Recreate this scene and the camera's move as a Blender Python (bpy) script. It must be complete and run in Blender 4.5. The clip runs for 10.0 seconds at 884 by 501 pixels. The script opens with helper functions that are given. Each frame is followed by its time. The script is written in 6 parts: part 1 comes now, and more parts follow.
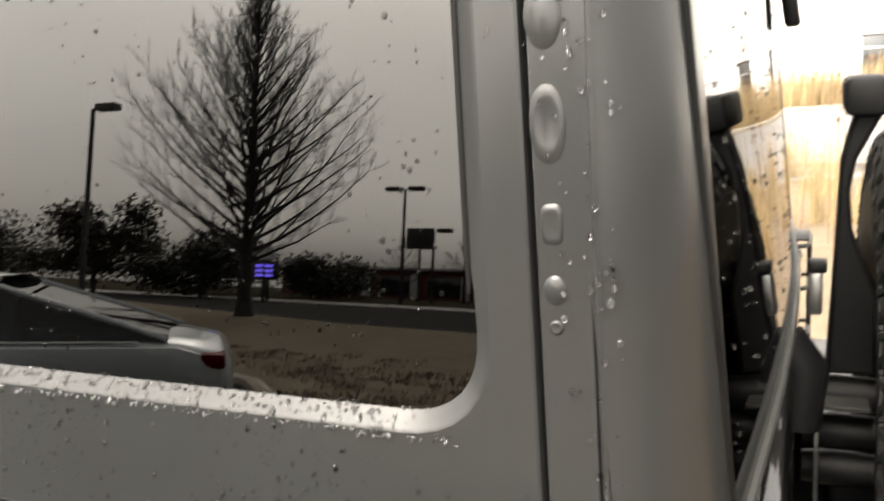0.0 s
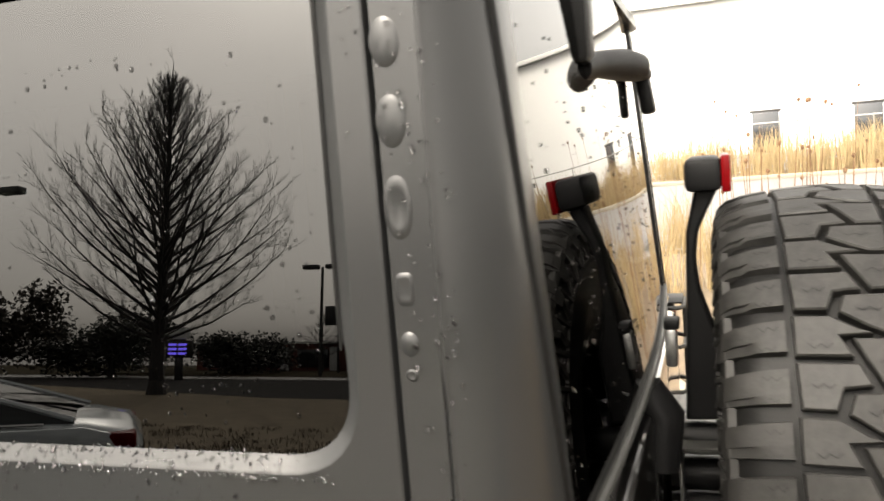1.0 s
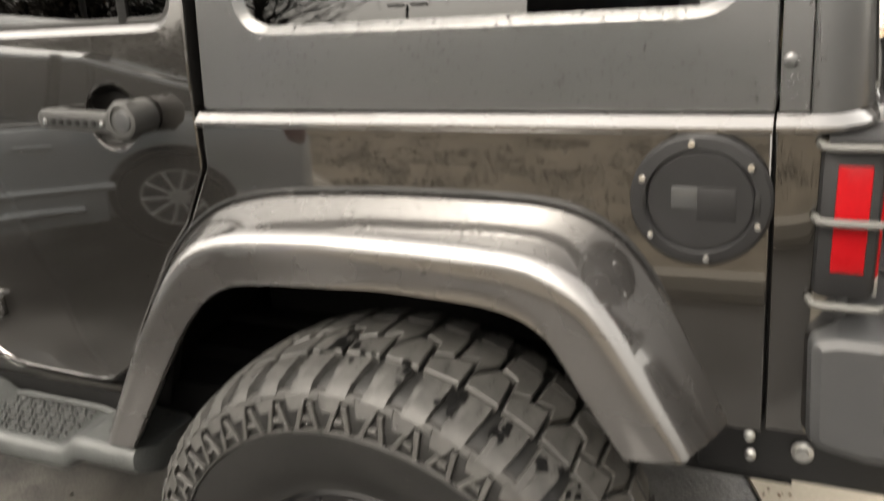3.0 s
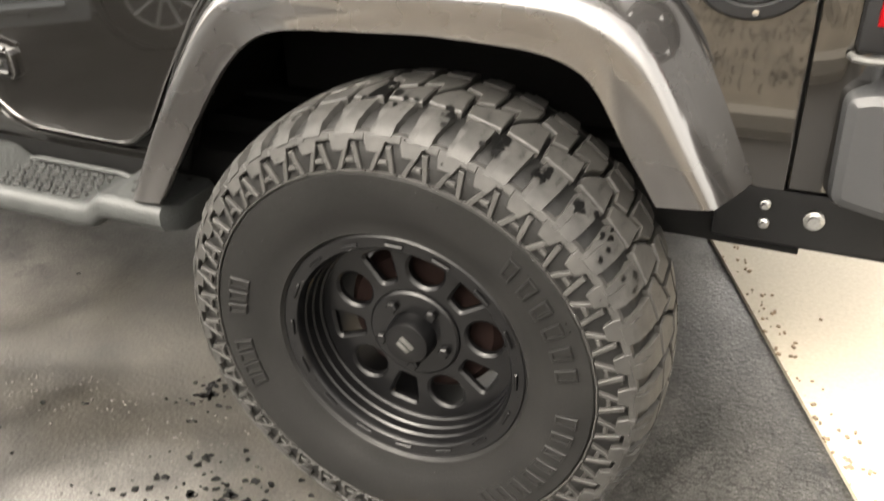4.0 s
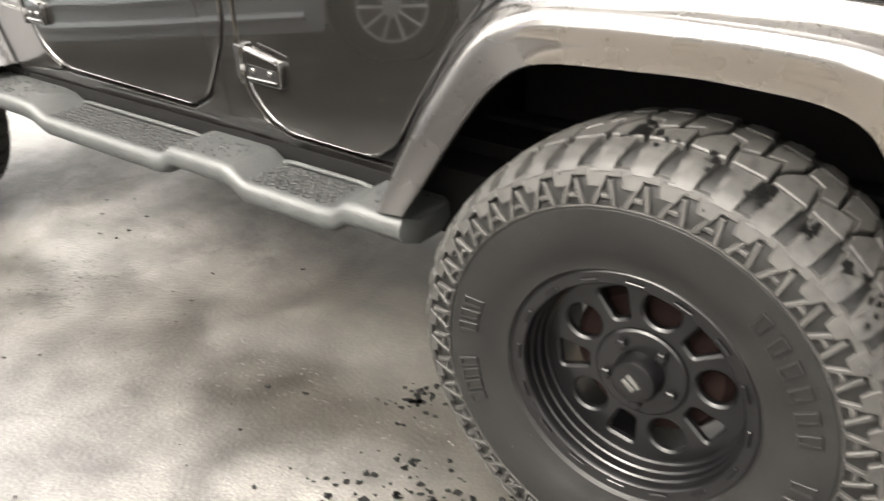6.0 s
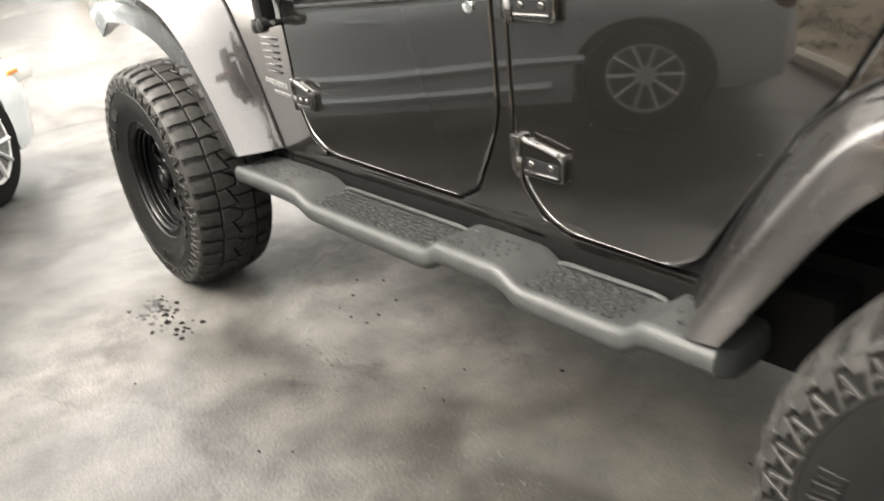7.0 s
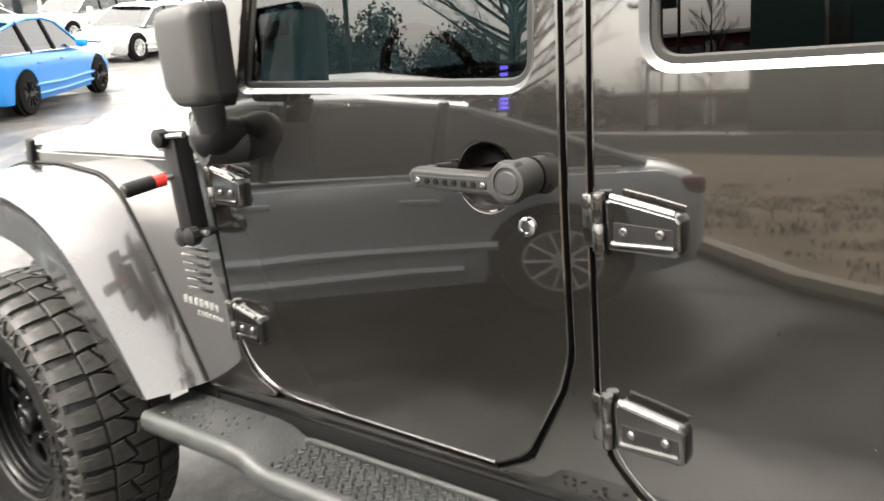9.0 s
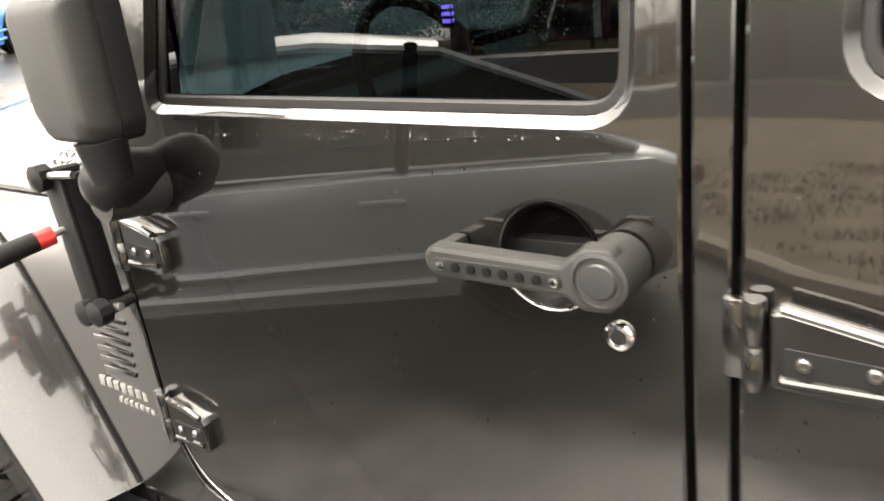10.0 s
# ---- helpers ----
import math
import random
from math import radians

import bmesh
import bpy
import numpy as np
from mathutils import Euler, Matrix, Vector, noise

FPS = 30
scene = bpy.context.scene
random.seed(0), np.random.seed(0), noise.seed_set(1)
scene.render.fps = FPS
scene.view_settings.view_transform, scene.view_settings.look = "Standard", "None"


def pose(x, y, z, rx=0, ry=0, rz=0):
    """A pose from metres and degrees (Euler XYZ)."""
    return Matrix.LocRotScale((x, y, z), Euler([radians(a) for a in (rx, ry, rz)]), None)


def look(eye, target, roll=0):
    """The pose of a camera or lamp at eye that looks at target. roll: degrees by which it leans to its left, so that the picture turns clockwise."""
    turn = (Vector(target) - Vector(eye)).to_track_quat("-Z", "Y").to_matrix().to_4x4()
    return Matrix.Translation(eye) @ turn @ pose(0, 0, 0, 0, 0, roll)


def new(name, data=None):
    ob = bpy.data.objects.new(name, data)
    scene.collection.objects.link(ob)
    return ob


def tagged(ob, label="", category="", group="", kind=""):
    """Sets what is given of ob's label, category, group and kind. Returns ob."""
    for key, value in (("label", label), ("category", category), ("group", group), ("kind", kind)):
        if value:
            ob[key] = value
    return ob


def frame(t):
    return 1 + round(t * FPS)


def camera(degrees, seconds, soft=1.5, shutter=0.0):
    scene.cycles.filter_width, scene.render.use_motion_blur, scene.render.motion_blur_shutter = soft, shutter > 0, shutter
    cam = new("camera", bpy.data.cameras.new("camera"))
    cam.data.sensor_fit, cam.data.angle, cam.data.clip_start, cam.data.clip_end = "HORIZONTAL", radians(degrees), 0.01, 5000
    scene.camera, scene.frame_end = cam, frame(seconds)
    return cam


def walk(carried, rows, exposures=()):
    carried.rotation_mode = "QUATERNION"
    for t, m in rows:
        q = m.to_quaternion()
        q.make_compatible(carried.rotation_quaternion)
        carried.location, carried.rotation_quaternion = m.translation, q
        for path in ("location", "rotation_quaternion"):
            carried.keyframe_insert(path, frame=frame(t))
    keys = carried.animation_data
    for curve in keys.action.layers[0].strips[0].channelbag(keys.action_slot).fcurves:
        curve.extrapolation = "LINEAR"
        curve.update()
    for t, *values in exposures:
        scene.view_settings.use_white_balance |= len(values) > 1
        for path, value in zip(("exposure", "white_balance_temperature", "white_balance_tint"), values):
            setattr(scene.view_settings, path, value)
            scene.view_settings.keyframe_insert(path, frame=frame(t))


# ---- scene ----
cam = camera(56.7, 10.0, shutter=0.5)
PATH = [
    (0, (0.710, -0.477, 1.565), (-0.115, 1.300, 1.168), -4.1),
    (0.5, (0.713, -0.518, 1.568), (0.032, 1.343, 1.298), -3.1),
    (1, (0.791, -0.566, 1.573), (0.151, 1.315, 1.343), -4.8),
    (1.5, (0.887, -0.697, 1.545), (0.133, 1.14, 1.298), -5.3),
    (2, (0.862, -0.821, 1.501), (-0.03, 0.937, 1.162), -3.5),
    (2.5, (0.702, -0.96, 1.516), (-0.199, 0.745, 0.981), -5.4),
    (3, (0.591, -1.12, 1.409), (-0.215, 0.584, 0.743), -4.4),
    (3.2, (0.57, -1.161, 1.384), (-0.199, 0.528, 0.637), -4.3),
    (4.3, (0.503, -1.249, 1.267), (-0.192, 0.301, 0.211), 0.1),
    (4.5, (0.492, -1.249, 1.265), (-0.219, 0.281, 0.19), 0.6),
    (5, (0.477, -1.279, 1.279), (-0.352, 0.208, 0.229), -0.3),
    (6.3, (0.39, -1.302, 1.324), (-0.804, 0.017, 0.41), -2.9),
    (6.5, (0.35, -1.292, 1.324), (-0.953, -0.058, 0.441), -4.2),
    (7, (0.13, -1.202, 1.329), (-1.342, -0.111, 0.527), -7.0),
    (7.5, (-0.076, -1.142, 1.346), (-1.578, -0.053, 0.597), -7.7),
    (8, (-0.204, -1.223, 1.393), (-1.646, 0.021, 0.781), -6.6),
    (8.5, (-0.34, -1.292, 1.41), (-1.622, 0.172, 0.947), -7.3),
    (9, (-0.551, -1.107, 1.411), (-1.791, 0.378, 0.904), -5.5),
    (9.5, (-0.793, -0.842, 1.449), (-1.988, 0.647, 0.854), -6.0),
    (10, (-0.963, -0.727, 1.481), (-2.09, 0.789, 0.826), -7.6),
]
TURNS = [(0.0, 2.55, 7400, 10), (0.5, 2.5, 7450, 10), (1.0, 2.2, 7450, 10), (1.5, 2.1, 7400, 10), (2.0, 2.1, 7350, 10), (2.5, 2.34, 7350, 10), (3.0, 2.7, 7450, 10), (4.5, 3.45, 7400, 10), (5.0, 3.57, 7250, 10), (6.5, 3.38, 7150, 10), (7.0, 2.92, 7250, 10), (7.5, 2.68, 7300, 10), (8.0, 2.72, 7250, 10), (8.5, 3.04, 7050, 10), (10.0, 3.14, 7500, 10)]
walk(cam, [(t, look(eye, target, roll)) for t, eye, target, roll in PATH], TURNS)

# ---- world and light: an overcast day ----
world = bpy.data.worlds.new("overcast")
scene.world = world
world.use_nodes = True
wn, wl = world.node_tree.nodes, world.node_tree.links
sky = wn.new("ShaderNodeTexSky")
sky.sky_type, sky.sun_disc = "NISHITA", False
sky.sun_elevation, sky.sun_rotation = radians(50), radians(200)
sky.air_density, sky.dust_density, sky.ozone_density = 1.0, 5.0, 1.0
grey = wn.new("ShaderNodeHueSaturation")
grey.inputs["Saturation"].default_value = 0.10
wl.new(sky.outputs["Color"], grey.inputs["Color"])
cloud = wn.new("ShaderNodeTexNoise")
cloud.inputs["Scale"].default_value, cloud.inputs["Detail"].default_value = 2.2, 5.0
ramp = wn.new("ShaderNodeMapRange")
ramp.inputs["To Min"].default_value, ramp.inputs["To Max"].default_value = 0.72, 1.25
wl.new(cloud.outputs["Fac"], ramp.inputs["Value"])
mul = wn.new("ShaderNodeMixRGB")
mul.blend_type, mul.inputs["Fac"].default_value = "MULTIPLY", 1.0
wl.new(grey.outputs["Color"], mul.inputs["Color1"])
wl.new(ramp.outputs["Result"], mul.inputs["Color2"])
back = wn["Background"]
back.inputs["Strength"].default_value = 0.15
# an overcast sky is brightest overhead
where = wn.new("ShaderNodeTexCoord")
split = wn.new("ShaderNodeSeparateXYZ")
wl.new(where.outputs["Generated"], split.inputs[0])
high = wn.new("ShaderNodeMapRange")
high.inputs["To Min"].default_value, high.inputs["To Max"].default_value = 1.1, 2.2
wl.new(split.outputs["Z"], high.inputs["Value"])
dome = wn.new("ShaderNodeMixRGB")
dome.blend_type, dome.inputs["Fac"].default_value = "MULTIPLY", 1.0
wl.new(mul.outputs["Color"], dome.inputs["Color1"])
wl.new(high.outputs["Result"], dome.inputs["Color2"])
wl.new(dome.outputs["Color"], back.inputs["Color"])

sun = new("sun", bpy.data.lights.new("sun", "SUN"))
sun.data.energy, sun.data.angle, sun.data.color = 0.5, radians(40), (1.0, 0.97, 0.93)
sun.matrix_world = look((0, -8, 12), (0, 0, 0))
scene.view_settings.exposure = 0.0


# ---- materials ----
def material(name, color, rough=0.5, metal=0.0, coat=0.0, coat_rough=0.04, vary=0.15, scale=6.0, fine=120.0,
             bump=0.0, bump_scale=200.0, wave=0.0, wave_scale=3.0, rough_vary=0.1, ior=1.5, tone=None, random_tone=0.0, coat_ior=1.5):
    """A principled surface with variation at two scales, fine relief and, where asked, a slow waviness."""
    m = bpy.data.materials.new(name)
    m.use_nodes = True
    n, l = m.node_tree.nodes, m.node_tree.links
    b = n["Principled BSDF"]
    co = n.new("ShaderNodeTexCoord")
    big, small = n.new("ShaderNodeTexNoise"), n.new("ShaderNodeTexNoise")
    big.inputs["Scale"].default_value, big.inputs["Detail"].default_value = scale, 6
    small.inputs["Scale"].default_value, small.inputs["Detail"].default_value = fine, 3
    for t in (big, small):
        l.new(co.outputs["Object"], t.inputs["Vector"])
    add = n.new("ShaderNodeMath")
    add.operation = "ADD"
    l.new(big.outputs["Fac"], add.inputs[0])
    l.new(small.outputs["Fac"], add.inputs[1])
    rng = n.new("ShaderNodeMapRange")
    rng.inputs["From Min"].default_value, rng.inputs["From Max"].default_value = 0.6, 1.4
    l.new(add.outputs[0], rng.inputs["Value"])
    mix = n.new("ShaderNodeMixRGB")
    dark = [c * (1 - vary) for c in color]
    light = list(tone) if tone else [min(1, c * (1 + vary)) for c in color]
    mix.inputs["Color1"].default_value, mix.inputs["Color2"].default_value = (*dark, 1), (*light, 1)
    l.new(rng.outputs["Result"], mix.inputs["Fac"])
    last = mix.outputs["Color"]
    if random_tone:
        info = n.new("ShaderNodeObjectInfo")
        r2 = n.new("ShaderNodeMapRange")
        r2.inputs["To Min"].default_value, r2.inputs["To Max"].default_value = 1 - random_tone, 1 + random_tone
        l.new(info.outputs["Random"], r2.inputs["Value"])
        m2 = n.new("ShaderNodeMixRGB")
        m2.blend_type, m2.inputs["Fac"].default_value = "MULTIPLY", 1
        l.new(last, m2.inputs["Color1"])
        l.new(r2.outputs["Result"], m2.inputs["Color2"])
        last = m2.outputs["Color"]
    l.new(last, b.inputs["Base Color"])
    rr = n.new("ShaderNodeMapRange")
    rr.inputs["To Min"].default_value, rr.inputs["To Max"].default_value = max(0, rough - rough_vary), min(1, rough + rough_vary)
    l.new(big.outputs["Fac"], rr.inputs["Value"])
    l.new(rr.outputs["Result"], b.inputs["Roughness"])
    b.inputs["Metallic"].default_value = metal
    b.inputs["IOR"].default_value = ior
    b.inputs["Coat Weight"].default_value, b.inputs["Coat Roughness"].default_value, b.inputs["Coat IOR"].default_value = coat, coat_rough, coat_ior
    normal = None
    if bump:
        tex = n.new("ShaderNodeTexNoise")
        tex.inputs["Scale"].default_value, tex.inputs["Detail"].default_value = bump_scale, 4
        l.new(co.outputs["Object"], tex.inputs["Vector"])
        bn = n.new("ShaderNodeBump")
        bn.inputs["Strength"].default_value, bn.inputs["Distance"].default_value = min(1, bump), 0.002
        l.new(tex.outputs["Fac"], bn.inputs["Height"])
        normal = bn.outputs["Normal"]
        l.new(normal, b.inputs["Normal"])
    if wave:
        tex = n.new("ShaderNodeTexNoise")
        tex.inputs["Scale"].default_value, tex.inputs["Detail"].default_value = wave_scale, 0.5
        l.new(co.outputs["Object"], tex.inputs["Vector"])
        bn = n.new("ShaderNodeBump")
        bn.inputs["Strength"].default_value, bn.inputs["Distance"].default_value = 1.0, wave
        l.new(tex.outputs["Fac"], bn.inputs["Height"])
        l.new(bn.outputs["Normal"], b.inputs["Coat Normal"])
        if not normal:
            l.new(bn.outputs["Normal"], b.inputs["Normal"])
    return m


def tinted(name, color, rough=0.0, ior=1.52):
    """Thin tinted glass: it lets a coloured part of the light through and mirrors by Fresnel."""
    m = bpy.data.materials.new(name)
    m.use_nodes = True
    n, l = m.node_tree.nodes, m.node_tree.links
    n.remove(n["Principled BSDF"])
    f, t, g, mix = n.new("ShaderNodeFresnel"), n.new("ShaderNodeBsdfTransparent"), n.new("ShaderNodeBsdfGlossy"), n.new("ShaderNodeMixShader")
    f.inputs["IOR"].default_value = ior
    t.inputs["Color"].default_value = (*color, 1)
    g.inputs["Roughness"].default_value = rough
    l.new(f.outputs[0], mix.inputs[0])
    l.new(t.outputs[0], mix.inputs[1])
    l.new(g.outputs[0], mix.inputs[2])
    l.new(mix.outputs[0], n["Material Output"].inputs["Surface"])
    return m


def glow(name, color, strength):
    m = material(name, color, 0.4)
    b = m.node_tree.nodes["Principled BSDF"]
    b.inputs["Emission Color"].default_value, b.inputs["Emission Strength"].default_value = (*color, 1), strength
    return m


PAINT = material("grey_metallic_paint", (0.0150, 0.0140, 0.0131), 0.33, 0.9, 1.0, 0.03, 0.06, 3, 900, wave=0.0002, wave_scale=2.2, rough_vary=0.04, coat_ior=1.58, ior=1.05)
# the flares' finish; elsewhere its lighter tone paints in sky reflection
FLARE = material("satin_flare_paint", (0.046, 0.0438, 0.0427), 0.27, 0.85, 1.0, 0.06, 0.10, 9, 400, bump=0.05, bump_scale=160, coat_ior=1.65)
TOP = material("satin_hardtop_paint", (0.0112, 0.0116, 0.0118), 0.40, 0.0, 0.33, 0.18, 0.06, 4, 700, bump=0.08, bump_scale=500, ior=1.18, coat_ior=1.6)
RUBBER = material("wet_tyre_rubber", (0.0030, 0.0030, 0.0030), 0.46, 0, 0.0, 0.1, 0.35, 9, 150, bump=0.25, bump_scale=220, ior=1.17, tone=(0.0052, 0.0051, 0.0049))
TREAD = material("dusty_tread_rubber", (0.0072, 0.0070, 0.0066), 0.55, 0, 0, 0.1, 0.4, 22, 90, bump=0.15, bump_scale=200, ior=1.25, tone=(0.0150, 0.0145, 0.0136))
RIM = material("satin_black_wheel_paint", (0.0010, 0.0010, 0.0011), 0.34, 0.0, 0.10, 0.12, 0.2, 12, 300, bump=0.05, ior=1.17)
BLACK = material("black_plastic", (0.0036, 0.0036, 0.00378), 0.5, 0, 0, 0.1, 0.25, 10, 260, bump=0.25, bump_scale=420, ior=1.2)
GREYPLASTIC = material("weathered_grey_plastic", (0.021, 0.021, 0.01974), 0.5, 0, 0, 0.1, 0.2, 10, 300, bump=0.3, bump_scale=600, ior=1.28)
STEP = material("wet_moulded_plastic", (0.0082, 0.0088, 0.0086), 0.50, 0, 0.06, 0.40, 0.35, 22, 240, ior=1.26, bump=0.75, bump_scale=170, tone=(0.0195, 0.0208, 0.0205))
SEAL = material("rubber_seal", (0.0027, 0.0027, 0.0027), 0.5, 0, 0, 0.1, 0.2, 20, 300, ior=1.18)
BUMPER = material("dark_grey_bumper_plastic", (0.0085, 0.0088, 0.0092), 0.42, 0, 0.1, 0.15, 0.2, 10, 300, bump=0.3, bump_scale=600, ior=1.28)
STRIP = material("grey_window_rubber", (0.0050, 0.0049, 0.0047), 0.5, 0, 0.0, 0.15, 0.2, 10, 300, ior=1.22)
DARK = material("underbody_black", (0.00225, 0.00225, 0.00225), 0.8, 0, 0, 0.1, 0.3, 8, 60, bump=0.2, ior=1.1)
STEEL = material("galvanised_steel", (0.20, 0.20, 0.196), 0.34, 0.9, 0, 0.1, 0.25, 30, 300)
CHROME = material("bright_chrome", (0.4875, 0.4875, 0.481), 0.1, 1.0, 0, 0.1, 0.05, 30, 300)
RED = material("red_lens", (0.075, 0.0012, 0.0020), 0.3, 0, 0.05, 0.05, 0.12, 30, 200, ior=1.12)
REDRING = material("red_anodised_ring", (0.315, 0.0135, 0.01125), 0.3, 0.2, 0.3, 0.1, 0.1, 30, 200)
RUST = material("brake_drum_rust", (0.0024, 0.0012, 0.0010), 0.85, 0, 0, 0.1, 0.4, 20, 120, ior=1.1)
GLASS_DARK = tinted("privacy_glass", (0.008, 0.008, 0.008))
GLASS = tinted("window_glass", (0.024, 0.035, 0.037))
SCREEN = tinted("windscreen_glass", (0.55, 0.72, 0.75))
MIRROR = material("mirror_glass", (0.8, 0.82, 0.83), 0.02, 1.0, 0, 0, 0.02)
MIRRORCASE = material("dark_grey_mirror_plastic", (0.0115, 0.0115, 0.0110), 0.5, 0, 0, 0.1, 0.2, 10, 300, bump=0.3, bump_scale=600, ior=1.26)
# studs of the step's own moulding, darkened for the shade around them
STUDSHADE = material("black_grip_rubber", (0.0045, 0.0047, 0.0047), 0.5, 0, 0, 0.1, 0.3, 22, 240, ior=1.2, bump=0.3)
WETRUBBER = material("soaked_black_rubber", (0.0012, 0.0012, 0.0012), 0.3, 0, 0, 0.1, 0.2, 20, 200, ior=1.12)
PUDDLE = material("black_wet_spot", (0.004, 0.004, 0.004), 0.08, vary=0.1, ior=1.2)
WATER = tinted("rain_water", (0.66, 0.66, 0.66), 0.02, 1.33)


# ---- building blocks ----
def finish(me, angle=35):
    for p in me.polygons:
        p.use_smooth = True
    me.set_sharp_from_angle(angle=radians(angle))
    flat = me.attributes.get("flat_face")
    if flat:
        # the broad face keeps its own normals, apart from the rolled rim
        side = {}
        for p in me.polygons:
            for e in p.edge_keys:
                side.setdefault(e, set()).add(flat.data[p.index].value)
        sharp = me.attributes.get("sharp_edge") or me.attributes.new("sharp_edge", "BOOLEAN", "EDGE")
        for e in me.edges:
            if len(side.get(e.key, ())) == 2:
                sharp.data[e.index].value = True


def part(name, bm, mat, parent=None, label="", angle=35, flat=False):
    """Links a bmesh as one mesh object under a thing or a part."""
    me = bpy.data.meshes.new(name)
    bmesh.ops.recalc_face_normals(bm, faces=bm.faces)
    bm.to_mesh(me)
    bm.free()
    me.materials.append(mat)
    if not flat:
        finish(me, angle)
    ob = new(name, me)
    ob.parent = parent
    if label:
        tagged(ob, label)
    return ob


def thing(name, label, category, at=None, group="", kind=""):
    ob = new(name)
    if at is not None:
        ob.matrix_world = at
    return tagged(ob, label, category, group, kind)


def rounded(pts, r, seg=6):
    """A closed outline with its corners rounded; r is one radius or one for each corner."""
    out, n = [], len(pts)
    for i in range(n):
        p, a, b = Vector(pts[i]), Vector(pts[i - 1]), Vector(pts[(i + 1) % n])
        ri = r[i] if isinstance(r, (list, tuple)) else r
        u, v = (a - p), (b - p)
        lu, lv = u.length, v.length
        u, v = u / lu, v / lv
        ang = math.acos(max(-1, min(1, u.dot(v))))
        if ri <= 0 or ang > math.pi - 0.05:
            out.append(tuple(p))
            continue
        d = min(ri / math.tan(ang / 2), lu * 0.45, lv * 0.45)
        p0, p1 = p + u * d, p + v * d
        for k in range(seg + 1):
            t = k / seg
            q = p0 * (1 - t) ** 2 + p * 2 * t * (1 - t) + p1 * t * t
            out.append(tuple(q))
    return out


def area2(l):
    return sum(l[i - 1][0] * l[i][1] - l[i][0] * l[i - 1][1] for i in range(len(l)))


def offset(l, d):
    """The outline moved inwards by d (outwards for a negative d)."""
    if area2(l) < 0:
        l = l[::-1]
    out, n = [], len(l)
    for i in range(n):
        p, a, b = Vector(l[i]), Vector(l[i - 1]), Vector(l[(i + 1) % n])
        e0, e1 = (p - a).normalized(), (b - p).normalized()
        n0, n1 = Vector((-e0.y, e0.x)), Vector((-e1.y, e1.x))
        m = (n0 + n1)
        m = m.normalized() if m.length > 1e-6 else n0
        out.append(tuple(p + m * d / max(0.5, m.dot(n0))))
    return out


def ccw(l):
    l = [p for i, p in enumerate(l) if (Vector(p) - Vector(l[i - 1])).length > 1e-5]
    return l if area2(l) > 0 else l[::-1]


def ring(bm, l, y):
    return [bm.verts.new((x, y, z)) for x, z in l]


def bridge(bm, a, b):
    n = len(a)
    for i in range(n):
        bm.faces.new((a[i - 1], a[i], b[i], b[i - 1]))


def plate(outer, holes=(), y=0.0, depth=0.03, r=0.006, hole_w=None, hole_d=None):
    """An upright panel that faces -y, with a rounded rim; a hole may have a sloping surround, hole_w wide and hole_d deep."""
    bm = bmesh.new()
    outer = ccw(outer)
    front = ring(bm, offset(outer, r), y)
    mid = ring(bm, offset(outer, r * 0.3), y + r * 0.3)
    edge = ring(bm, outer, y + r)
    rear = ring(bm, outer, y + depth)
    bridge(bm, front, mid), bridge(bm, mid, edge), bridge(bm, edge, rear)
    loops = [front]
    for h in holes:
        w, d = hole_w or max(r, 0.002), hole_d or max(r, 0.002)
        if isinstance(h[0], list):
            h, w, d = h
        h = ccw(h)
        a = ring(bm, offset(h, -w), y)
        b = ring(bm, offset(h, -w * 0.85), y + d * 0.06)
        c = ring(bm, offset(h, -w * 0.15), y + d * 0.92)
        e = ring(bm, h, y + d)
        f = ring(bm, h, y + max(depth, d + 0.01))
        for p, q in ((a, b), (b, c), (c, e), (e, f)):
            bridge(bm, p, q)
        loops.append(a)
    edges = []
    for lp in loops:
        for i in range(len(lp)):
            edges.append(bm.edges.get((lp[i - 1], lp[i])))
    layer = bm.faces.layers.int.new("flat_face")
    filled = bmesh.ops.triangle_fill(bm, use_beauty=True, use_dissolve=False, edges=edges)
    for g in filled["geom"]:
        if isinstance(g, bmesh.types.BMFace):
            g[layer] = 1
    return bm


def bend(z):
    """How far the body's side curves inwards at a height."""
    f = max(0.0, min(1.0, (z - 0.98) / 0.32))
    return 0.5 * 0.062 * 0.32 * f * f + max(0.0, z - 1.30) * 0.066


def lean(bm):
    """Curves an upright panel inwards with the body's side."""
    for k in range(13):
        bmesh.ops.bisect_plane(bm, geom=bm.verts[:] + bm.edges[:] + bm.faces[:], plane_co=(0, 0, 0.98 + 0.0267 * k), plane_no=(0, 0, 1))
    for v in bm.verts:
        v.co.y += bend(v.co.z)
    return bm


def tip(bm, z0, k, base):
    """Tips a pane inwards above z0."""
    for v in bm.verts:
        v.co.y += base + (v.co.z - z0) * k
    return bm


def taper(bm, x0=-2.2, k=0.07):
    for v in bm.verts:
        v.co.y += max(0.0, x0 - v.co.x) * k
    return bm


def block(cx, cy, cz, sx, sy, sz, bevel=0.004, turn=None, seg=2, bm=None):
    """A box with rounded edges; with bm, added to that mesh."""
    own = bmesh.new()
    bmesh.ops.create_cube(own, size=1.0)
    bmesh.ops.scale(own, vec=(sx, sy, sz), verts=own.verts)
    if bevel:
        bmesh.ops.bevel(own, geom=own.edges[:], offset=bevel, segments=seg, affect="EDGES", profile=0.5)
    m = Matrix.Translation((cx, cy, cz)) @ (turn.to_4x4() if turn else Matrix())
    bmesh.ops.transform(own, matrix=m, verts=own.verts)
    return join(bm, own) if bm else own


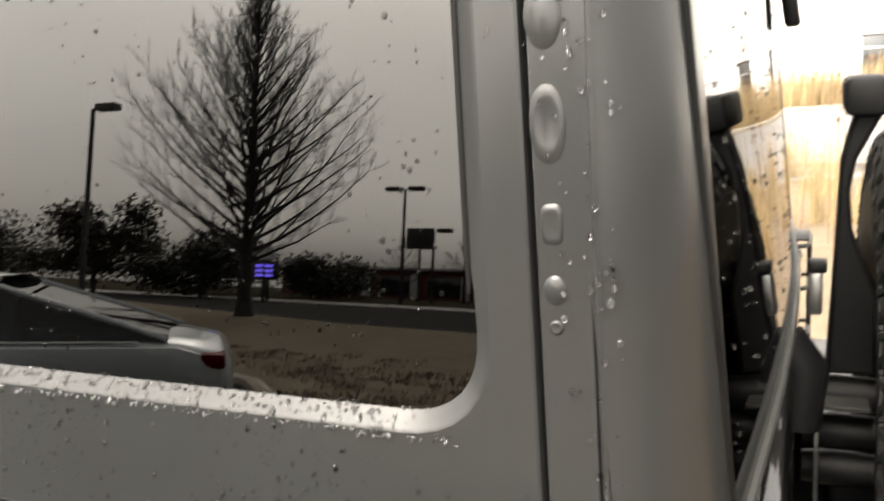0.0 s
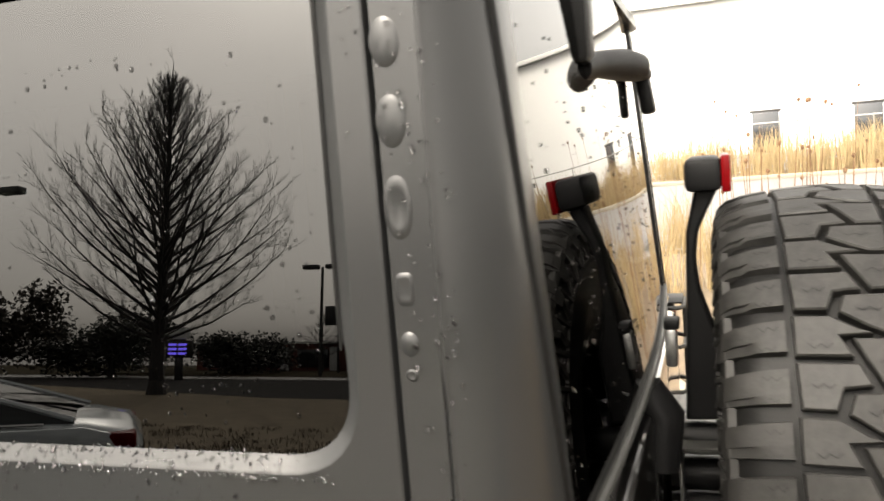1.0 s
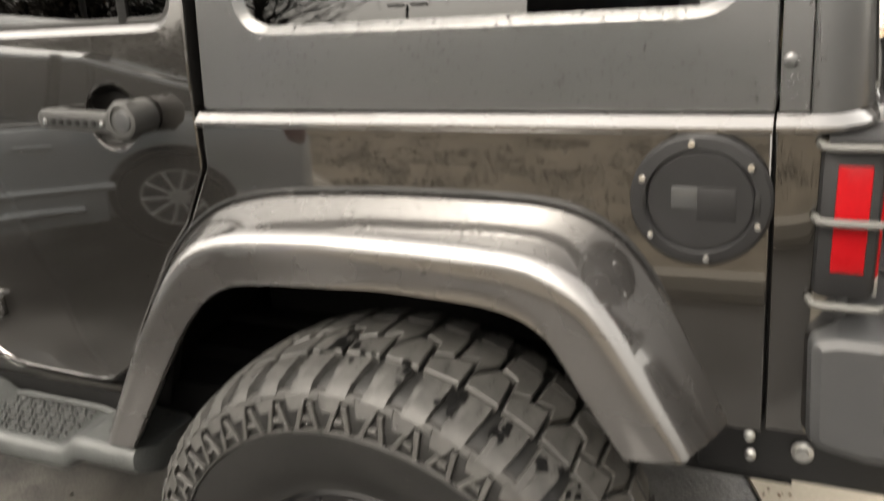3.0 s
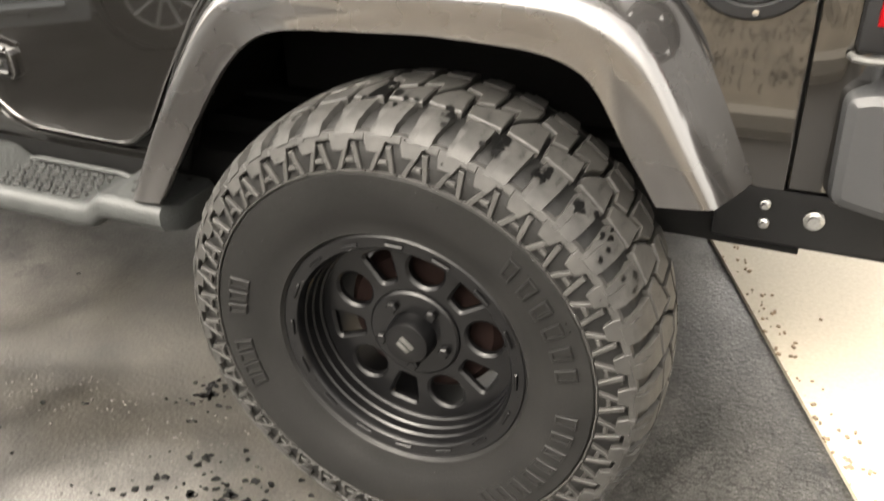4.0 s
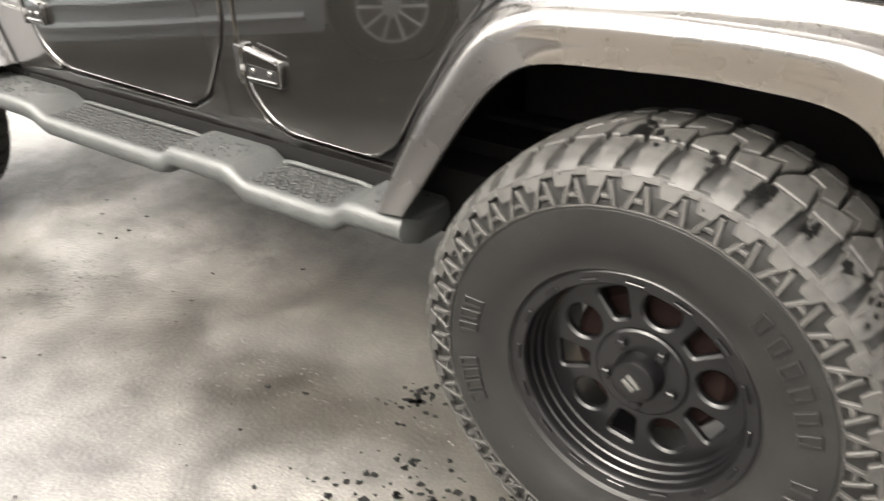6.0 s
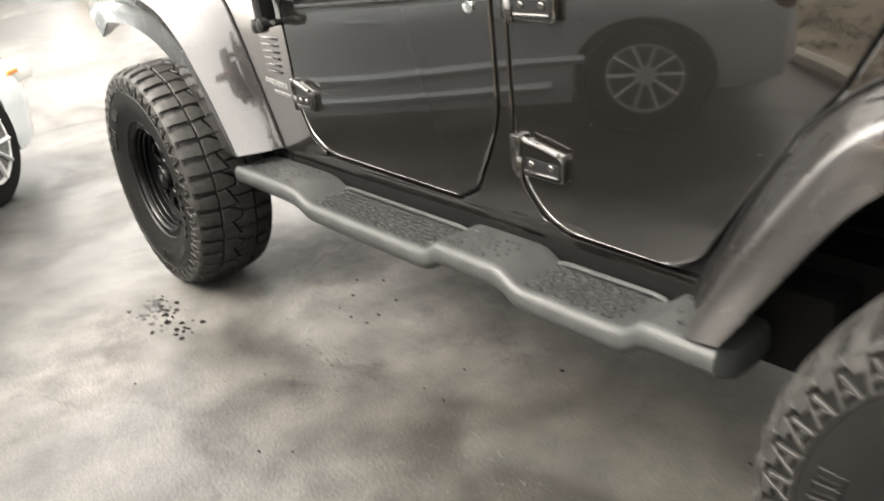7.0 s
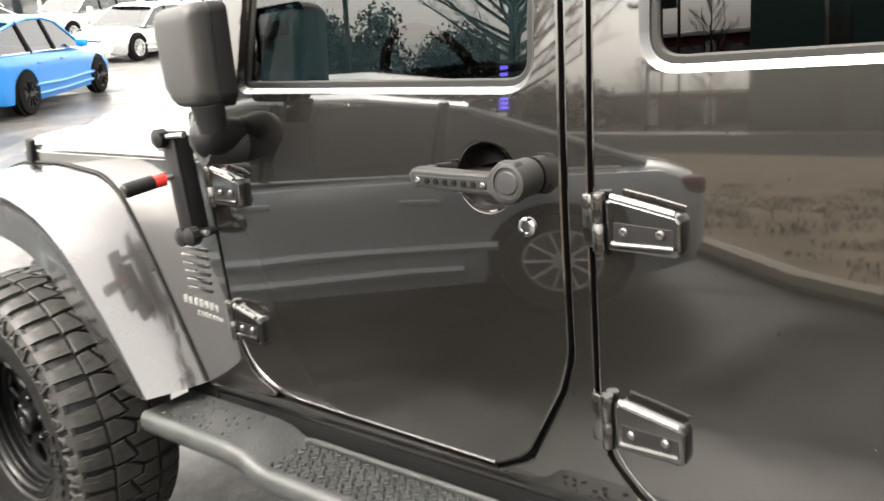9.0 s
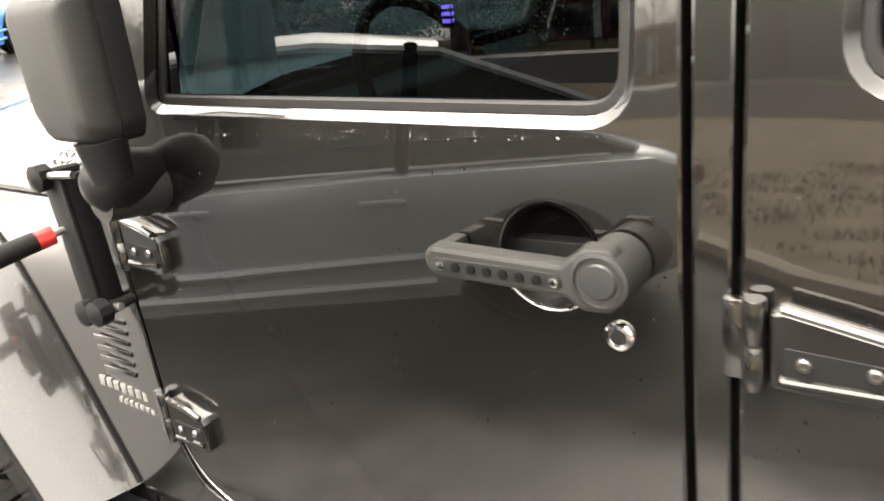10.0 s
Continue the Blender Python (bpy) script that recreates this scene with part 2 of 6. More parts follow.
def join(bm, other):
    me = bpy.data.meshes.new("tmp")
    other.to_mesh(me)
    other.free()
    bm.from_mesh(me)
    bpy.data.meshes.remove(me)
    return bm


def lathe(profile, n=48, centre=(0, 0, 0), closed=False, caps=True):
    """Turns (radius, y) points about the y axis."""
    bm = bmesh.new()
    rows = []
    for r, y in profile:
        rows.append([bm.verts.new((centre[0] + r * math.cos(2 * math.pi * k / n), centre[1] + y, centre[2] + r * math.sin(2 * math.pi * k / n))) for k in range(n)])
    for a, b in zip(rows, rows[1:] + (rows[:1] if closed else [])):
        bridge(bm, a, b)
    if caps and not closed:
        for row in (rows[0], rows[-1]):
            bm.faces.new(row)
    return bm


def tube(points, r, n=10, cap=True, flat=1.0):
    """A round bar along points; r is one radius or one for each point."""
    bm = bmesh.new()
    rows, pts = [], [Vector(p) for p in points]
    up = Vector((0, 0, 1))
    if any(abs((b - a).normalized().z) > 0.9 for a, b in zip(pts, pts[1:])):
        up = Vector((1, 0.2, 0)).normalized()
    for i, p in enumerate(pts):
        d = (pts[min(i + 1, len(pts) - 1)] - pts[max(i - 1, 0)]).normalized()
        s = d.cross(up)
        s = s.normalized() if s.length > 0.05 else d.cross(Vector((1, 0, 0))).normalized()
        t = s.cross(d).normalized()
        ri = r[i] if isinstance(r, (list, tuple)) else r
        rows.append([bm.verts.new(p + s * ri * math.cos(2 * math.pi * k / n) + t * ri * flat * math.sin(2 * math.pi * k / n)) for k in range(n)])
    for a, b in zip(rows, rows[1:]):
        bridge(bm, a, b)
    if cap:
        bm.faces.new(rows[0]), bm.faces.new(rows[-1])
    return bm


def resample(pts, n):
    pts = [Vector(p) for p in pts]
    d = [0.0]
    for a, b in zip(pts, pts[1:]):
        d.append(d[-1] + (b - a).length)
    out = []
    for k in range(n):
        s = d[-1] * k / (n - 1)
        i = max(j for j in range(len(d)) if d[j] <= s + 1e-9)
        i = min(i, len(pts) - 2)
        out.append(pts[i].lerp(pts[i + 1], (s - d[i]) / max(1e-9, d[i + 1] - d[i])))
    return out


def soften(pts, times=3):
    for _ in range(times):
        pts = [pts[0]] + [(pts[i - 1] + pts[i] * 2 + pts[i + 1]) / 4 for i in range(1, len(pts) - 1)] + [pts[-1]]
    return pts


def loft(rows):
    bm = bmesh.new()
    vs = [[bm.verts.new(p) for p in row] for row in rows]
    for a, b in zip(vs, vs[1:]):
        for i in range(len(a) - 1):
            bm.faces.new((a[i], a[i + 1], b[i + 1], b[i]))
    return bm


def mirrored(ob, parent, middle):
    """The same part on the far side of the vehicle."""
    made = {}
    for o in (ob, *ob.children_recursive):
        c = o.copy()
        scene.collection.objects.link(c)
        made[o] = c
        c.parent = made.get(o.parent, parent)
    flip = Matrix.Translation((0, 2 * middle, 0)) @ Matrix.Diagonal((1, -1, 1, 1))
    made[ob].matrix_basis = flip @ ob.matrix_basis
    return made[ob]


# ---- wheels ----
PITCHES = 42


def tread_mesh(radius=0.437, pitches=PITCHES):
    """Interlocking angular centre blocks, and shoulder lugs that wrap down over the tyre's edge with a pocket beside each."""
    bm = bmesh.new()
    step = 2 * math.pi / pitches
    p = step * radius

    def crown(u):
        return radius - 0.9 * u * u

    def at(u, v, r):
        return (r * math.cos(v), u, r * math.sin(v))

    def prism(poly, k, low=0.015):
        poly = offset(ccw([(u, v * p) for u, v in poly]), 0.0010)
        a = [bm.verts.new(at(u, k * step + v / radius, crown(u))) for u, v in offset(poly, 0.0022)]
        b = [bm.verts.new(at(u, k * step + v / radius, crown(u) - 0.0022)) for u, v in poly]
        c = [bm.verts.new(at(u, k * step + v / radius, crown(u) - low)) for u, v in poly]
        bridge(bm, a, b), bridge(bm, b, c)
        bm.faces.new(a)

    blocks = [[(0.0, 0.05), (0.0, 0.95), (0.034, 1.01), (0.049, 0.55), (0.064, 0.05)],
              [(0.0, 1.05), (0.003, 1.94), (0.026, 1.97), (0.045, 1.83), (0.075, 1.52), (0.067, 1.12), (0.040, 1.10)],
              [(0.128, 0.52), (0.125, 1.44), (0.085, 1.47), (0.076, 1.06), (0.044, 1.00), (0.057, 0.55)],
              [(0.128, 1.54), (0.128, 2.42), (0.061, 2.45), (0.074, 2.04), (0.036, 1.97), (0.054, 1.86), (0.084, 1.58)]]
    for k in range(0, pitches, 2):
        for poly in blocks:
            prism([(u - 0.064, v) for u, v in poly], k)
    for side in (-1, 1):
        for k in range(pitches):
            k0 = k + (0.5 if side > 0 else 0.0)
            skew = 0.10
            # the lug proper, then the lower step beside it that leaves the pocket
            split = 0.56 if k % 2 else 0.64
            for v0, v1, drop, down, c0, c1 in ((0.11, split, 0.0, 0.404, 0.045, 0.0), (split, 0.86, 0.0045, 0.402, 0.0, 0.045)):
                line = [(0.0715, crown(0.0715)), (0.095, crown(0.095)), (0.108, crown(0.108)), (0.119, crown(0.119) - 0.002 - drop), (0.131, 0.4195 - drop), (0.141, 0.411 - drop * 0.5), (0.1475, down)]
                v = []
                for i, (u, r) in enumerate(line):
                    s0, s1 = (k0 + v0 + skew * i / 6) * step, (k0 + v1 + skew * i / 6 - (0.012 * i if c1 else 0.0)) * step
                    inner, uin = (r - 0.014, u) if i < 4 else (r - 0.008, u - 0.012)
                    v.append([bm.verts.new(q) for q in (at(side * u, s0 + c0 * step, r), at(side * u, s1 - c1 * step, r), at(side * uin, s0, inner), at(side * uin, s1, inner))])
                for x, y in zip(v, v[1:]):
                    bm.faces.new((x[0], x[1], y[1], y[0]))
                    bm.faces.new((x[0], y[0], y[2], x[2]))
                    bm.faces.new((x[1], x[3], y[3], y[1]))
                for x in (v[0], v[-1]):
                    bm.faces.new((x[0], x[1], x[3], x[2]))
    return bm


def biter_mesh(pitches=PITCHES):
    """The upper sidewall: a stepped band under the lugs, with an open-footed rib under each of its teeth."""
    bm = bmesh.new()
    step = 2 * math.pi / pitches

    def raised(poly, y_of, lift, side, bevel=0.0012):
        poly = ccw(poly)
        low = [bm.verts.new((r * math.cos(t), side * (y_of(r) - 0.005), r * math.sin(t))) for r, t in [(b, a / 0.38) for a, b in poly]]
        mid = [bm.verts.new((r * math.cos(t), side * (y_of(r) + lift - bevel), r * math.sin(t))) for r, t in [(b, a / 0.38) for a, b in poly]]
        top = [bm.verts.new((r * math.cos(t), side * (y_of(r) + lift), r * math.sin(t))) for r, t in [(b, a / 0.38) for a, b in offset(poly, bevel)]]
        bridge(bm, low, mid), bridge(bm, mid, top)
        bm.faces.new(top)

    def wall(r):
        return 0.1535 - max(0.0, r - 0.352) * 0.19 - max(0.0, r - 0.385) * 0.2

    w = step * 0.38
    for side in (-1, 1):
        for k in range(pitches):
            o = (k + (0.35 if side > 0 else 0.0)) * w
            # one tooth of the band: high over the rib, low beside it
            raised([(o, 0.396), (o + 0.40 * w, 0.396), (o + 0.50 * w, 0.380), (o + 0.92 * w, 0.380), (o + 1.0 * w, 0.396), (o + 1.0 * w, 0.408), (o, 0.408)], wall, 0.0058, side)
            # the rib: two legs and a bar
            raised([(o + 0.08 * w, 0.352), (o + 0.22 * w, 0.352), (o + 0.40 * w, 0.390), (o + 0.24 * w, 0.390)], wall, 0.0042, side)
            raised([(o + 0.72 * w, 0.352), (o + 0.88 * w, 0.352), (o + 0.62 * w, 0.384), (o + 0.48 * w, 0.384)], wall, 0.0042, side)
            raised([(o + 0.30 * w, 0.362), (o + 0.62 * w, 0.362), (o + 0.58 * w, 0.369), (o + 0.36 * w, 0.369)], wall, 0.0030, side)
            raised([(o + 0.02 * w, 0.3475), (o + 0.98 * w, 0.3475), (o + 0.98 * w, 0.3505), (o + 0.02 * w, 0.3505)], wall, 0.0024, side, 0.0008)
    return bm


def sipe_mesh(pitches=PITCHES, radius=0.4374):
    """Thin dark zigzag ribbons on the tread blocks, standing in for shaded slits."""
    bm = bmesh.new()
    step = 2 * math.pi / pitches
    rr = random.Random(12)

    def slit(u0, v0, span, n, side=1):
        line = [(side * (u0 + span * i / (n - 1)), (v0 + (0.055 if i % 2 else -0.03) + rr.uniform(-0.015, 0.015)) * step) for i in range(n)]
        lo = [bm.verts.new(((radius - 0.9 * u * u) * math.cos(v), u, (radius - 0.9 * u * u) * math.sin(v))) for u, v in line]
        hi = [bm.verts.new(((radius - 0.9 * u * u) * math.cos(v + 0.0034), u, (radius - 0.9 * u * u) * math.sin(v + 0.0034))) for u, v in line]
        for i in range(n - 1):
            bm.faces.new((lo[i], lo[i + 1], hi[i + 1], hi[i]))

    for k in range(pitches):
        for side in (-1, 1):
            k0 = k + (0.5 if side > 0 else 0.0)
            slit(0.080, k0 + 0.32, 0.022, 5, side)
            slit(0.084, k0 + 0.74, 0.020, 5, side)
        if k % 2 == 0:
            slit(-0.052, k + 0.50, 0.024, 4)
            slit(-0.040, k + 1.45, 0.030, 5)
            slit(0.022, k + 0.98, 0.026, 5)
            slit(0.020, k + 2.20, 0.028, 5)
    return bm


def letter_mesh(w):
    """One raised sidewall letter, as a plain slanted bar with a sunken middle."""
    bm = bmesh.new()

    def loop(inset, out):
        pts = []
        for r, k in ((0.286 + inset, -1), (0.286 + inset, 1), (0.323 - inset, 1), (0.323 - inset, -1)):
            t = k * (w - inset / 0.30) + (r - 0.3045) * 0.65
            y = -0.1520 - (r - 0.286) * 0.12
            pts.append(bm.verts.new((r * math.cos(t), y - out, r * math.sin(t))))
        return pts

    rows = [loop(0.0, -0.006), loop(0.0, 0.0042), loop(0.0010, 0.0052), loop(0.0042, 0.0052), loop(0.0050, 0.0020)]
    for x, y in zip(rows, rows[1:]):
        bridge(bm, x, y)
    bm.faces.new(rows[-1])
    return bm


def repeat(first, matrices):
    """More objects on the first one's mesh, under the same parent."""
    for m in matrices:
        ob = new(first.name.split(".")[0], first.data)
        ob.parent = first.parent
        ob.matrix_basis = m
    return first


def wheel(parent, centre, spin=0.0, name="wheel"):
    hub = new(name)
    hub.parent = parent
    hub.matrix_basis = pose(*centre, 0, spin, 0)
    half = [(0.214, -0.112), (0.228, -0.128), (0.232, -0.134), (0.238, -0.134), (0.262, -0.145), (0.29, -0.1535), (0.318, -0.156), (0.343, -0.1545), (0.347, -0.150),
            (0.372, -0.146), (0.395, -0.137), (0.4102, -0.125), (0.4180, -0.10), (0.4210, -0.05)]
    part("tyre", lathe(half + [(r, -y) for r, y in half[::-1]], 96, closed=True), RUBBER, hub, "black off-road tyre with muddy sidewall")
    tagged(part("tread", tread_mesh(), TREAD, hub, "chunky tread blocks with dried dust", angle=30), kind="stuff")
    floor_line = [(0.3490, -0.1508), (0.360, -0.1492), (0.374, -0.1468), (0.396, -0.1378), (0.4110, -0.1258), (0.4190, -0.1008), (0.4222, -0.05)]
    # groove floors use darker sidewall rubber, painting in the shade between blocks
    for s in (-1, 1):
        part("tread_base", lathe([(r, y * s) for r, y in floor_line] + [(0.4222, 0.0)], 96, caps=False), RUBBER, hub)
    tagged(part("sipe", sipe_mesh(), SEAL, hub, flat=True), kind="stuff")
    tagged(part("zigzag_rib", biter_mesh(), TREAD, hub, "raised zigzag ribs on the sidewall", angle=20), kind="stuff")
    angles = [a0 + (a1 - a0) * (k + 0.5) / n for a0, a1, n in ((52, 8, 6), (-2, -58, 8), (205, 186, 4), (176, 160, 3)) for k in range(n)]
    first = part("raised_letter", letter_mesh(0.034), RUBBER, hub, angle=20)
    first.matrix_basis = pose(0, 0, 0, 0, -angles[0], 0)
    repeat(first, [pose(0, 0, 0, 0, -a, 0) for a in angles[1:]])
    rim = [(0.226, 0.12), (0.214, 0.115), (0.200, 0.10), (0.192, 0.02), (0.188, -0.044), (0.186, -0.056), (0.1865, -0.064), (0.1905, -0.067), (0.1915, -0.084), (0.1945, -0.087), (0.1955, -0.103), (0.1985, -0.106),
           (0.1995, -0.121), (0.203, -0.1255), (0.217, -0.1265), (0.224, -0.1285), (0.2275, -0.126), (0.228, -0.118), (0.220, -0.108)]
    part("rim", lathe(rim, 96, closed=True), RIM, hub, "satin black steel-look rim")
    holes = []
    for k in range(10):
        a = radians(36 * k + 8)
        c, s = math.cos(a), math.sin(a)
        if k % 2 == 0:
            holes.append([(0.132 * c + 0.0335 * math.cos(t), 0.132 * s + 0.0335 * math.sin(t)) for t in [2 * math.pi * i / 20 for i in range(20)]])
        else:
            quad = [(0.104, -0.015), (0.163, -0.029), (0.163, 0.029), (0.104, 0.015)]
            holes.append(rounded([(r * c - t * s, r * s + t * c) for r, t in quad], 0.008, 3))
    disc = [(0.1875 * math.cos(2 * math.pi * i / 72), 0.1885 * math.sin(2 * math.pi * i / 72)) for i in range(72)]
    part("wheel_disc", plate(disc, holes, -0.060, 0.014, 0.001, hole_w=0.005, hole_d=0.005), RIM, hub)
    part("hub_pad", lathe([(0.05, -0.050), (0.088, -0.055), (0.086, -0.064), (0.082, -0.067), (0.05, -0.068)], 48), RIM, hub)
    part("centre_cap", lathe([(0.046, -0.060), (0.045, -0.072), (0.043, -0.092), (0.039, -0.099), (0.034, -0.101)], 40), RIM, hub, "black centre cap with worn grey emblem")
    emblem = block(0, -0.102, 0.004, 0.030, 0.002, 0.009, 0.0006)
    block(0, -0.102, -0.009, 0.026, 0.002, 0.009, 0.0006, bm=emblem)
    bmesh.ops.rotate(emblem, cent=(0, 0, 0), matrix=Matrix.Rotation(radians(40), 3, "Y"), verts=emblem.verts)
    part("emblem", emblem, GREYPLASTIC, hub, "plain worn grey emblem bars")
    nut = lathe([(0.011, -0.060), (0.011, -0.077), (0.0085, -0.080), (0.004, -0.0805)], 6)
    me = None
    for k in range(5):
        a = radians(72 * k + 54)
        if me is None:
            ob = part("lug_nut", nut, RIM, hub)
            me = ob.data
        else:
            ob = new("lug_nut", me)
            ob.parent = hub
        ob.location = (0.0635 * math.cos(a), 0, 0.0635 * math.sin(a))
    ridge = part("rim_ridge", block(0.210, -0.1268, 0, 0.005, 0.007, 0.032, 0.0012, None, 1), RIM, hub)
    repeat(ridge, [pose(0, 0, 0, 0, 22.5 * k, 0) for k in range(1, 16)])
    drum = lathe([(0.05, -0.03), (0.135, -0.025), (0.150, -0.01), (0.150, 0.06), (0.05, 0.07)], 40)
    part("brake_drum", drum, RUST, hub, "rusty brown brake drum behind the wheel")
    return hub


# ---- the vehicle ----
MIDDLE = 0.79


def circle(x, z, r, n=36):
    return [(x + r * math.cos(2 * math.pi * k / n), z + r * math.sin(2 * math.pi * k / n)) for k in range(n)]


jeep = thing("off_road_vehicle", "dark grey four-door off-road vehicle, wet with rain, on big black tyres", "vehicle")
TYRE_Y = -0.115
rear_wheel = wheel(jeep, (0.002, TYRE_Y, 0.435), 0)
front_wheel = wheel(jeep, (-2.945, TYRE_Y, 0.435), 40)


def wet_patches(hub):
    """Black films of rain lying on the top of the tread and in the shoulder grooves."""
    bm = bmesh.new()
    rr = random.Random(31)
    for v0, u0, s, count in ((97, -0.035, 0.019, 6), (91, -0.065, 0.011, 5), (80, -0.085, 0.011, 7), (68, -0.098, 0.010, 8), (58, -0.098, 0.010, 8), (48, -0.100, 0.009, 8), (40, -0.098, 0.008, 6), (30, -0.098, 0.006, 6), (112, -0.08, 0.006, 6)):
        for _ in range(count):
            u1, v1 = u0 + rr.gauss(0, 0.012), radians(v0) + rr.gauss(0, 0.020)
            size = s * rr.uniform(0.25, 1.0)
            ring_v = []
            for k in range(11):
                a = 2 * math.pi * k / 11
                q = size * rr.uniform(0.5, 1.2)
                u, v = u1 + q * math.cos(a) * 1.5, v1 + q * math.sin(a) / 0.437
                r = 0.4382 - 0.9 * u * u - (0.0015 if abs(u) > 0.118 else 0)
                ring_v.append(bm.verts.new((r * math.cos(v), u, r * math.sin(v))))
            bm.faces.new(ring_v)
    return tagged(part("wet_patch", bm, WETRUBBER, hub, "black wet patches on the tread", flat=True), kind="stuff")


wet_patches(rear_wheel)
near_side = [rear_wheel, front_wheel]

# dark shell behind the panels: floor, wheel housings, bulkheads
for cx, cy, cz, sx, sy, sz in ((-1.20, MIDDLE, 0.60, 3.6, 1.30, 0.10), (-1.44, MIDDLE, 0.85, 1.55, 1.50, 0.50), (0.57, MIDDLE, 0.95, 0.06, 1.50, 0.44), (0.05, MIDDLE, 0.86, 1.2, 0.92, 0.5), (-2.85, MIDDLE, 0.86, 0.95, 0.92, 0.5)):
    part("inner_shell", block(cx, cy, cz, sx, sy, sz, 0), DARK, jeep)
rows = []
for y in (0.03, 0.36):
    rows.append([(x, y, z) for x, z in ((-0.66, 0.60), (-0.52, 0.85), (-0.40, 0.99), (-0.2, 1.03), (0.2, 1.03), (0.34, 0.98), (0.42, 0.86), (0.50, 0.74))])
part("wheel_liner", loft(rows), DARK, jeep)
part("wheel_liner", loft([[(-2.28, 0.04, 0.56), (-2.42, 0.04, 0.8), (-2.58, 0.06, 1.04), (-2.9, 0.08, 1.11), (-3.3, 0.1, 1.11)],
                          [(-2.28, 0.4, 0.56), (-2.42, 0.4, 0.8), (-2.58, 0.4, 1.04), (-2.9, 0.4, 1.11), (-3.3, 0.4, 1.11)]]), DARK, jeep)
part("axle", tube([(0.0, 0.0, 0.44), (0.0, 1.58, 0.44)], 0.05, 12), DARK, jeep)
part("axle", tube([(-2.945, 0.0, 0.44), (-2.945, 1.58, 0.44)], 0.05, 12), DARK, jeep)
for y in (0.30, 1.28):
    part("frame_rail", block(-1.25, y, 0.60, 4.1, 0.07, 0.13, 0.01), DARK, jeep)
part("leaf_link", block(0.30, 0.22, 0.90, 0.42, 0.05, 0.025, 0.006), BLACK, jeep)

# base side behind the gaps
gapside = plate([(-2.34, 0.56), (-0.62, 0.56), (-0.50, 0.90), (-0.40, 1.08), (0.40, 1.08), (0.56, 0.75), (0.60, 0.75), (0.60, 1.18), (-2.30, 1.18)], y=0.028, depth=0.02, r=0.002)
near_side.append(part("inner_side", gapside, SEAL, jeep))

# front door
FD = [(-1.216, 1.83), (-1.220, 0.87), (-1.240, 0.805), (-1.318, 0.660), (-1.390, 0.622), (-1.99, 0.632), (-2.095, 0.675), (-2.138, 0.775), (-2.158, 1.20), (-2.10, 1.335), (-1.935, 1.83)]
fd_out = rounded(FD, [0.04, 0.2, 0.06, 0.08, 0.06, 0.08, 0.09, 0.12, 0.1, 0.1, 0.06], 6)
fd_hole = rounded([(-1.260, 1.77), (-1.275, 1.318), (-2.005, 1.340), (-1.885, 1.77)], [0.05, 0.05, 0.02, 0.03], 6)
front_door = part("front_door", lean(plate(fd_out, [fd_hole, [circle(-1.366, 1.172, 0.060), 0.004, 0.003]], 0.0, 0.055, 0.005, hole_w=0.011, hole_d=0.012)), PAINT, jeep, "dark grey front door with tinted window")
part("window_seal", lean(plate(offset(ccw(fd_hole), -0.002), [offset(ccw(fd_hole), 0.013)], 0.016, 0.016, 0.003, hole_w=0.003, hole_d=0.003)), STRIP, front_door, "grey rubber window strip")
part("window_glass", tip(plate(offset(ccw(fd_hole), 0.006), (), 0.024, 0.004, 0.0005), 1.33, 0.040, 0.0115), GLASS, front_door, "lightly tinted side window")

# rear door
RD = [(-0.372, 1.83), (-0.397, 1.25), (-0.397, 1.09), (-0.452, 0.985), (-0.515, 0.915), (-0.615, 0.764), (-0.683, 0.652), (-0.745, 0.607), (-1.025, 0.612), (-1.09, 0.638), (-1.148, 0.700), (-1.168, 0.81), (-1.160, 1.83)]
rd_out = rounded(RD, [0.05, 0, 0.06, 0.1, 0.1, 0.2, 0.06, 0.06, 0.06, 0.08, 0.07, 0.08, 0.05], 6)
rd_hole = rounded([(-0.416, 1.77), (-0.430, 1.340), (-1.075, 1.340), (-1.072, 1.77)], 0.05, 6)
rear_door = part("rear_door", lean(plate(rd_out, [rd_hole, [circle(-0.590, 1.182, 0.060), 0.004, 0.003]], 0.0, 0.055, 0.005, hole_w=0.011, hole_d=0.012)), PAINT, jeep, "dark grey rear door with tinted window")
part("window_seal", lean(plate(offset(ccw(rd_hole), -0.002), [offset(ccw(rd_hole), 0.013)], 0.016, 0.016, 0.003, hole_w=0.003, hole_d=0.003)), STRIP, rear_door, "grey rubber window strip")
part("window_glass", tip(plate(offset(ccw(rd_hole), 0.006), (), 0.024, 0.004, 0.0005), 1.33, 0.027, 0.0115), GLASS_DARK, rear_door, "dark privacy window")
part("window_divider", lean(block(-0.545, 0.022, 1.55, 0.022, 0.012, 0.44, 0.003)), SEAL, rear_door)

def edge_highlight(points, parent):
    """A thin bright tube, added as the highlight along a door's lower edge."""
    part("door_edge", tube(soften(resample([(x, -0.0012, z) for x, z in points], 40), 5), 0.0013, 6), FLARE, parent, "bright highlight line along the lower door edge")


edge_highlight([(-1.164, 0.86), (-1.164, 0.80), (-1.140, 0.712), (-1.085, 0.648), (-1.02, 0.618), (-0.75, 0.612), (-0.69, 0.652)], rear_door)
edge_highlight([(-2.128, 0.80), (-2.120, 0.745), (-2.080, 0.680), (-1.985, 0.638), (-1.395, 0.627)], front_door)

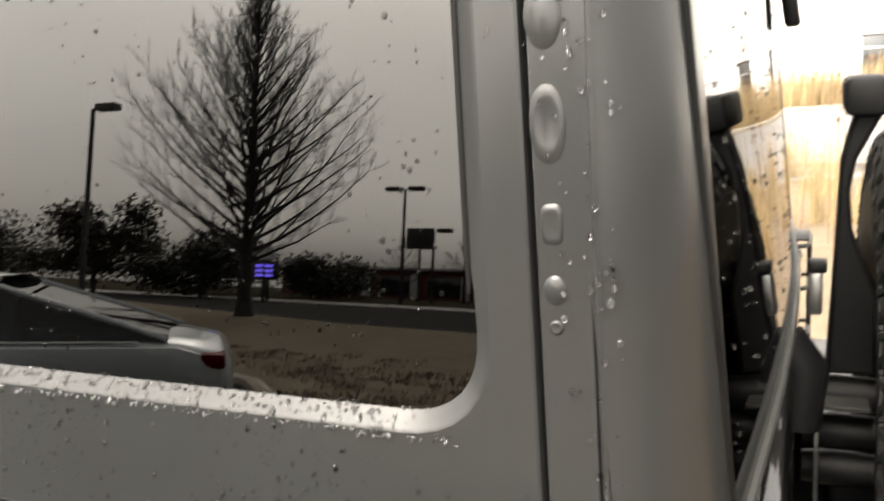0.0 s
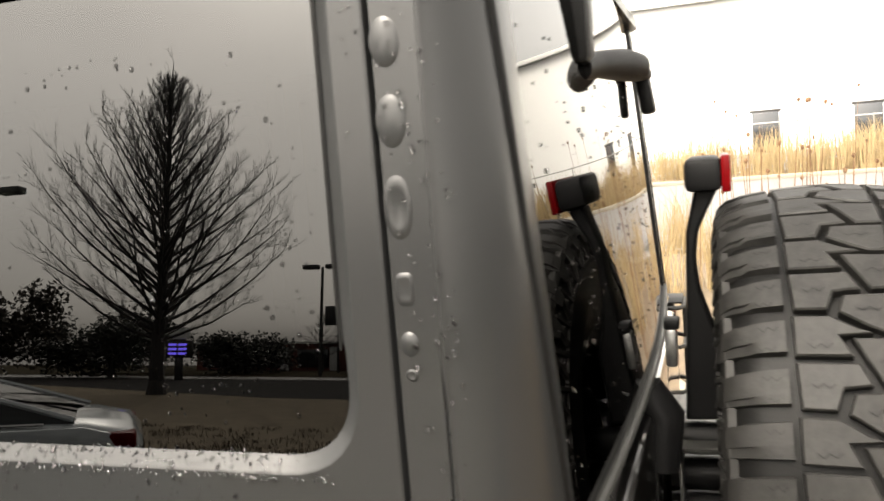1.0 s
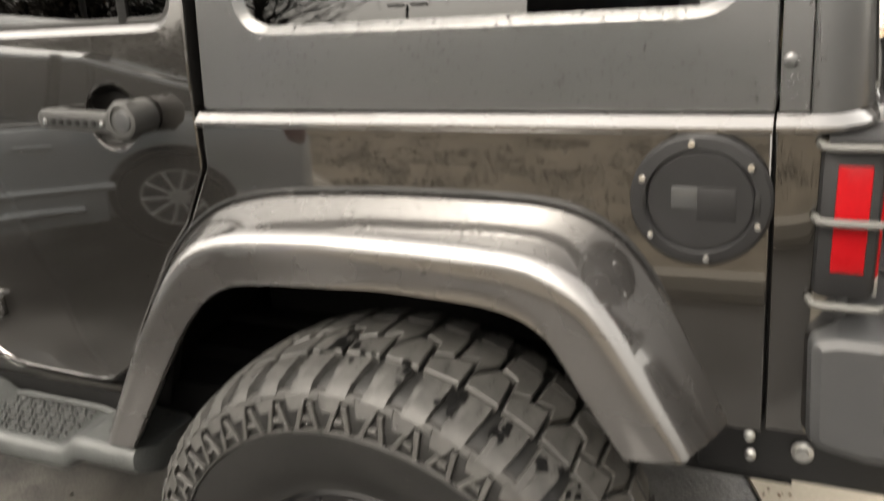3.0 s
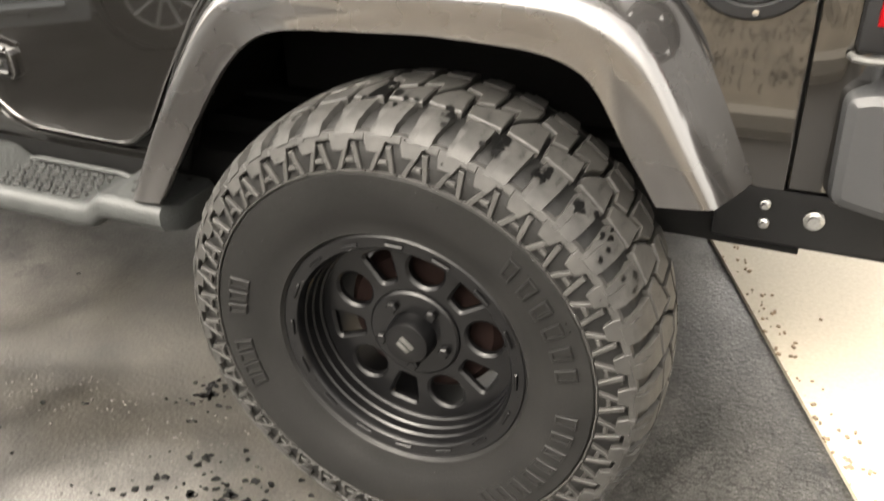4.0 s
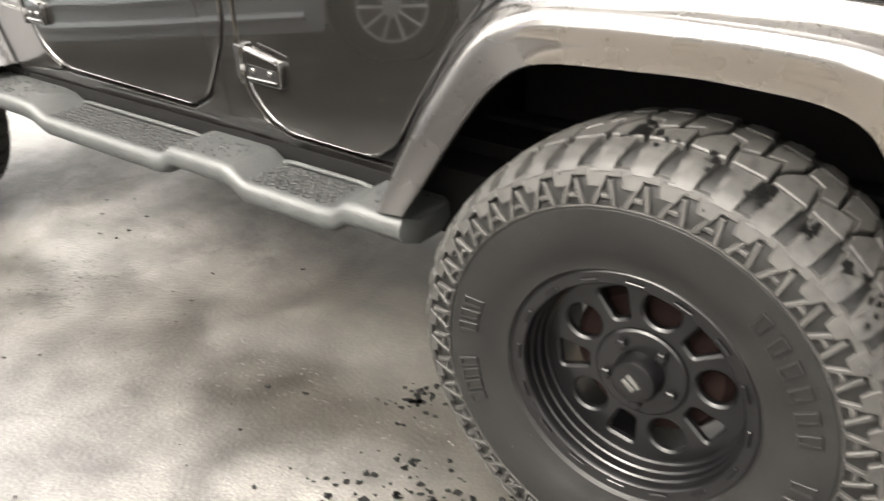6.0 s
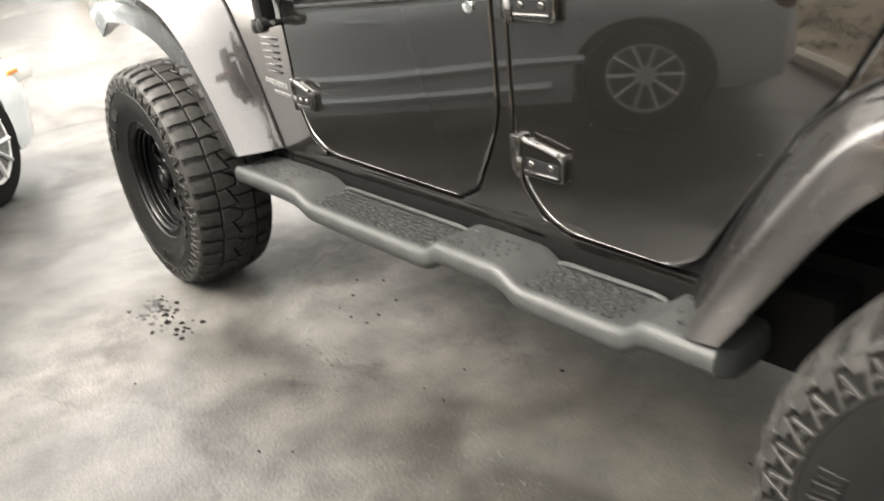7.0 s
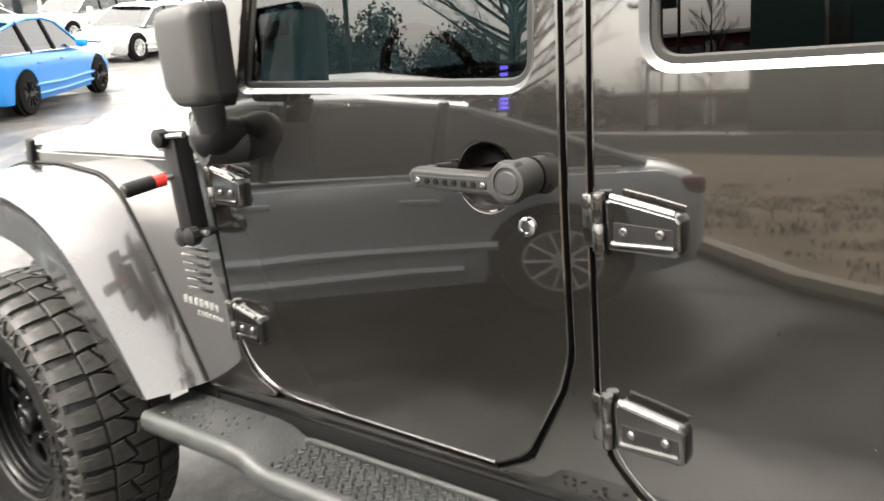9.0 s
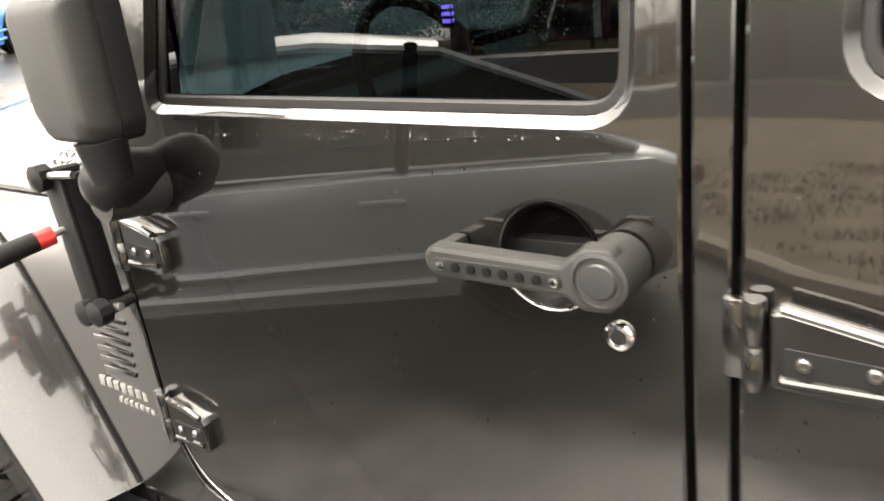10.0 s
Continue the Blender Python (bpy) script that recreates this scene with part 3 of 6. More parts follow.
# sill with the pillar between the doors
sill = [(-2.30, 0.550), (-0.66, 0.542), (-0.70, 0.598), (-0.75, 0.596), (-1.022, 0.604), (-1.10, 0.634), (-1.156, 0.700), (-1.175, 0.81), (-1.167, 1.83), (-1.209, 1.83), (-1.2125, 0.87), (-1.232, 0.803), (-1.31, 0.653), (-1.388, 0.613), (-1.995, 0.622), (-2.30, 0.600)]
sill_bm = lean(plate(rounded(sill, [0, 0, 0, 0.03, 0.05, 0.06, 0.06, 0.08, 0, 0, 0.1, 0.06, 0.06, 0.05, 0, 0], 5), (), 0.001, 0.03, 0.004))
for v in sill_bm.verts:
    v.co.y += max(0.0, 0.607 - v.co.z) * 0.55
near_side.append(part("sill_panel", sill_bm, PAINT, jeep))
part("sill_pinch", block(-1.48, 0.045, 0.545, 1.62, 0.05, 0.06, 0.008), DARK, jeep, "black lower sill")

# front side panel
fender = [(-2.165, 1.183), (-2.147, 0.775), (-2.103, 0.668), (-2.00, 0.625), (-2.20, 0.605), (-2.312, 0.600), (-2.417, 0.79), (-2.526, 0.98), (-2.597, 1.084), (-2.68, 1.127), (-2.93, 1.149), (-3.20, 1.145), (-3.20, 1.183)]
side_panel = part("side_panel", taper(plate(rounded(fender, [0.01, 0.1, 0.08, 0.02, 0, 0, 0, 0, 0.05, 0.05, 0, 0, 0.01], 5), (), 0.001, 0.03, 0.003)), PAINT, jeep, "grey front side panel with vent slots")
near_side.append(side_panel)
for k in range(6):
    part("vent_slot", block(-2.265, 0.003, 0.965 - 0.021 * k, 0.115 - 0.004 * k, 0.003, 0.009, 0.001), PAINT, side_panel)
BADGE = material("silver_badge", (0.085, 0.085, 0.083), 0.4, 0.3, vary=0.05)
for k in range(8):
    part("badge_bar", block(-2.338 + 0.0215 * k, 0.007, 0.826 - 0.0015 * k, 0.016, 0.006, 0.019, 0.001), BADGE, side_panel)
for k in range(9):
    part("badge_bar", block(-2.29 + 0.0155 * k, 0.006, 0.795 - 0.001 * k, 0.011, 0.006, 0.011, 0.001), BADGE, side_panel)

# rear quarter
quarter = [(-0.389, 1.167), (-0.389, 1.092), (-0.445, 0.987), (-0.508, 0.916), (-0.53, 0.874), (-0.461, 0.955), (-0.371, 1.018), (-0.246, 1.046), (-0.028, 1.056), (0.165, 1.056), (0.253, 1.052), (0.30, 1.039), (0.356, 1.001), (0.416, 0.908), (0.505, 0.735), (0.553, 0.735), (0.5435, 1.167)]
near_side.append(part("quarter_panel", tip(plate(rounded(quarter, [0, 0.06, 0.1, 0, 0, 0, 0, 0, 0, 0, 0, 0.05, 0.05, 0, 0, 0, 0], 5), (), 0.0, 0.03, 0.003), 1.03, 0.045, 0.0), PAINT, jeep, "grey rear quarter panel with rain drops"))
rows = []
for z, x0 in ((1.169, 0.547), (1.0, 0.551), (0.735, 0.557)):
    rows.append([(x0, 0.004, z), (x0 + 0.002, 0.0, z), (0.595, 0.0, z), (0.615, 0.004, z), (0.635, 0.018, z), (0.650, 0.045, z), (0.655, 0.09, z), (0.655, 0.5, z), (0.655, MIDDLE, z)])
near_side.append(part("corner_panel", loft(rows), PAINT, jeep))
# belt rail: body paint swapped for the lighter flare paint, as sky reflection
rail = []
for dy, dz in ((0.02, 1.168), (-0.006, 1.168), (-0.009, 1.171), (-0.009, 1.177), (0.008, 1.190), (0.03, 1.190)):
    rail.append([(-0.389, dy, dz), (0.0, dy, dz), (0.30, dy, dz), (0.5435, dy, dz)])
near_side.append(part("belt_rail", loft(rail), FLARE, jeep, "wet belt rail, its sky reflection put into lighter paint"))
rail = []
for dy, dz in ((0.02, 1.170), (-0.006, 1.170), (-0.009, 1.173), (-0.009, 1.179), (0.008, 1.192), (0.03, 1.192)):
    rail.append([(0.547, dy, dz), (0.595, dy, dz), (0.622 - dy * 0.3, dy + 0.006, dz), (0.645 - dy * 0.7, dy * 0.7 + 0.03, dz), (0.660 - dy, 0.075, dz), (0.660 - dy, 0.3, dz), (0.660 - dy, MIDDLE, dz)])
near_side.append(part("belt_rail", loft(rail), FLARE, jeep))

# hardtop
def rib_x(z):
    """The rear joint of the hardtop leans forwards a little towards the roof."""
    return 0.5465 - 0.024 * (z - 1.21)


def shear(bm):
    """Moves the rear edge of the hardtop's side onto its joint."""
    for v in bm.verts:
        if v.co.x > 0.515:
            v.co.x += rib_x(v.co.z) - 0.5465
    return bm


top_out = rounded([(-0.352, 1.84), (-0.383, 1.193), (0.5445, 1.193), (0.5445, 1.84)], [0.03, 0.01, 0.005, 0.03], 4)
q_hole = rounded([(-0.262, 1.775), (-0.282, 1.335), (0.489, 1.335), (0.482, 1.775)], 0.055, 8)
hardtop = part("hardtop_side", shear(lean(plate(top_out, [q_hole], 0.010, 0.09, 0.003, hole_w=0.020, hole_d=0.018))), TOP, jeep, "satin grey hardtop side beaded with rain")
near_side.append(hardtop)
part("window_seal", lean(plate(offset(ccw(q_hole), -0.001), [offset(ccw(q_hole), 0.004)], 0.0265, 0.012, 0.0015, hole_w=0.002, hole_d=0.002)), SEAL, hardtop)


def pane_y(z):
    """The quarter window bows: it leans more towards its top."""
    f = max(0.0, min(1.0, (z - 1.32) / 0.12))
    return 0.0345 + 0.086 * (z - 1.33) + 0.5 * 0.054 * 0.12 * f * f + max(0.0, z - 1.44) * 0.054


pane_rows = [[(x, pane_y(z), z) for x in (-0.292, 0.10, 0.499)] for z in [1.325 + 0.46 * k / 36 for k in range(37)]]
part("quarter_glass", loft(pane_rows), GLASS_DARK, hardtop, "dark privacy quarter window")
part("hardtop_rib", shear(lean(plate([(0.5485, 1.193), (0.5485, 1.84), (0.5850, 1.84), (0.5850, 1.193)], (), 0.012, 0.02, 0.0015))), TOP, hardtop)


def moulded_bump(z, h, w, square=1.0, dent=0.0):
    """A soft raised oval in the rib; with dent, its middle sinks back and leaves a crescent above and below."""
    bm, n, m = bmesh.new(), 28, 9
    rows = []
    for j in range(m + 1):
        f = j / m
        lift = 0.0023 * math.cos(f * math.pi / 2) ** 0.7
        lift -= dent * max(0.0, 1 - (f / 0.72) ** 2)
        row = []
        for k in range(n):
            t = 2 * math.pi * k / n
            c, q = math.cos(t), math.sin(t)
            c, q = math.copysign(abs(c) ** square, c), math.copysign(abs(q) ** square, q)
            zz = z + h * f * q
            row.append(bm.verts.new((rib_x(zz) + 0.0135 + w * f * c, 0.0115 + bend(zz) - lift, zz)))
        rows.append(row)
    for p, q in zip(rows, rows[1:]):
        bridge(bm, p, q)
    return bm


for z, h, w, square, dent in ((1.735, 0.022, 0.0125, 1.0, 0.0), (1.665, 0.0200, 0.0125, 1.0, 0.0), (1.603, 0.0210, 0.0125, 1.0, 0.0), (1.535, 0.0255, 0.0120, 0.9, 0.0021),
                              (1.470, 0.0135, 0.0075, 0.55, 0.0016), (1.426, 0.0100, 0.0078, 1.0, 0.0), (1.401, 0.0050, 0.0050, 1.0, 0.0015), (1.258, 0.0092, 0.0092, 1.0, 0.0)):
    part("moulded_bump", moulded_bump(z, h, w, square, dent), TOP, hardtop, angle=80)
rows = []
for k in range(11):
    z = 1.193 + 0.647 * k / 10
    y, xr, xj = 0.010 + bend(z), 0.662 - 0.075 * (z - 1.21), rib_x(z) + 0.040
    row = [(xj, y + 0.014, z), (xj, y + 0.0015, z), (xj + 0.002, y - 0.001, z), (xj + 0.005, y, z)]
    for j in range(13):
        g = radians(-90 + 7.5 * j)
        row.append((xr - 0.066 + 0.066 * math.cos(g), y + 0.10 + 0.10 * math.sin(g), z))
    row += [(xr, y + 0.115, z), (xr - 0.012, y + 0.118, z)]
    rows.append(row)
near_side.append(part("hardtop_corner", loft(rows), TOP, jeep, "rounded rear corner of the hardtop"))
roof_out = rounded([(-1.95, 0.055), (0.60, 0.055), (0.632, 0.14), (0.632, 1.44), (0.60, 1.525), (-1.95, 1.525)], 0.05, 5)
bm = bmesh.new()
levels = [ring(bm, [(x, y) for x, y in offset(ccw(roof_out), d)], z) for d, z in ((0.0, 1.825), (0.0, 1.845), (0.02, 1.87), (0.06, 1.885))]
for a in levels:
    for v in a:
        v.co = (v.co.x, v.co.z, v.co.y)
for a, b in zip(levels, levels[1:]):
    bridge(bm, a, b)
bm.faces.new(levels[0]), bm.faces.new(levels[-1])
part("roof", bm, TOP, jeep, "satin grey hard roof", angle=12)
# rear glass with its trim
def rear_plane(y, z):
    return (0.657 - 0.082 * (z - 1.21) + 0.026 * math.sin(math.pi * (y - 0.1) / 1.38), y, z)
gl = [[rear_plane(0.105 + 1.37 * i / 16, z) for i in range(17)] for z in (1.215, 1.35, 1.5, 1.65, 1.82)]
part("rear_glass", loft(gl), GLASS_DARK, jeep, "dark rear window streaked with rain")
edge = [Vector(rear_plane(y, 1.213)) + Vector((0.004, 0, 0)) for y in [0.10 + 1.38 * i / 16 for i in range(17)]]
part("glass_trim", tube(edge, 0.006, 8), GREYPLASTIC, jeep, "grey lower edge trim of the rear window")
for y in (0.108, 1.472):
    part("glass_trim", tube([Vector(rear_plane(y, z)) + Vector((0.003, 0, 0)) for z in (1.21, 1.4, 1.6, 1.82)], 0.005, 8), SEAL, jeep)
# glass hinges at the top
part("glass_hinge", block(0.628, 0.50, 1.735, 0.045, 0.06, 0.13, 0.012), BLACK, jeep, "black glass hinge")
part("hinge_knob", tube([(0.632, 0.50, 1.668), (0.648, 0.56, 1.676), (0.672, 0.63, 1.678), (0.690, 0.675, 1.676)], [0.018, 0.018, 0.023, 0.021], 14), BLACK, jeep, "black hinge knob")
part("glass_hinge", block(0.664, 1.155, 1.665, 0.028, 0.045, 0.09, 0.008, Matrix.Rotation(radians(-8), 3, "Y")), BLACK, jeep, "black glass hinge")
part("hinge_arm", tube([(0.640, 0.95, 1.70), (0.660, 1.10, 1.705), (0.664, 1.15, 1.70)], 0.016, 12), BLACK, jeep)
PALECAP = material("pale_plastic", (0.275, 0.275, 0.265), 0.45, vary=0.08)
part("pale_cap", lathe([(0.018, -0.03), (0.022, -0.028), (0.023, 0.0), (0.023, 0.012), (0.019, 0.020)], 24), PALECAP, jeep, "pale plastic cap beside the tailgate")
bpy.data.objects["pale_cap"].matrix_basis = pose(0.703, 0.367, 1.075, 0, 0, -90)
part("tow_pipe", tube([(0.69, 0.35, 1.04), (0.712, 0.35, 1.035), (0.718, 0.35, 1.00), (0.718, 0.35, 0.92)], 0.009, 10), GREYPLASTIC, jeep, "bent grey pipe")

# tailgate and tail lamps
part("tailgate", block(0.665, MIDDLE, 0.96, 0.05, 1.20, 0.42, 0.012), PAINT, jeep, "grey tailgate")
part("tailgate_hinge", block(0.70, 0.33, 1.08, 0.05, 0.14, 0.05, 0.01), BLACK, jeep)
part("tailgate_hinge", block(0.70, 0.33, 0.86, 0.05, 0.14, 0.05, 0.01), BLACK, jeep)
lamp = new("tail_lamp")
lamp.parent = jeep
part("housing", block(0.640, 0.052, 1.052, 0.074, 0.13, 0.205, 0.012), BLACK, lamp, "black tail lamp housing")
part("side_lens", block(0.643, -0.012, 1.061, 0.040, 0.008, 0.142, 0.002), RED, lamp, "glowing red side lens")
part("rear_lens", block(0.677, 0.055, 1.061, 0.008, 0.105, 0.165, 0.003), RED, lamp, "red rear lens")
part("reverse_lens", block(0.679, 0.055, 0.965, 0.006, 0.09, 0.03, 0.002), STEEL, lamp)
for z in (1.158, 1.061, 0.947):
    x1 = 0.702
    part("guard_bar", tube([(0.600, -0.004, z), (0.605, -0.022, z), (0.62, -0.028, z), (x1 - 0.02, -0.028, z), (x1, -0.012, z), (x1, 0.10, z), (x1 - 0.01, 0.115, z), (0.655, 0.118, z)], 0.0055, 8), GREYPLASTIC, lamp, "grey steel lamp guard bar")
part("guard_bar", tube([(0.702, 0.02, 0.945), (0.702, 0.02, 1.16)], 0.0055, 8), GREYPLASTIC, lamp)
part("guard_plate", block(0.655, 0.03, 1.166, 0.09, 0.12, 0.004, 0.001), BLACK, lamp)
near_side.append(lamp)
# rear bumper end
bump_pts = rounded([(0.604, 0.895), (0.640, 0.905), (0.700, 0.905), (0.86, 0.905), (0.86, 0.72), (0.690, 0.712), (0.612, 0.728)], [0.02, 0.02, 0, 0.03, 0.03, 0.02, 0.03], 4)
near_side.append(part("bumper_end", plate(bump_pts, (), -0.03, 0.55, 0.018), BUMPER, jeep, "dark grey plastic rear bumper end"))
part("bumper_bracket", block(0.60, 0.125, 0.625, 0.30, 0.012, 0.105, 0.01), BLACK, jeep, "black steel bumper bracket")
part("bumper_trim", tube([(0.722, -0.034, 0.90), (0.724, -0.036, 0.72)], 0.003, 6), CHROME, jeep)
for x, z, r in ((0.532, 0.648, 0.009), (0.535, 0.613, 0.009), (0.612, 0.632, 0.017)):
    part("bracket_bolt", lathe([(r, 0.0), (r, -0.006), (r * 0.6, -0.008), (r * 0.55, -0.014)], 16, (x, 0.118, z)), STEEL, jeep)
part("bumper_beam", block(0.80, MIDDLE, 0.80, 0.12, 1.0, 0.17, 0.02), DARK, jeep)

# fuel door
fuel = new("fuel_door")
fuel.parent = jeep
fuel.matrix_basis = pose(0.457, -0.004, 1.0765, 2, 0, 0)
part("ring", lathe([(0.070, 0.004), (0.094, 0.004), (0.094, -0.006), (0.090, -0.010), (0.074, -0.012), (0.071, -0.008)], 64, closed=True), BLACK, fuel, "black textured fuel door ring")
part("lid", lathe([(0.0705, 0.004), (0.0705, -0.007), (0.068, -0.009), (0.02, -0.0095)], 64), BLACK, fuel, "black fuel lid with faded plaque")
part("plaque", block(-0.020, -0.010, 0.006, 0.034, 0.002, 0.030, 0.0005), TOP, fuel, "faded grey square plaque")
part("plaque", block(0.022, -0.0098, -0.002, 0.050, 0.0015, 0.046, 0.0005), BLACK, fuel)
part("finger_notch", block(0.074, -0.0115, 0.0, 0.008, 0.003, 0.028, 0.001), SEAL, fuel)
part("finger_notch", block(-0.074, -0.0115, 0.0, 0.006, 0.003, 0.026, 0.001), SEAL, fuel)
bolt = None
for k in range(6):
    a = radians(60 * k + 38)
    x, z = 0.0815 * math.cos(a), 0.0815 * math.sin(a)
    if bolt is None:
        ob = part("bolt", lathe([(0.0055, 0.0), (0.0055, -0.0135), (0.0045, -0.015), (0.001, -0.0152)], 10), CHROME, fuel, "bright bolt")
        bolt = ob.data
    else:
        ob = new("bolt", bolt)
        ob.parent = fuel
    ob.location = (x, 0, z)


# flares
def flare(inner, crease, lip, yi, yc, yl, n=72):
    """A wheel-arch flare: from the body out to a soft crease, down to the lip and back under."""
    a = soften(resample([(x, yi(x, z), z) for x, z in inner], n), 6)
    b = soften(resample([(x, yc(x, z), z) for x, z in crease], n), 6)
    c = soften(resample([(x, yl(x, z), z) for x, z in lip], n), 6)
    rows = [a]
    for f in (0.25, 0.5, 0.72, 0.88):
        rows.append([p.lerp(q, f) + (p - r).normalized() * 0.010 * math.sin(math.pi * f) for p, q, r in zip(a, b, c)])
    rows.append([q + Vector((0, -0.002, 0)) for q in b])
    for f in (0.12, 0.3, 0.6, 0.9):
        rows.append([q.lerp(r, f) + Vector((0, -0.006 * math.sin(math.pi * min(1, f + 0.25)), 0)) for q, r in zip(b, c)])
    rows.append(c)
    rows.append([r + Vector((0, 0.006, 0)) + (r - q).normalized() * 0.003 for q, r in zip(b, c)])
    rows.append([r + Vector((0, 0.03, 0)) + (q - r).normalized() * 0.004 for q, r in zip(b, c)])
    rows.append([p.lerp(r, 0.8) + Vector((0, 0.03, 0)) for p, r in zip(a, c)])
    bm = loft(rows)
    bm.verts.ensure_lookup_table()
    k = len(rows)
    for i in (0, n - 1):
        bm.faces.new([bm.verts[j * n + i] for j in range(k)])
    return bm


R_IN = [(-0.700, 0.575), (-0.655, 0.66), (-0.600, 0.765), (-0.537, 0.874), (-0.461, 0.965), (-0.371, 1.028), (-0.246, 1.055), (-0.028, 1.066), (0.165, 1.066), (0.253, 1.062), (0.304, 1.049), (0.362, 1.011), (0.422, 0.918), (0.511, 0.742)]
R_CR = [(-0.629, 0.566), (-0.570, 0.672), (-0.507, 0.779), (-0.387, 0.952), (-0.336, 0.996), (-0.268, 1.021), (-0.058, 1.031), (0.126, 1.029), (0.267, 1.020), (0.336, 0.978), (0.391, 0.879), (0.466, 0.748)]
R_LP = [(-0.553, 0.575), (-0.435, 0.754), (-0.360, 0.861), (-0.286, 0.930), (-0.227, 0.945), (0.030, 0.958), (0.207, 0.950), (0.273, 0.926), (0.328, 0.827), (0.385, 0.740)]
rear_flare = part("rear_wheel_arch_flare", flare(R_IN, R_CR, R_LP, lambda x, z: 0.004, lambda x, z: -0.138, lambda x, z: -0.148), FLARE, jeep, "grey satin rear wheel-arch flare with rain beads", angle=60)
near_side.append(rear_flare)
part("flare_seam", tube(soften(resample([(x, -0.001, z + 0.004) for x, z in R_IN], 60), 4), 0.0045, 6), SEAL, rear_flare, "black rubber flare edge")
F_IN = [(-2.313, 0.600), (-2.417, 0.79), (-2.526, 0.98), (-2.597, 1.084), (-2.68, 1.127), (-2.93, 1.149), (-3.20, 1.145), (-3.34, 1.12)]
F_CR = [(-2.360, 0.602), (-2.466, 0.795), (-2.578, 0.965), (-2.672, 1.055), (-2.80, 1.110), (-3.00, 1.124), (-3.23, 1.108), (-3.35, 1.065)]
F_LP = [(-2.470, 0.602), (-2.578, 0.768), (-2.69, 0.900), (-2.775, 0.958), (-2.89, 1.000), (-3.03, 1.014), (-3.21, 1.010), (-3.30, 0.950)]
fy = lambda x, z: -0.128 - 0.055 * max(0.0, min(1.0, (-2.40 - x) / 0.5))
front_flare = part("front_wheel_arch_flare", flare(F_IN, F_CR, F_LP, lambda x, z: 0.004 + max(0, -2.2 - x) * 0.07, lambda x, z: fy(x, z) - 0.012, lambda x, z: fy(x, z) - 0.002), FLARE, jeep, "grey front wheel-arch flare with a pale wet top", angle=26)
near_side.append(front_flare)
part("flare_seam", tube(soften(resample([(x, -0.001 + max(0, -2.2 - x) * 0.07, z + 0.004) for x, z in F_IN], 60), 4), 0.0045, 6), SEAL, front_flare)

# running board
def running_board():
    """A moulded side step: raised pads with two lower treads between them."""
    hi, lo = 0.560, 0.527
    keys = [(-2.405, hi - 0.012), (-2.395, hi), (-2.06, hi), (-2.00, hi - 0.006), (-1.945, lo + 0.004), (-1.92, lo), (-1.40, lo), (-1.37, lo + 0.004), (-1.335, hi - 0.002), (-1.31, hi), (-1.125, hi), (-1.10, hi - 0.004),
            (-1.06, lo + 0.004), (-1.04, lo), (-0.79, lo), (-0.76, lo + 0.004), (-0.725, hi - 0.002), (-0.70, hi), (-0.56, hi), (-0.546, hi - 0.010)]
    rows = []
    for x, z in keys:
        end = 1.0 if -2.40 < x < -0.55 else 0.8
        sec = [(0.015, z - 0.04), (0.012, z - 0.002), (0.0, z), (-0.122, z - 0.001), (-0.132, z + 0.002), (-0.142, z - 0.003), (-0.149, z - 0.014), (-0.150, z - 0.034), (-0.143, z - 0.050), (-0.122, z - 0.058), (-0.03, z - 0.060), (0.015, z - 0.04)]
        rows.append([(x, y * end, zz) for y, zz in sec])
    bm = loft(rows)
    bm.verts.ensure_lookup_table()
    n = 12
    for i in (0, len(keys) - 1):
        bm.faces.new([bm.verts[i * n + j] for j in range(n - 1)])
    return bm


board = part("running_board", running_board(), STEP, jeep, "wet black moulded running board", angle=50)
near_side.append(board)
rng = random.Random(3)
studs = bmesh.new()
for x0, x1, z in ((-1.93, -1.39, 0.527), (-1.05, -0.78, 0.527), (-2.36, -2.05, 0.560), (-1.315, -1.12, 0.560), (-0.70, -0.56, 0.560)):
    low = z < 0.55
    nx, ny = int((x1 - x0) / 0.0215), 7
    for i in range(nx):
        for j in range(ny):
            if not low and rng.random() < 0.62:
                continue
            x, y = x0 + (i + 0.5 * (j % 2)) * 0.0215 + rng.uniform(-0.001, 0.001), -0.010 - j * 0.0170
            block(x, y, z + 0.0005, 0.0155 if low else 0.011, 0.0070, 0.0075 if low else 0.0045, 0.0018, Matrix.Rotation(radians(35 if (i + j) % 2 else -35), 3, "Z"), 1, studs)
tagged(part("grip_studs", studs, STUDSHADE, board, "raised wet grip studs, their shade put into the colour"), kind="stuff")
for x0, x1 in ((-1.945, -1.375), (-1.06, -0.765)):
    part("inner_ridge", tube([(x0, 0.004, 0.529), (x0 + 0.03, 0.002, 0.536), (x1 - 0.03, 0.002, 0.536), (x1, 0.004, 0.529)], 0.006, 8), STEP, board, "raised inner edge of the tread")
part("rocker_end", block(-2.37, 0.15, 0.535, 0.14, 0.26, 0.09, 0.01), DARK, jeep)
part("rocker_end", block(-0.56, 0.16, 0.53, 0.22, 0.24, 0.17, 0.01), DARK, jeep)
for x in (-2.2, -1.22, -0.63):
    part("step_bracket", block(x, 0.10, 0.50, 0.05, 0.30, 0.03, 0.005), DARK, board)


# hinges, handles, lock
BOLT = material("dull_hinge_bolt", (0.075, 0.072, 0.069), 0.36, 0.9, 0.2, 0.1, 0.2, 30, 300)


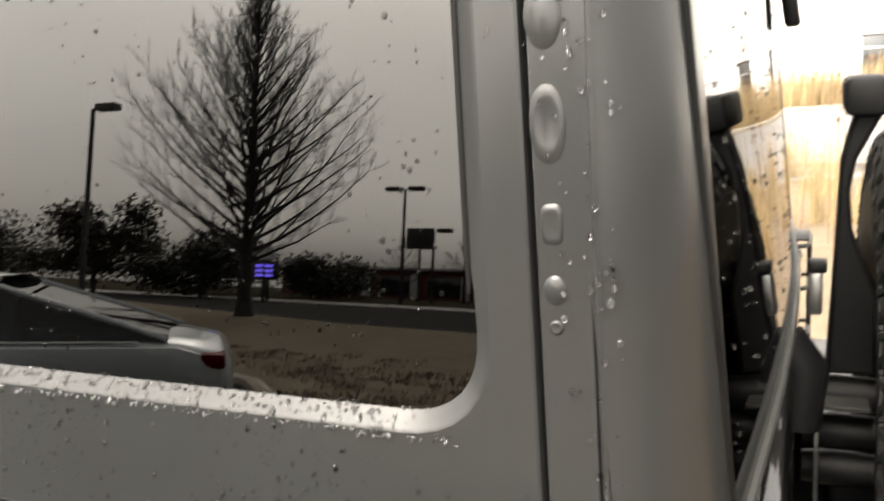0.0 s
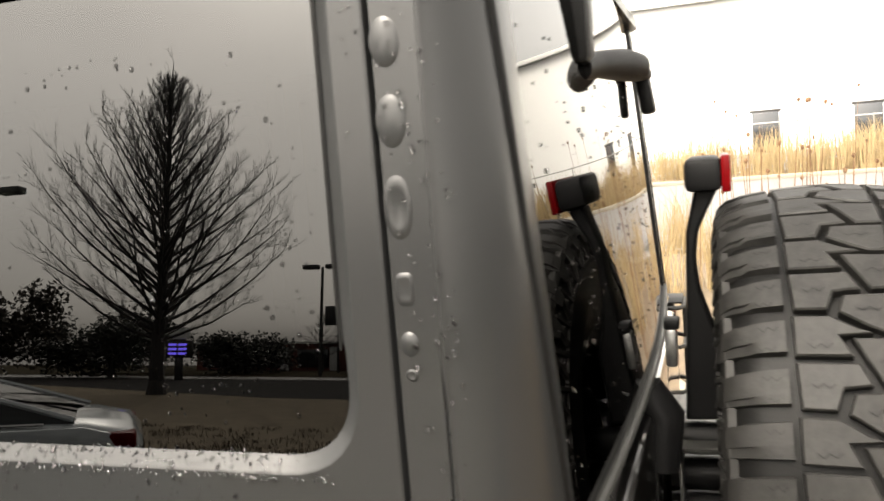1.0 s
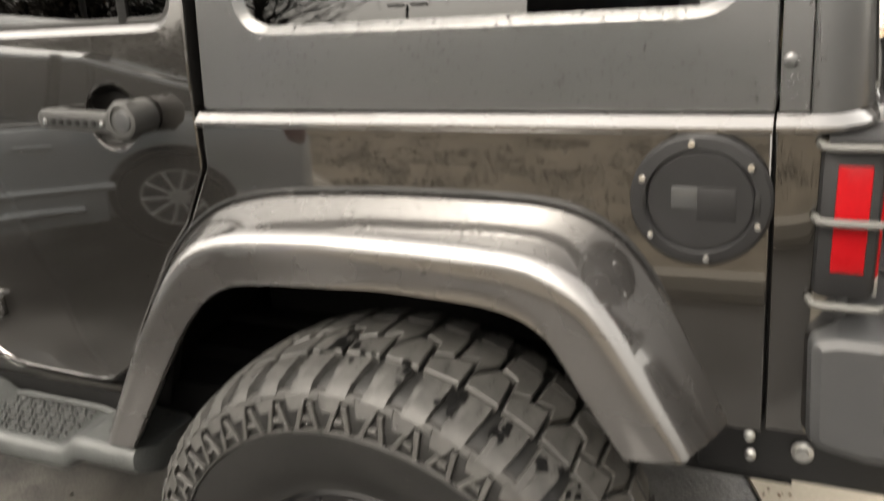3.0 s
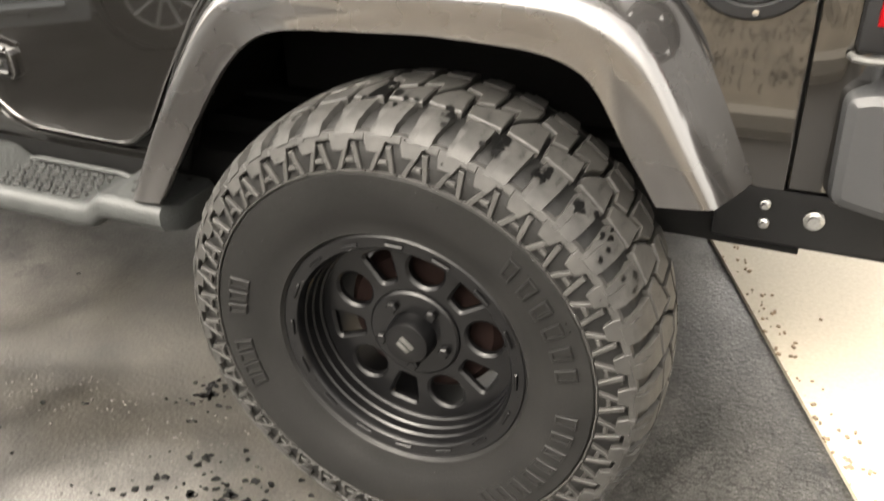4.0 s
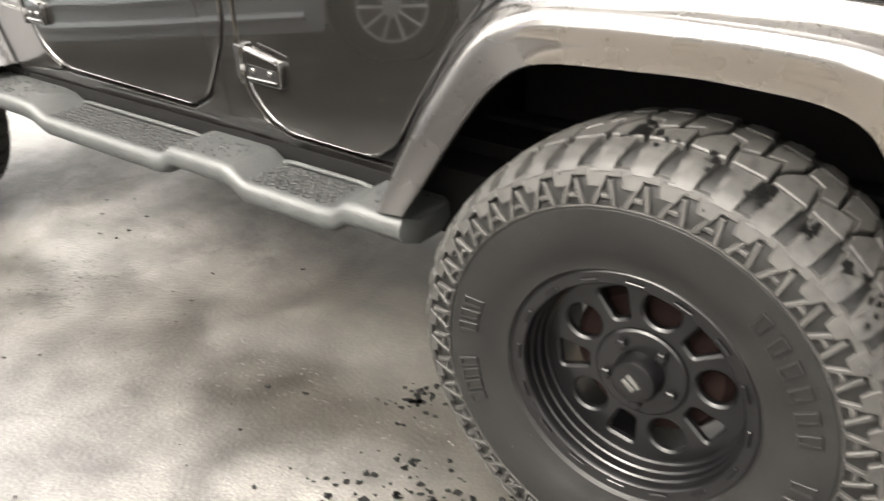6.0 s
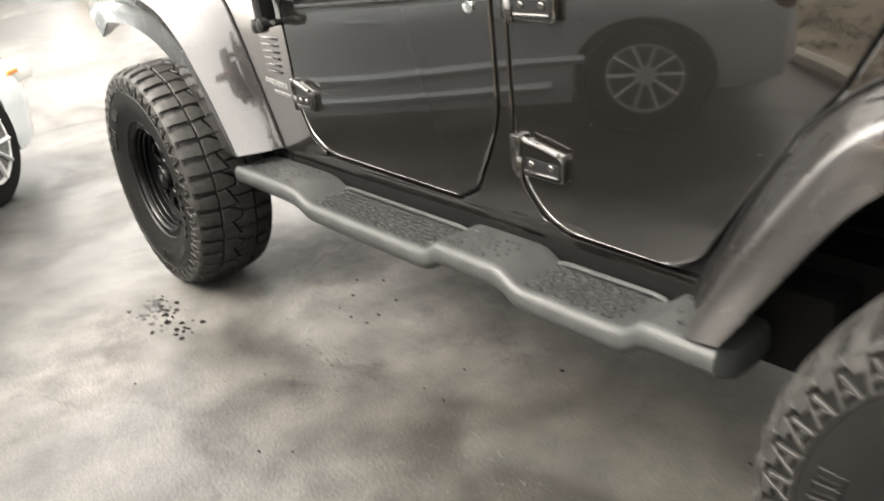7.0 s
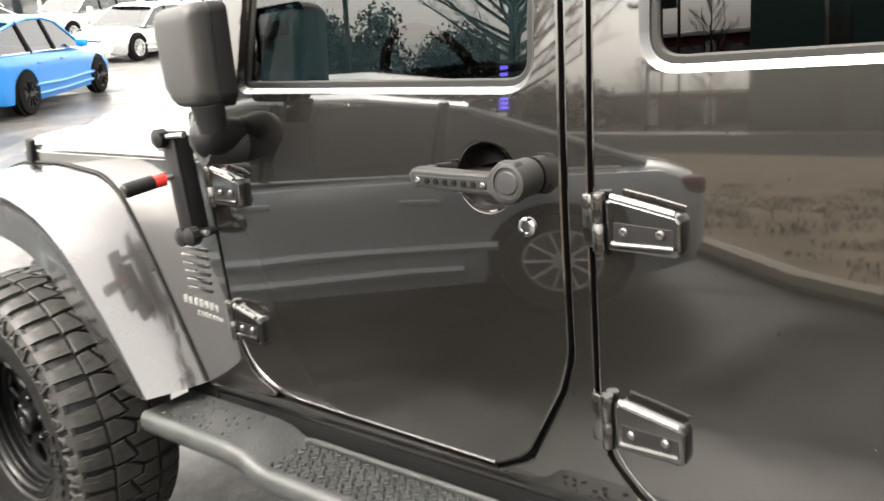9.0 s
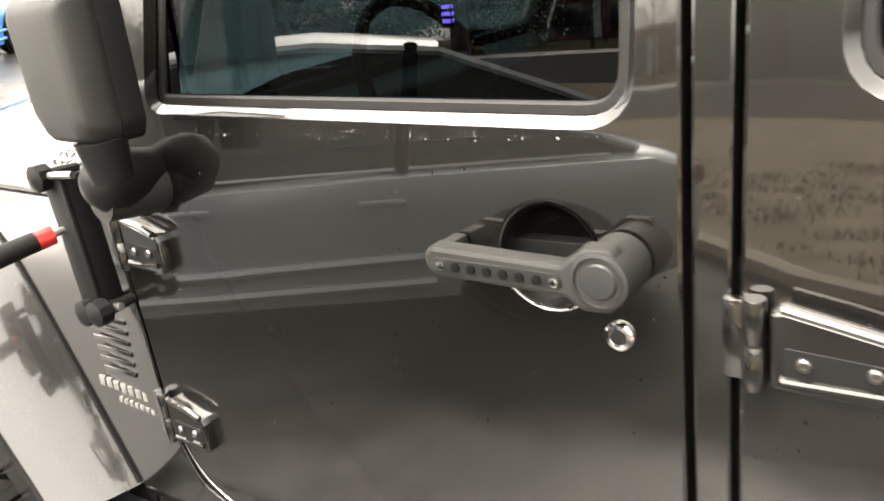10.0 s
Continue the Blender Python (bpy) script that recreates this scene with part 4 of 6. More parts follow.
def door_hinge(parent, x, z, wide=1.0):
    """A stamped hinge leaf with two bolts and its knuckle; x is the pin."""
    h = new("hinge")
    h.parent = parent
    h.matrix_basis = pose(x, 0.002, z)
    leaf = rounded([(0.018, 0.036), (0.030, 0.040), (0.132 * wide, 0.018), (0.138 * wide, 0.008), (0.138 * wide, -0.040), (0.128 * wide, -0.046), (0.020, -0.042)], 0.005, 3)
    part("leaf", plate(leaf, (), -0.020, 0.022, 0.005), PAINT, h, "grey stamped hinge leaf")
    # lighter flare paint on the body-colour rib stands in for its highlight
    part("upper_rib", tube([(0.030, -0.021, 0.043), (0.08, -0.022, 0.033), (0.130 * wide, -0.021, 0.0215)], 0.0055, 8), FLARE, h)
    # black plate on the leaf, shade of a recess put into colour
    part("inset", plate(rounded([(0.032, 0.004), (0.128 * wide, -0.002), (0.128 * wide, -0.026), (0.032, -0.026)], 0.004, 3), (), -0.0212, 0.003, 0.001), BLACK, h, "black plate painting in the shade of the hinge's recess")
    part("lower_rib", tube([(0.030, -0.022, -0.0295), (0.128 * wide, -0.022, -0.0295)], 0.0042, 8), PAINT, h)
    for bx in (0.050, 0.108 * wide):
        part("bolt", lathe([(0.0070, 0), (0.0070, -0.004), (0.005, -0.0062), (0.0028, -0.0062), (0.0022, -0.0045), (0.001, -0.0045)], 12, (bx, -0.0205, -0.010)), BOLT, h, "dull steel hinge bolt")
    knuckle = part("knuckle", lathe([(0.0105, -0.048), (0.0115, -0.045), (0.0115, -0.004), (0.0102, -0.002), (0.0102, 0.002), (0.0115, 0.004), (0.0115, 0.043), (0.0105, 0.046)], 14), PAINT, h)
    knuckle.matrix_basis = pose(0.004, -0.012, 0.0, 90, 0, 0)
    part("body_leaf", block(-0.014, -0.004, 0, 0.026, 0.014, 0.085, 0.004), PAINT, h)
    return h


for z in (1.111, 0.775):
    door_hinge(rear_door, -1.152, z)
for z in (1.128, 0.805):
    door_hinge(front_door, -2.135, z, 0.80)


HANDLE = material("pale_weathered_plastic", (0.0100, 0.0100, 0.0097), 0.5, 0, 0, 0.1, 0.2, 10, 300, bump=0.3, bump_scale=600, ior=1.22)
INSERT = material("grey_insert_plastic", (0.0042, 0.0043, 0.0042), 0.5, 0, 0, 0.1, 0.2, 10, 300, bump=0.3, bump_scale=600, ior=1.25)


def door_handle(parent, x, z):
    """A grab handle with a row of holes, a round push button and the dished recess behind it; x is the recess's middle."""
    h = new("handle")
    h.parent = parent
    h.matrix_basis = pose(x, 0, z)
    dish = lathe([(0.0610, 0.002), (0.0585, 0.004), (0.0565, 0.020), (0.050, 0.040), (0.037, 0.054), (0.020, 0.061), (0.002, 0.063)], 40, (0, 0, -0.002), caps=False)
    part("recess", dish, PAINT, h, "dished recess behind the handle")
    grip = rounded([(-0.122, 0.012), (-0.110, 0.022), (0.045, 0.016), (0.070, 0.036), (0.100, 0.036), (0.112, 0.015), (0.112, -0.012), (0.095, -0.033), (0.066, -0.033), (0.048, -0.020), (-0.105, -0.014), (-0.120, -0.006)], 0.010, 4)
    part("grip", plate(grip, (), -0.058, 0.020, 0.006), HANDLE, h, "weathered grey grab handle")
    face = rounded([(-0.108, 0.010), (0.044, 0.006), (0.048, -0.010), (-0.104, -0.007)], 0.006, 4)
    part("grip_insert", plate(face, (), -0.0592, 0.004, 0.001), INSERT, h, "darker insert with a row of holes")
    # between the end bolts, raised dark discs stand in for shaded holes
    for k in range(8):
        c = (-0.098 + 0.0195 * k, -0.059, 0.0013 - 0.0006 * k)
        bright = k in (0, 7)
        part("bolt" if bright else "hole", lathe([(0.0052, 0), (0.0052, -0.0022), (0.0035, -0.0026)], 14, c), CHROME if bright else DARK, h)
    part("button_housing", lathe([(0.0315, 0.0), (0.032, -0.05), (0.030, -0.059), (0.026, -0.0605), (0.0245, -0.057), (0.0245, -0.05)], 32, (0.086, 0, 0.002), caps=False), HANDLE, h)
    part("push_button", lathe([(0.0190, -0.045), (0.0190, -0.0585), (0.0172, -0.0605), (0.01, -0.061)], 32, (0.086, 0, 0.002)), BUMPER, h, "round grey push button")
    part("button_gap", lathe([(0.0248, -0.04), (0.0248, -0.0565), (0.01, -0.0566)], 32, (0.086, 0, 0.002)), SEAL, h)
    part("front_post", block(-0.108, -0.025, 0.008, 0.020, 0.055, 0.020, 0.006), HANDLE, h)
    return h


door_handle(front_door, -1.366, 1.174)
door_handle(rear_door, -0.590, 1.184)
part("lock_barrel", lathe([(0.0165, 0.002), (0.0165, -0.003), (0.014, -0.0055), (0.010, -0.006), (0.0095, -0.0045), (0.002, -0.0045)], 24, (-1.287, 0, 1.091)), CHROME, front_door, "chrome door lock")

# bonnet, cowl, windscreen
def bonnet_section(x):
    k = max(0.0, -2.2 - x) * 0.07
    fall = 0.035 * max(0.0, (-2.2 - x) / 1.0) ** 2
    pts = [(0.004 + k, 1.188), (0.006 + k, 1.20), (0.02 + k, 1.222 - fall * 0.3), (0.06 + k, 1.245 - fall * 0.6), (0.16 + k, 1.268 - fall), (0.35, 1.300 - fall), (0.45, 1.315 - fall), (MIDDLE, 1.322 - fall)]
    full = pts + [(2 * MIDDLE - y, z) for y, z in pts[-2::-1]]
    return [(x, y, z) for y, z in full]


xs = [-2.17, -2.3, -2.5, -2.7, -2.9, -3.05, -3.13, -3.17, -3.19]
rows = [bonnet_section(x) for x in xs]
rows[-2] = [(x, y, z - 0.010) for x, y, z in rows[-2]]
rows[-1] = [(x, y, z - 0.04 if z > 1.24 else z) for x, y, z in rows[-1]]
# lighter flare paint stands in for the sky mirrored in the bonnet
part("bonnet", loft(rows), FLARE, jeep, "wet bonnet in lighter paint for its sky reflection", angle=50)
part("grille_panel", block(-3.21, MIDDLE, 1.0, 0.06, 1.35, 0.40, 0.03), PAINT, jeep)
part("front_bumper", block(-3.42, MIDDLE, 0.70, 0.22, 1.3, 0.16, 0.03), BLACK, jeep)
part("bonnet_latch", block(-3.13, 0.062, 1.185, 0.035, 0.02, 0.075, 0.006, Matrix.Rotation(radians(14), 3, "Y")), BLACK, jeep, "black rubber bonnet latch")
cowl = loft([[(-2.19 - 0.16 * f, 0.0 + 0.011 * f + dy, z) for dy, z in ((0.0, 1.196), (0.001, 1.212), (0.010, 1.232), (0.05, 1.256), (0.12, 1.275))] for f in (0, 0.5, 1)])
for v in cowl.verts:
    v.co += Vector((0, -0.004, 0.006))
# guard and pips take the light flare paint as their sky reflection
corner_guard = part("corner_guard", cowl, FLARE, jeep, "diamond-plate corner guard, lightened for its sky reflection")
pips = bmesh.new()
for i in range(7):
    for j in range(5):
        x = -2.20 - 0.022 * i - (0.011 if j % 2 else 0)
        y, z = ((-0.005, 1.216), (0.0, 1.232), (0.014, 1.246), (0.036, 1.258), (0.062, 1.268))[j]
        block(x, y + 0.011 * i / 7 - 0.002, z + 0.004, 0.014, 0.006, 0.004, 0.0015, Matrix.Rotation(radians(45 if (i + j) % 2 else -45), 3, "Z"), 1, pips)
tagged(part("guard_pips", pips, FLARE, corner_guard), kind="stuff")
frame_l = tube([(-2.20, 0.045, 1.25), (-2.02, 0.075, 1.60), (-1.905, 0.09, 1.83)], 0.035, 12)
part("windscreen_pillar", frame_l, PAINT, jeep)
part("windscreen_pillar", tube([(-2.20, 1.535, 1.25), (-2.02, 1.505, 1.60), (-1.905, 1.49, 1.83)], 0.035, 12), PAINT, jeep)
part("windscreen", loft([[(-2.215, 0.08, 1.30), (-2.215, 1.5, 1.30)], [(-1.915, 0.115, 1.83), (-1.915, 1.465, 1.83)]]), SCREEN, jeep)
part("cowl_panel", block(-2.20, MIDDLE, 1.265, 0.12, 1.5, 0.06, 0.015), BLACK, jeep)

# side mirror, folded back along the door
mir = new("side_mirror")
mir.parent = jeep
mir.matrix_basis = pose(-2.000, -0.105, 1.415, 0, 0, -5)
outl = rounded([(-0.080, 0.098), (0.070, 0.102), (0.085, 0.088), (0.080, -0.078), (0.064, -0.102), (-0.052, -0.100), (-0.082, -0.066), (-0.092, 0.078)], 0.022, 5)
outl = [(x * 0.86 + 0.008, z) for x, z in outl]
bm = bmesh.new()
lv = [ring(bm, [(x * s, z * s) for x, z in ccw(outl)], y) for s, y in ((0.70, -0.034), (0.84, -0.031), (0.93, -0.023), (0.98, -0.010), (1.0, 0.004), (1.0, 0.018), (0.97, 0.020))]
for a, b in zip(lv, lv[1:]):
    bridge(bm, a, b)
bm.faces.new(lv[0]), bm.faces.new(lv[-1])
part("mirror_shell", bm, MIRRORCASE, mir, "grey plastic mirror shell", angle=50)
part("mirror_bezel", plate(offset(ccw(outl), -0.001), (), 0.018, 0.036, 0.004), BLACK, mir, "black rubber rim of the mirror")
part("mirror_glass", plate(offset(ccw(outl), 0.014), (), 0.0535, 0.003, 0.0005), MIRROR, mir)
part("mirror_neck", tube([(0.045, 0.0, -0.095), (0.045, 0.004, -0.150)], [0.034, 0.028], 16), BLACK, mir)
own = part("mirror_arm", tube([(-2.035, -0.085, 1.225), (-2.03, -0.03, 1.224), (-2.03, 0.012, 1.224)], [0.034, 0.040, 0.044], 20), MIRRORCASE, mir)
own.matrix_basis = mir.matrix_basis.inverted()
own = part("mirror_ball", lathe([(0.01, -0.044), (0.026, -0.039), (0.041, -0.023), (0.046, 0.0), (0.043, 0.028), (0.036, 0.052), (0.032, 0.072)], 28, (-2.025, -0.062, 1.248)), BLACK, mir)
own.matrix_basis = mir.matrix_basis.inverted()

# fold-out foot peg on the hinge
peg = new("foot_peg_bracket")
peg.parent = jeep
part("bracket_bar", block(-2.195, -0.052, 1.135, 0.050, 0.010, 0.235, 0.003, Matrix.Rotation(radians(-4), 3, "Y")), BLACK, peg, "black steel bracket")
part("bracket_bar", block(-2.175, -0.032, 1.135, 0.008, 0.045, 0.22, 0.002, Matrix.Rotation(radians(-4), 3, "Y")), BLACK, peg)
for x, z in ((-2.215, 1.245), (-2.19, 1.018), (-2.155, 1.022)):
    part("clamp_knob", lathe([(0.008, -0.035), (0.022, -0.03), (0.022, -0.008), (0.012, 0.0), (0.009, 0.045)], 10, (x, -0.045, z)), BLACK, peg)
part("clamp_rod", tube([(-2.235, -0.06, 1.246), (-2.13, -0.06, 1.252)], 0.006, 8), STEEL, peg)
part("clamp_rod", tube([(-2.21, -0.05, 1.016), (-2.13, -0.04, 1.026)], 0.007, 8), STEEL, peg)
part("peg_pin", tube([(-2.205, -0.05, 1.158), (-2.21, -0.08, 1.154)], 0.006, 8), STEEL, peg)
part("red_ring", tube([(-2.211, -0.074, 1.155), (-2.216, -0.100, 1.152)], 0.0165, 16), REDRING, peg, "bright red ring of the peg")
part("peg_grip", tube([(-2.216, -0.100, 1.152), (-2.228, -0.165, 1.144), (-2.229, -0.170, 1.143)], [0.0165, 0.0175, 0.013], 16), BLACK, peg, "black rubber peg grip")

# cabin
part("dashboard", block(-2.02, MIDDLE, 1.17, 0.30, 1.40, 0.20, 0.05), BLACK, jeep)
part("steering_wheel", lathe([(0.165, -0.012), (0.177, -0.010), (0.182, 0.0), (0.177, 0.010), (0.165, 0.012), (0.160, 0.0)], 40, closed=True), BLACK, jeep, "black steering wheel")
bpy.data.objects["steering_wheel"].matrix_basis = pose(-1.78, 0.42, 1.28, 0, 0, 90) @ pose(0, 0, 0, -25, 0, 0)
part("steering_hub", block(-1.79, 0.42, 1.275, 0.05, 0.30, 0.06, 0.02), GREYPLASTIC, jeep)
for y in (0.42, 1.16):
    part("seat", block(-1.30, y, 1.25, 0.16, 0.48, 0.62, 0.06, Matrix.Rotation(radians(12), 3, "Y")), BLACK, jeep)
    part("head_rest", block(-1.22, y, 1.60, 0.10, 0.26, 0.16, 0.04), BLACK, jeep)
part("rear_bench", block(-0.45, MIDDLE, 1.25, 0.18, 1.25, 0.55, 0.06), BLACK, jeep)

# the far side
for ob in near_side + [front_door, rear_door, board]:
    mirrored(ob, jeep, MIDDLE)

# spare wheel, its carrier and the high brake lamp
SPARE = (0.936, 0.83, 1.042)
spare = wheel(jeep, SPARE, 0, "spare_wheel")
spare.matrix_basis = pose(*SPARE, 0, 0, 90) @ pose(0, 0, 0, 0, 14, 0)
for z in (1.075, 1.015, 0.955):
    part("carrier_tube", tube([(0.70, 0.80, z), (0.745, 0.80, z), (0.80, 0.80, z), (0.86, 0.80, z)], [0.024, 0.028, 0.026, 0.028], 14), BLACK, jeep)
part("carrier_plate", block(0.719, 0.79, 1.0, 0.005, 0.12, 0.16, 0.001), STEEL, jeep, "thin bare steel plate of the wheel carrier")
part("carrier_plate", block(0.75, 0.80, 1.076, 0.075, 0.13, 0.008, 0.002), GREYPLASTIC, jeep)
part("latch_block", block(0.714, 0.74, 1.245, 0.018, 0.03, 0.06, 0.004), STEEL, jeep, "pale latch block beside the rear window")
part("latch_cap", block(0.716, 0.74, 1.283, 0.024, 0.035, 0.016, 0.004), BLACK, jeep)
part("wiper_boot", tube([(0.675, 0.66, 1.20), (0.70, 0.66, 1.16), (0.695, 0.65, 1.08)], [0.030, 0.034, 0.028], 14), BLACK, jeep, "black rubber boot under the rear window")
arm = rounded([(0.760, 1.496), (0.742, 1.419), (0.738, 1.304), (0.729, 1.112), (0.795, 1.114), (0.793, 1.234), (0.776, 1.274), (0.760, 1.324), (0.755, 1.379), (0.762, 1.424), (0.798, 1.496)], [0.005, 0.06, 0.05, 0.004, 0.004, 0.03, 0.06, 0.06, 0.06, 0.05, 0.005], 6)
part("brake_lamp_arm", plate(arm, (), 0.775, 0.05, 0.006), BLACK, jeep, "curved flat black arm of the high brake lamp")
part("brake_lamp", block(0.772, 0.83, 1.510, 0.055, 0.16, 0.052, 0.010), BLACK, jeep)
part("brake_lamp_lens", block(0.806, 0.83, 1.510, 0.014, 0.16, 0.056, 0.003), RED, jeep, "red high brake lamp lens")


# ---- ground ----
def asphalt():
    m = material("wet_worn_asphalt", (0.021, 0.0205, 0.0193), 0.55, 0, 0, 0.1, 0.45, 0.8, 150, bump=0.85, bump_scale=90, tone=(0.050, 0.0478, 0.0446), ior=1.38)
    n, l = m.node_tree.nodes, m.node_tree.links
    b = n["Principled BSDF"]
    co = n.new("ShaderNodeTexCoord")
    wet = n.new("ShaderNodeTexNoise")
    wet.inputs["Scale"].default_value, wet.inputs["Detail"].default_value, wet.inputs["Distortion"].default_value = 0.9, 7, 0.6
    l.new(co.outputs["Object"], wet.inputs["Vector"])
    rng = n.new("ShaderNodeMapRange")
    rng.inputs["From Min"].default_value, rng.inputs["From Max"].default_value = 0.45, 0.62
    rng.inputs["To Min"].default_value, rng.inputs["To Max"].default_value = 0.32, 0.7
    l.new(wet.outputs["Fac"], rng.inputs["Value"])
    l.new(rng.outputs["Result"], b.inputs["Roughness"])
    old = b.inputs["Base Color"].links[0].from_socket
    shade = n.new("ShaderNodeMapRange")
    shade.inputs["From Min"].default_value, shade.inputs["From Max"].default_value = 0.42, 0.62
    shade.inputs["To Min"].default_value, shade.inputs["To Max"].default_value = 0.80, 1.08
    l.new(wet.outputs["Fac"], shade.inputs["Value"])
    mul = n.new("ShaderNodeMixRGB")
    mul.blend_type, mul.inputs["Fac"].default_value = "MULTIPLY", 1
    l.new(old, mul.inputs["Color1"])
    l.new(shade.outputs["Result"], mul.inputs["Color2"])
    blot = n.new("ShaderNodeTexNoise")
    blot.inputs["Scale"].default_value, blot.inputs["Detail"].default_value, blot.inputs["Roughness"].default_value = 5.5, 9, 0.68
    l.new(co.outputs["Object"], blot.inputs["Vector"])
    br = n.new("ShaderNodeMapRange")
    br.inputs["From Min"].default_value, br.inputs["From Max"].default_value = 0.36, 0.64
    br.inputs["To Min"].default_value, br.inputs["To Max"].default_value = 0.52, 1.55
    l.new(blot.outputs["Fac"], br.inputs["Value"])
    m0 = n.new("ShaderNodeMixRGB")
    m0.blend_type, m0.inputs["Fac"].default_value = "MULTIPLY", 1
    l.new(mul.outputs["Color"], m0.inputs["Color1"])
    l.new(br.outputs["Result"], m0.inputs["Color2"])
    mul = m0
    crack = n.new("ShaderNodeTexVoronoi")
    crack.feature = "DISTANCE_TO_EDGE"
    crack.inputs["Scale"].default_value = 1.3
    warp = n.new("ShaderNodeTexNoise")
    warp.inputs["Scale"].default_value, warp.inputs["Detail"].default_value = 3.0, 5
    l.new(co.outputs["Object"], warp.inputs["Vector"])
    addv = n.new("ShaderNodeVectorMath")
    addv.operation = "MULTIPLY_ADD"
    addv.inputs[1].default_value = (0.5, 0.5, 0.5)
    l.new(warp.outputs["Color"], addv.inputs[0])
    l.new(co.outputs["Object"], addv.inputs[2])
    l.new(addv.outputs[0], crack.inputs["Vector"])
    cr = n.new("ShaderNodeMapRange")
    cr.inputs["From Min"].default_value, cr.inputs["From Max"].default_value = 0.0, 0.009
    cr.inputs["To Min"].default_value, cr.inputs["To Max"].default_value = 0.5, 1.0
    l.new(crack.outputs["Distance"], cr.inputs["Value"])
    m2 = n.new("ShaderNodeMixRGB")
    m2.blend_type, m2.inputs["Fac"].default_value = "MULTIPLY", 1
    l.new(mul.outputs["Color"], m2.inputs["Color1"])
    l.new(cr.outputs["Result"], m2.inputs["Color2"])
    # crazed, darker asphalt towards the concrete strip
    fine = n.new("ShaderNodeTexVoronoi")
    fine.feature = "DISTANCE_TO_EDGE"
    fine.inputs["Scale"].default_value = 24.0
    l.new(addv.outputs[0], fine.inputs["Vector"])
    fr = n.new("ShaderNodeMapRange")
    fr.inputs["From Max"].default_value = 0.07
    fr.inputs["To Min"].default_value, fr.inputs["To Max"].default_value = 0.14, 0.72
    l.new(fine.outputs["Distance"], fr.inputs["Value"])
    sep = n.new("ShaderNodeSeparateXYZ")
    l.new(addv.outputs[0], sep.inputs[0])
    edge = n.new("ShaderNodeMapRange")
    edge.inputs["From Min"].default_value, edge.inputs["From Max"].default_value = 0.30, 0.75
    l.new(sep.outputs["X"], edge.inputs["Value"])
    m3 = n.new("ShaderNodeMixRGB")
    m3.blend_type = "MULTIPLY"
    l.new(edge.outputs["Result"], m3.inputs["Fac"])
    l.new(m2.outputs["Color"], m3.inputs["Color1"])
    l.new(fr.outputs["Result"], m3.inputs["Color2"])
    # damp from run-off plus shade beside and beneath the vehicle, darkened in the colour
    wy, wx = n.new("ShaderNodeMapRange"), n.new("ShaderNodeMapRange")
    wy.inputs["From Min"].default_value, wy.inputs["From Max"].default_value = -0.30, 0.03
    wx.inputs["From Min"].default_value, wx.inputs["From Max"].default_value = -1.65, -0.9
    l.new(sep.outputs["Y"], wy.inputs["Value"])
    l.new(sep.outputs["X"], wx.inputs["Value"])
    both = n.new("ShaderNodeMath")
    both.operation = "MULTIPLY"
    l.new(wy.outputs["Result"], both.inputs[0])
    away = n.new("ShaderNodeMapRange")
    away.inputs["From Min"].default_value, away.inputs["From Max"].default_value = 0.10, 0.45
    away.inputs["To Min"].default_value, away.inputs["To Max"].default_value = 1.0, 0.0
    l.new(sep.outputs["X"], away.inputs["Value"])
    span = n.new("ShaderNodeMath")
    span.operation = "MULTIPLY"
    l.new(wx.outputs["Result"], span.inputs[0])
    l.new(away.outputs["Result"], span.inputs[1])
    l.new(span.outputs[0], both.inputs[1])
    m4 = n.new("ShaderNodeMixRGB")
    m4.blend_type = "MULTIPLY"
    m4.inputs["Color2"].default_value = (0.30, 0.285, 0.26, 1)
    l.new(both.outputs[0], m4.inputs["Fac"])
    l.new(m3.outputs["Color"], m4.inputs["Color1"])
    # colour darkened out of view near the verge, to deepen the doors' reflection
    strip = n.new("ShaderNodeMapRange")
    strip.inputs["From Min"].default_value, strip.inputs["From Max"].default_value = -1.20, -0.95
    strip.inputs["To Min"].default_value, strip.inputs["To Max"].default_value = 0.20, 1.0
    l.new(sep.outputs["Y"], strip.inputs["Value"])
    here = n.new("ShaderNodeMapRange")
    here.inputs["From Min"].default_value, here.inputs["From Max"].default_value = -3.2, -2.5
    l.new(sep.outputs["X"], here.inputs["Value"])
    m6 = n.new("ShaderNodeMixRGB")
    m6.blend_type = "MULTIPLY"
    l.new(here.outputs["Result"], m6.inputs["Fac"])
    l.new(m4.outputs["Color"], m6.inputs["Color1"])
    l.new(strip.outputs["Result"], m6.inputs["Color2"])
    # shine cut there too, so the mirrored ground stays dark
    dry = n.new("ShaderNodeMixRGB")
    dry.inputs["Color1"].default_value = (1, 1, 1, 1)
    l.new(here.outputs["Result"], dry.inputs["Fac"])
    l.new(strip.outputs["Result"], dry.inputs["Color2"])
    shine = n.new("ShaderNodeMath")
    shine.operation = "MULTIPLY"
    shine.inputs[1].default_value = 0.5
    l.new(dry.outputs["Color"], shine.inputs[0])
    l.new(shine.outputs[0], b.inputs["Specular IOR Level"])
    # aggregate: pale and dark grains
    grain = n.new("ShaderNodeTexNoise")
    grain.inputs["Scale"].default_value, grain.inputs["Detail"].default_value = 210, 2
    l.new(co.outputs["Object"], grain.inputs["Vector"])
    gr = n.new("ShaderNodeMapRange")
    gr.inputs["From Min"].default_value, gr.inputs["From Max"].default_value = 0.36, 0.66
    gr.inputs["To Min"].default_value, gr.inputs["To Max"].default_value = 0.5, 1.75
    l.new(grain.outputs["Fac"], gr.inputs["Value"])
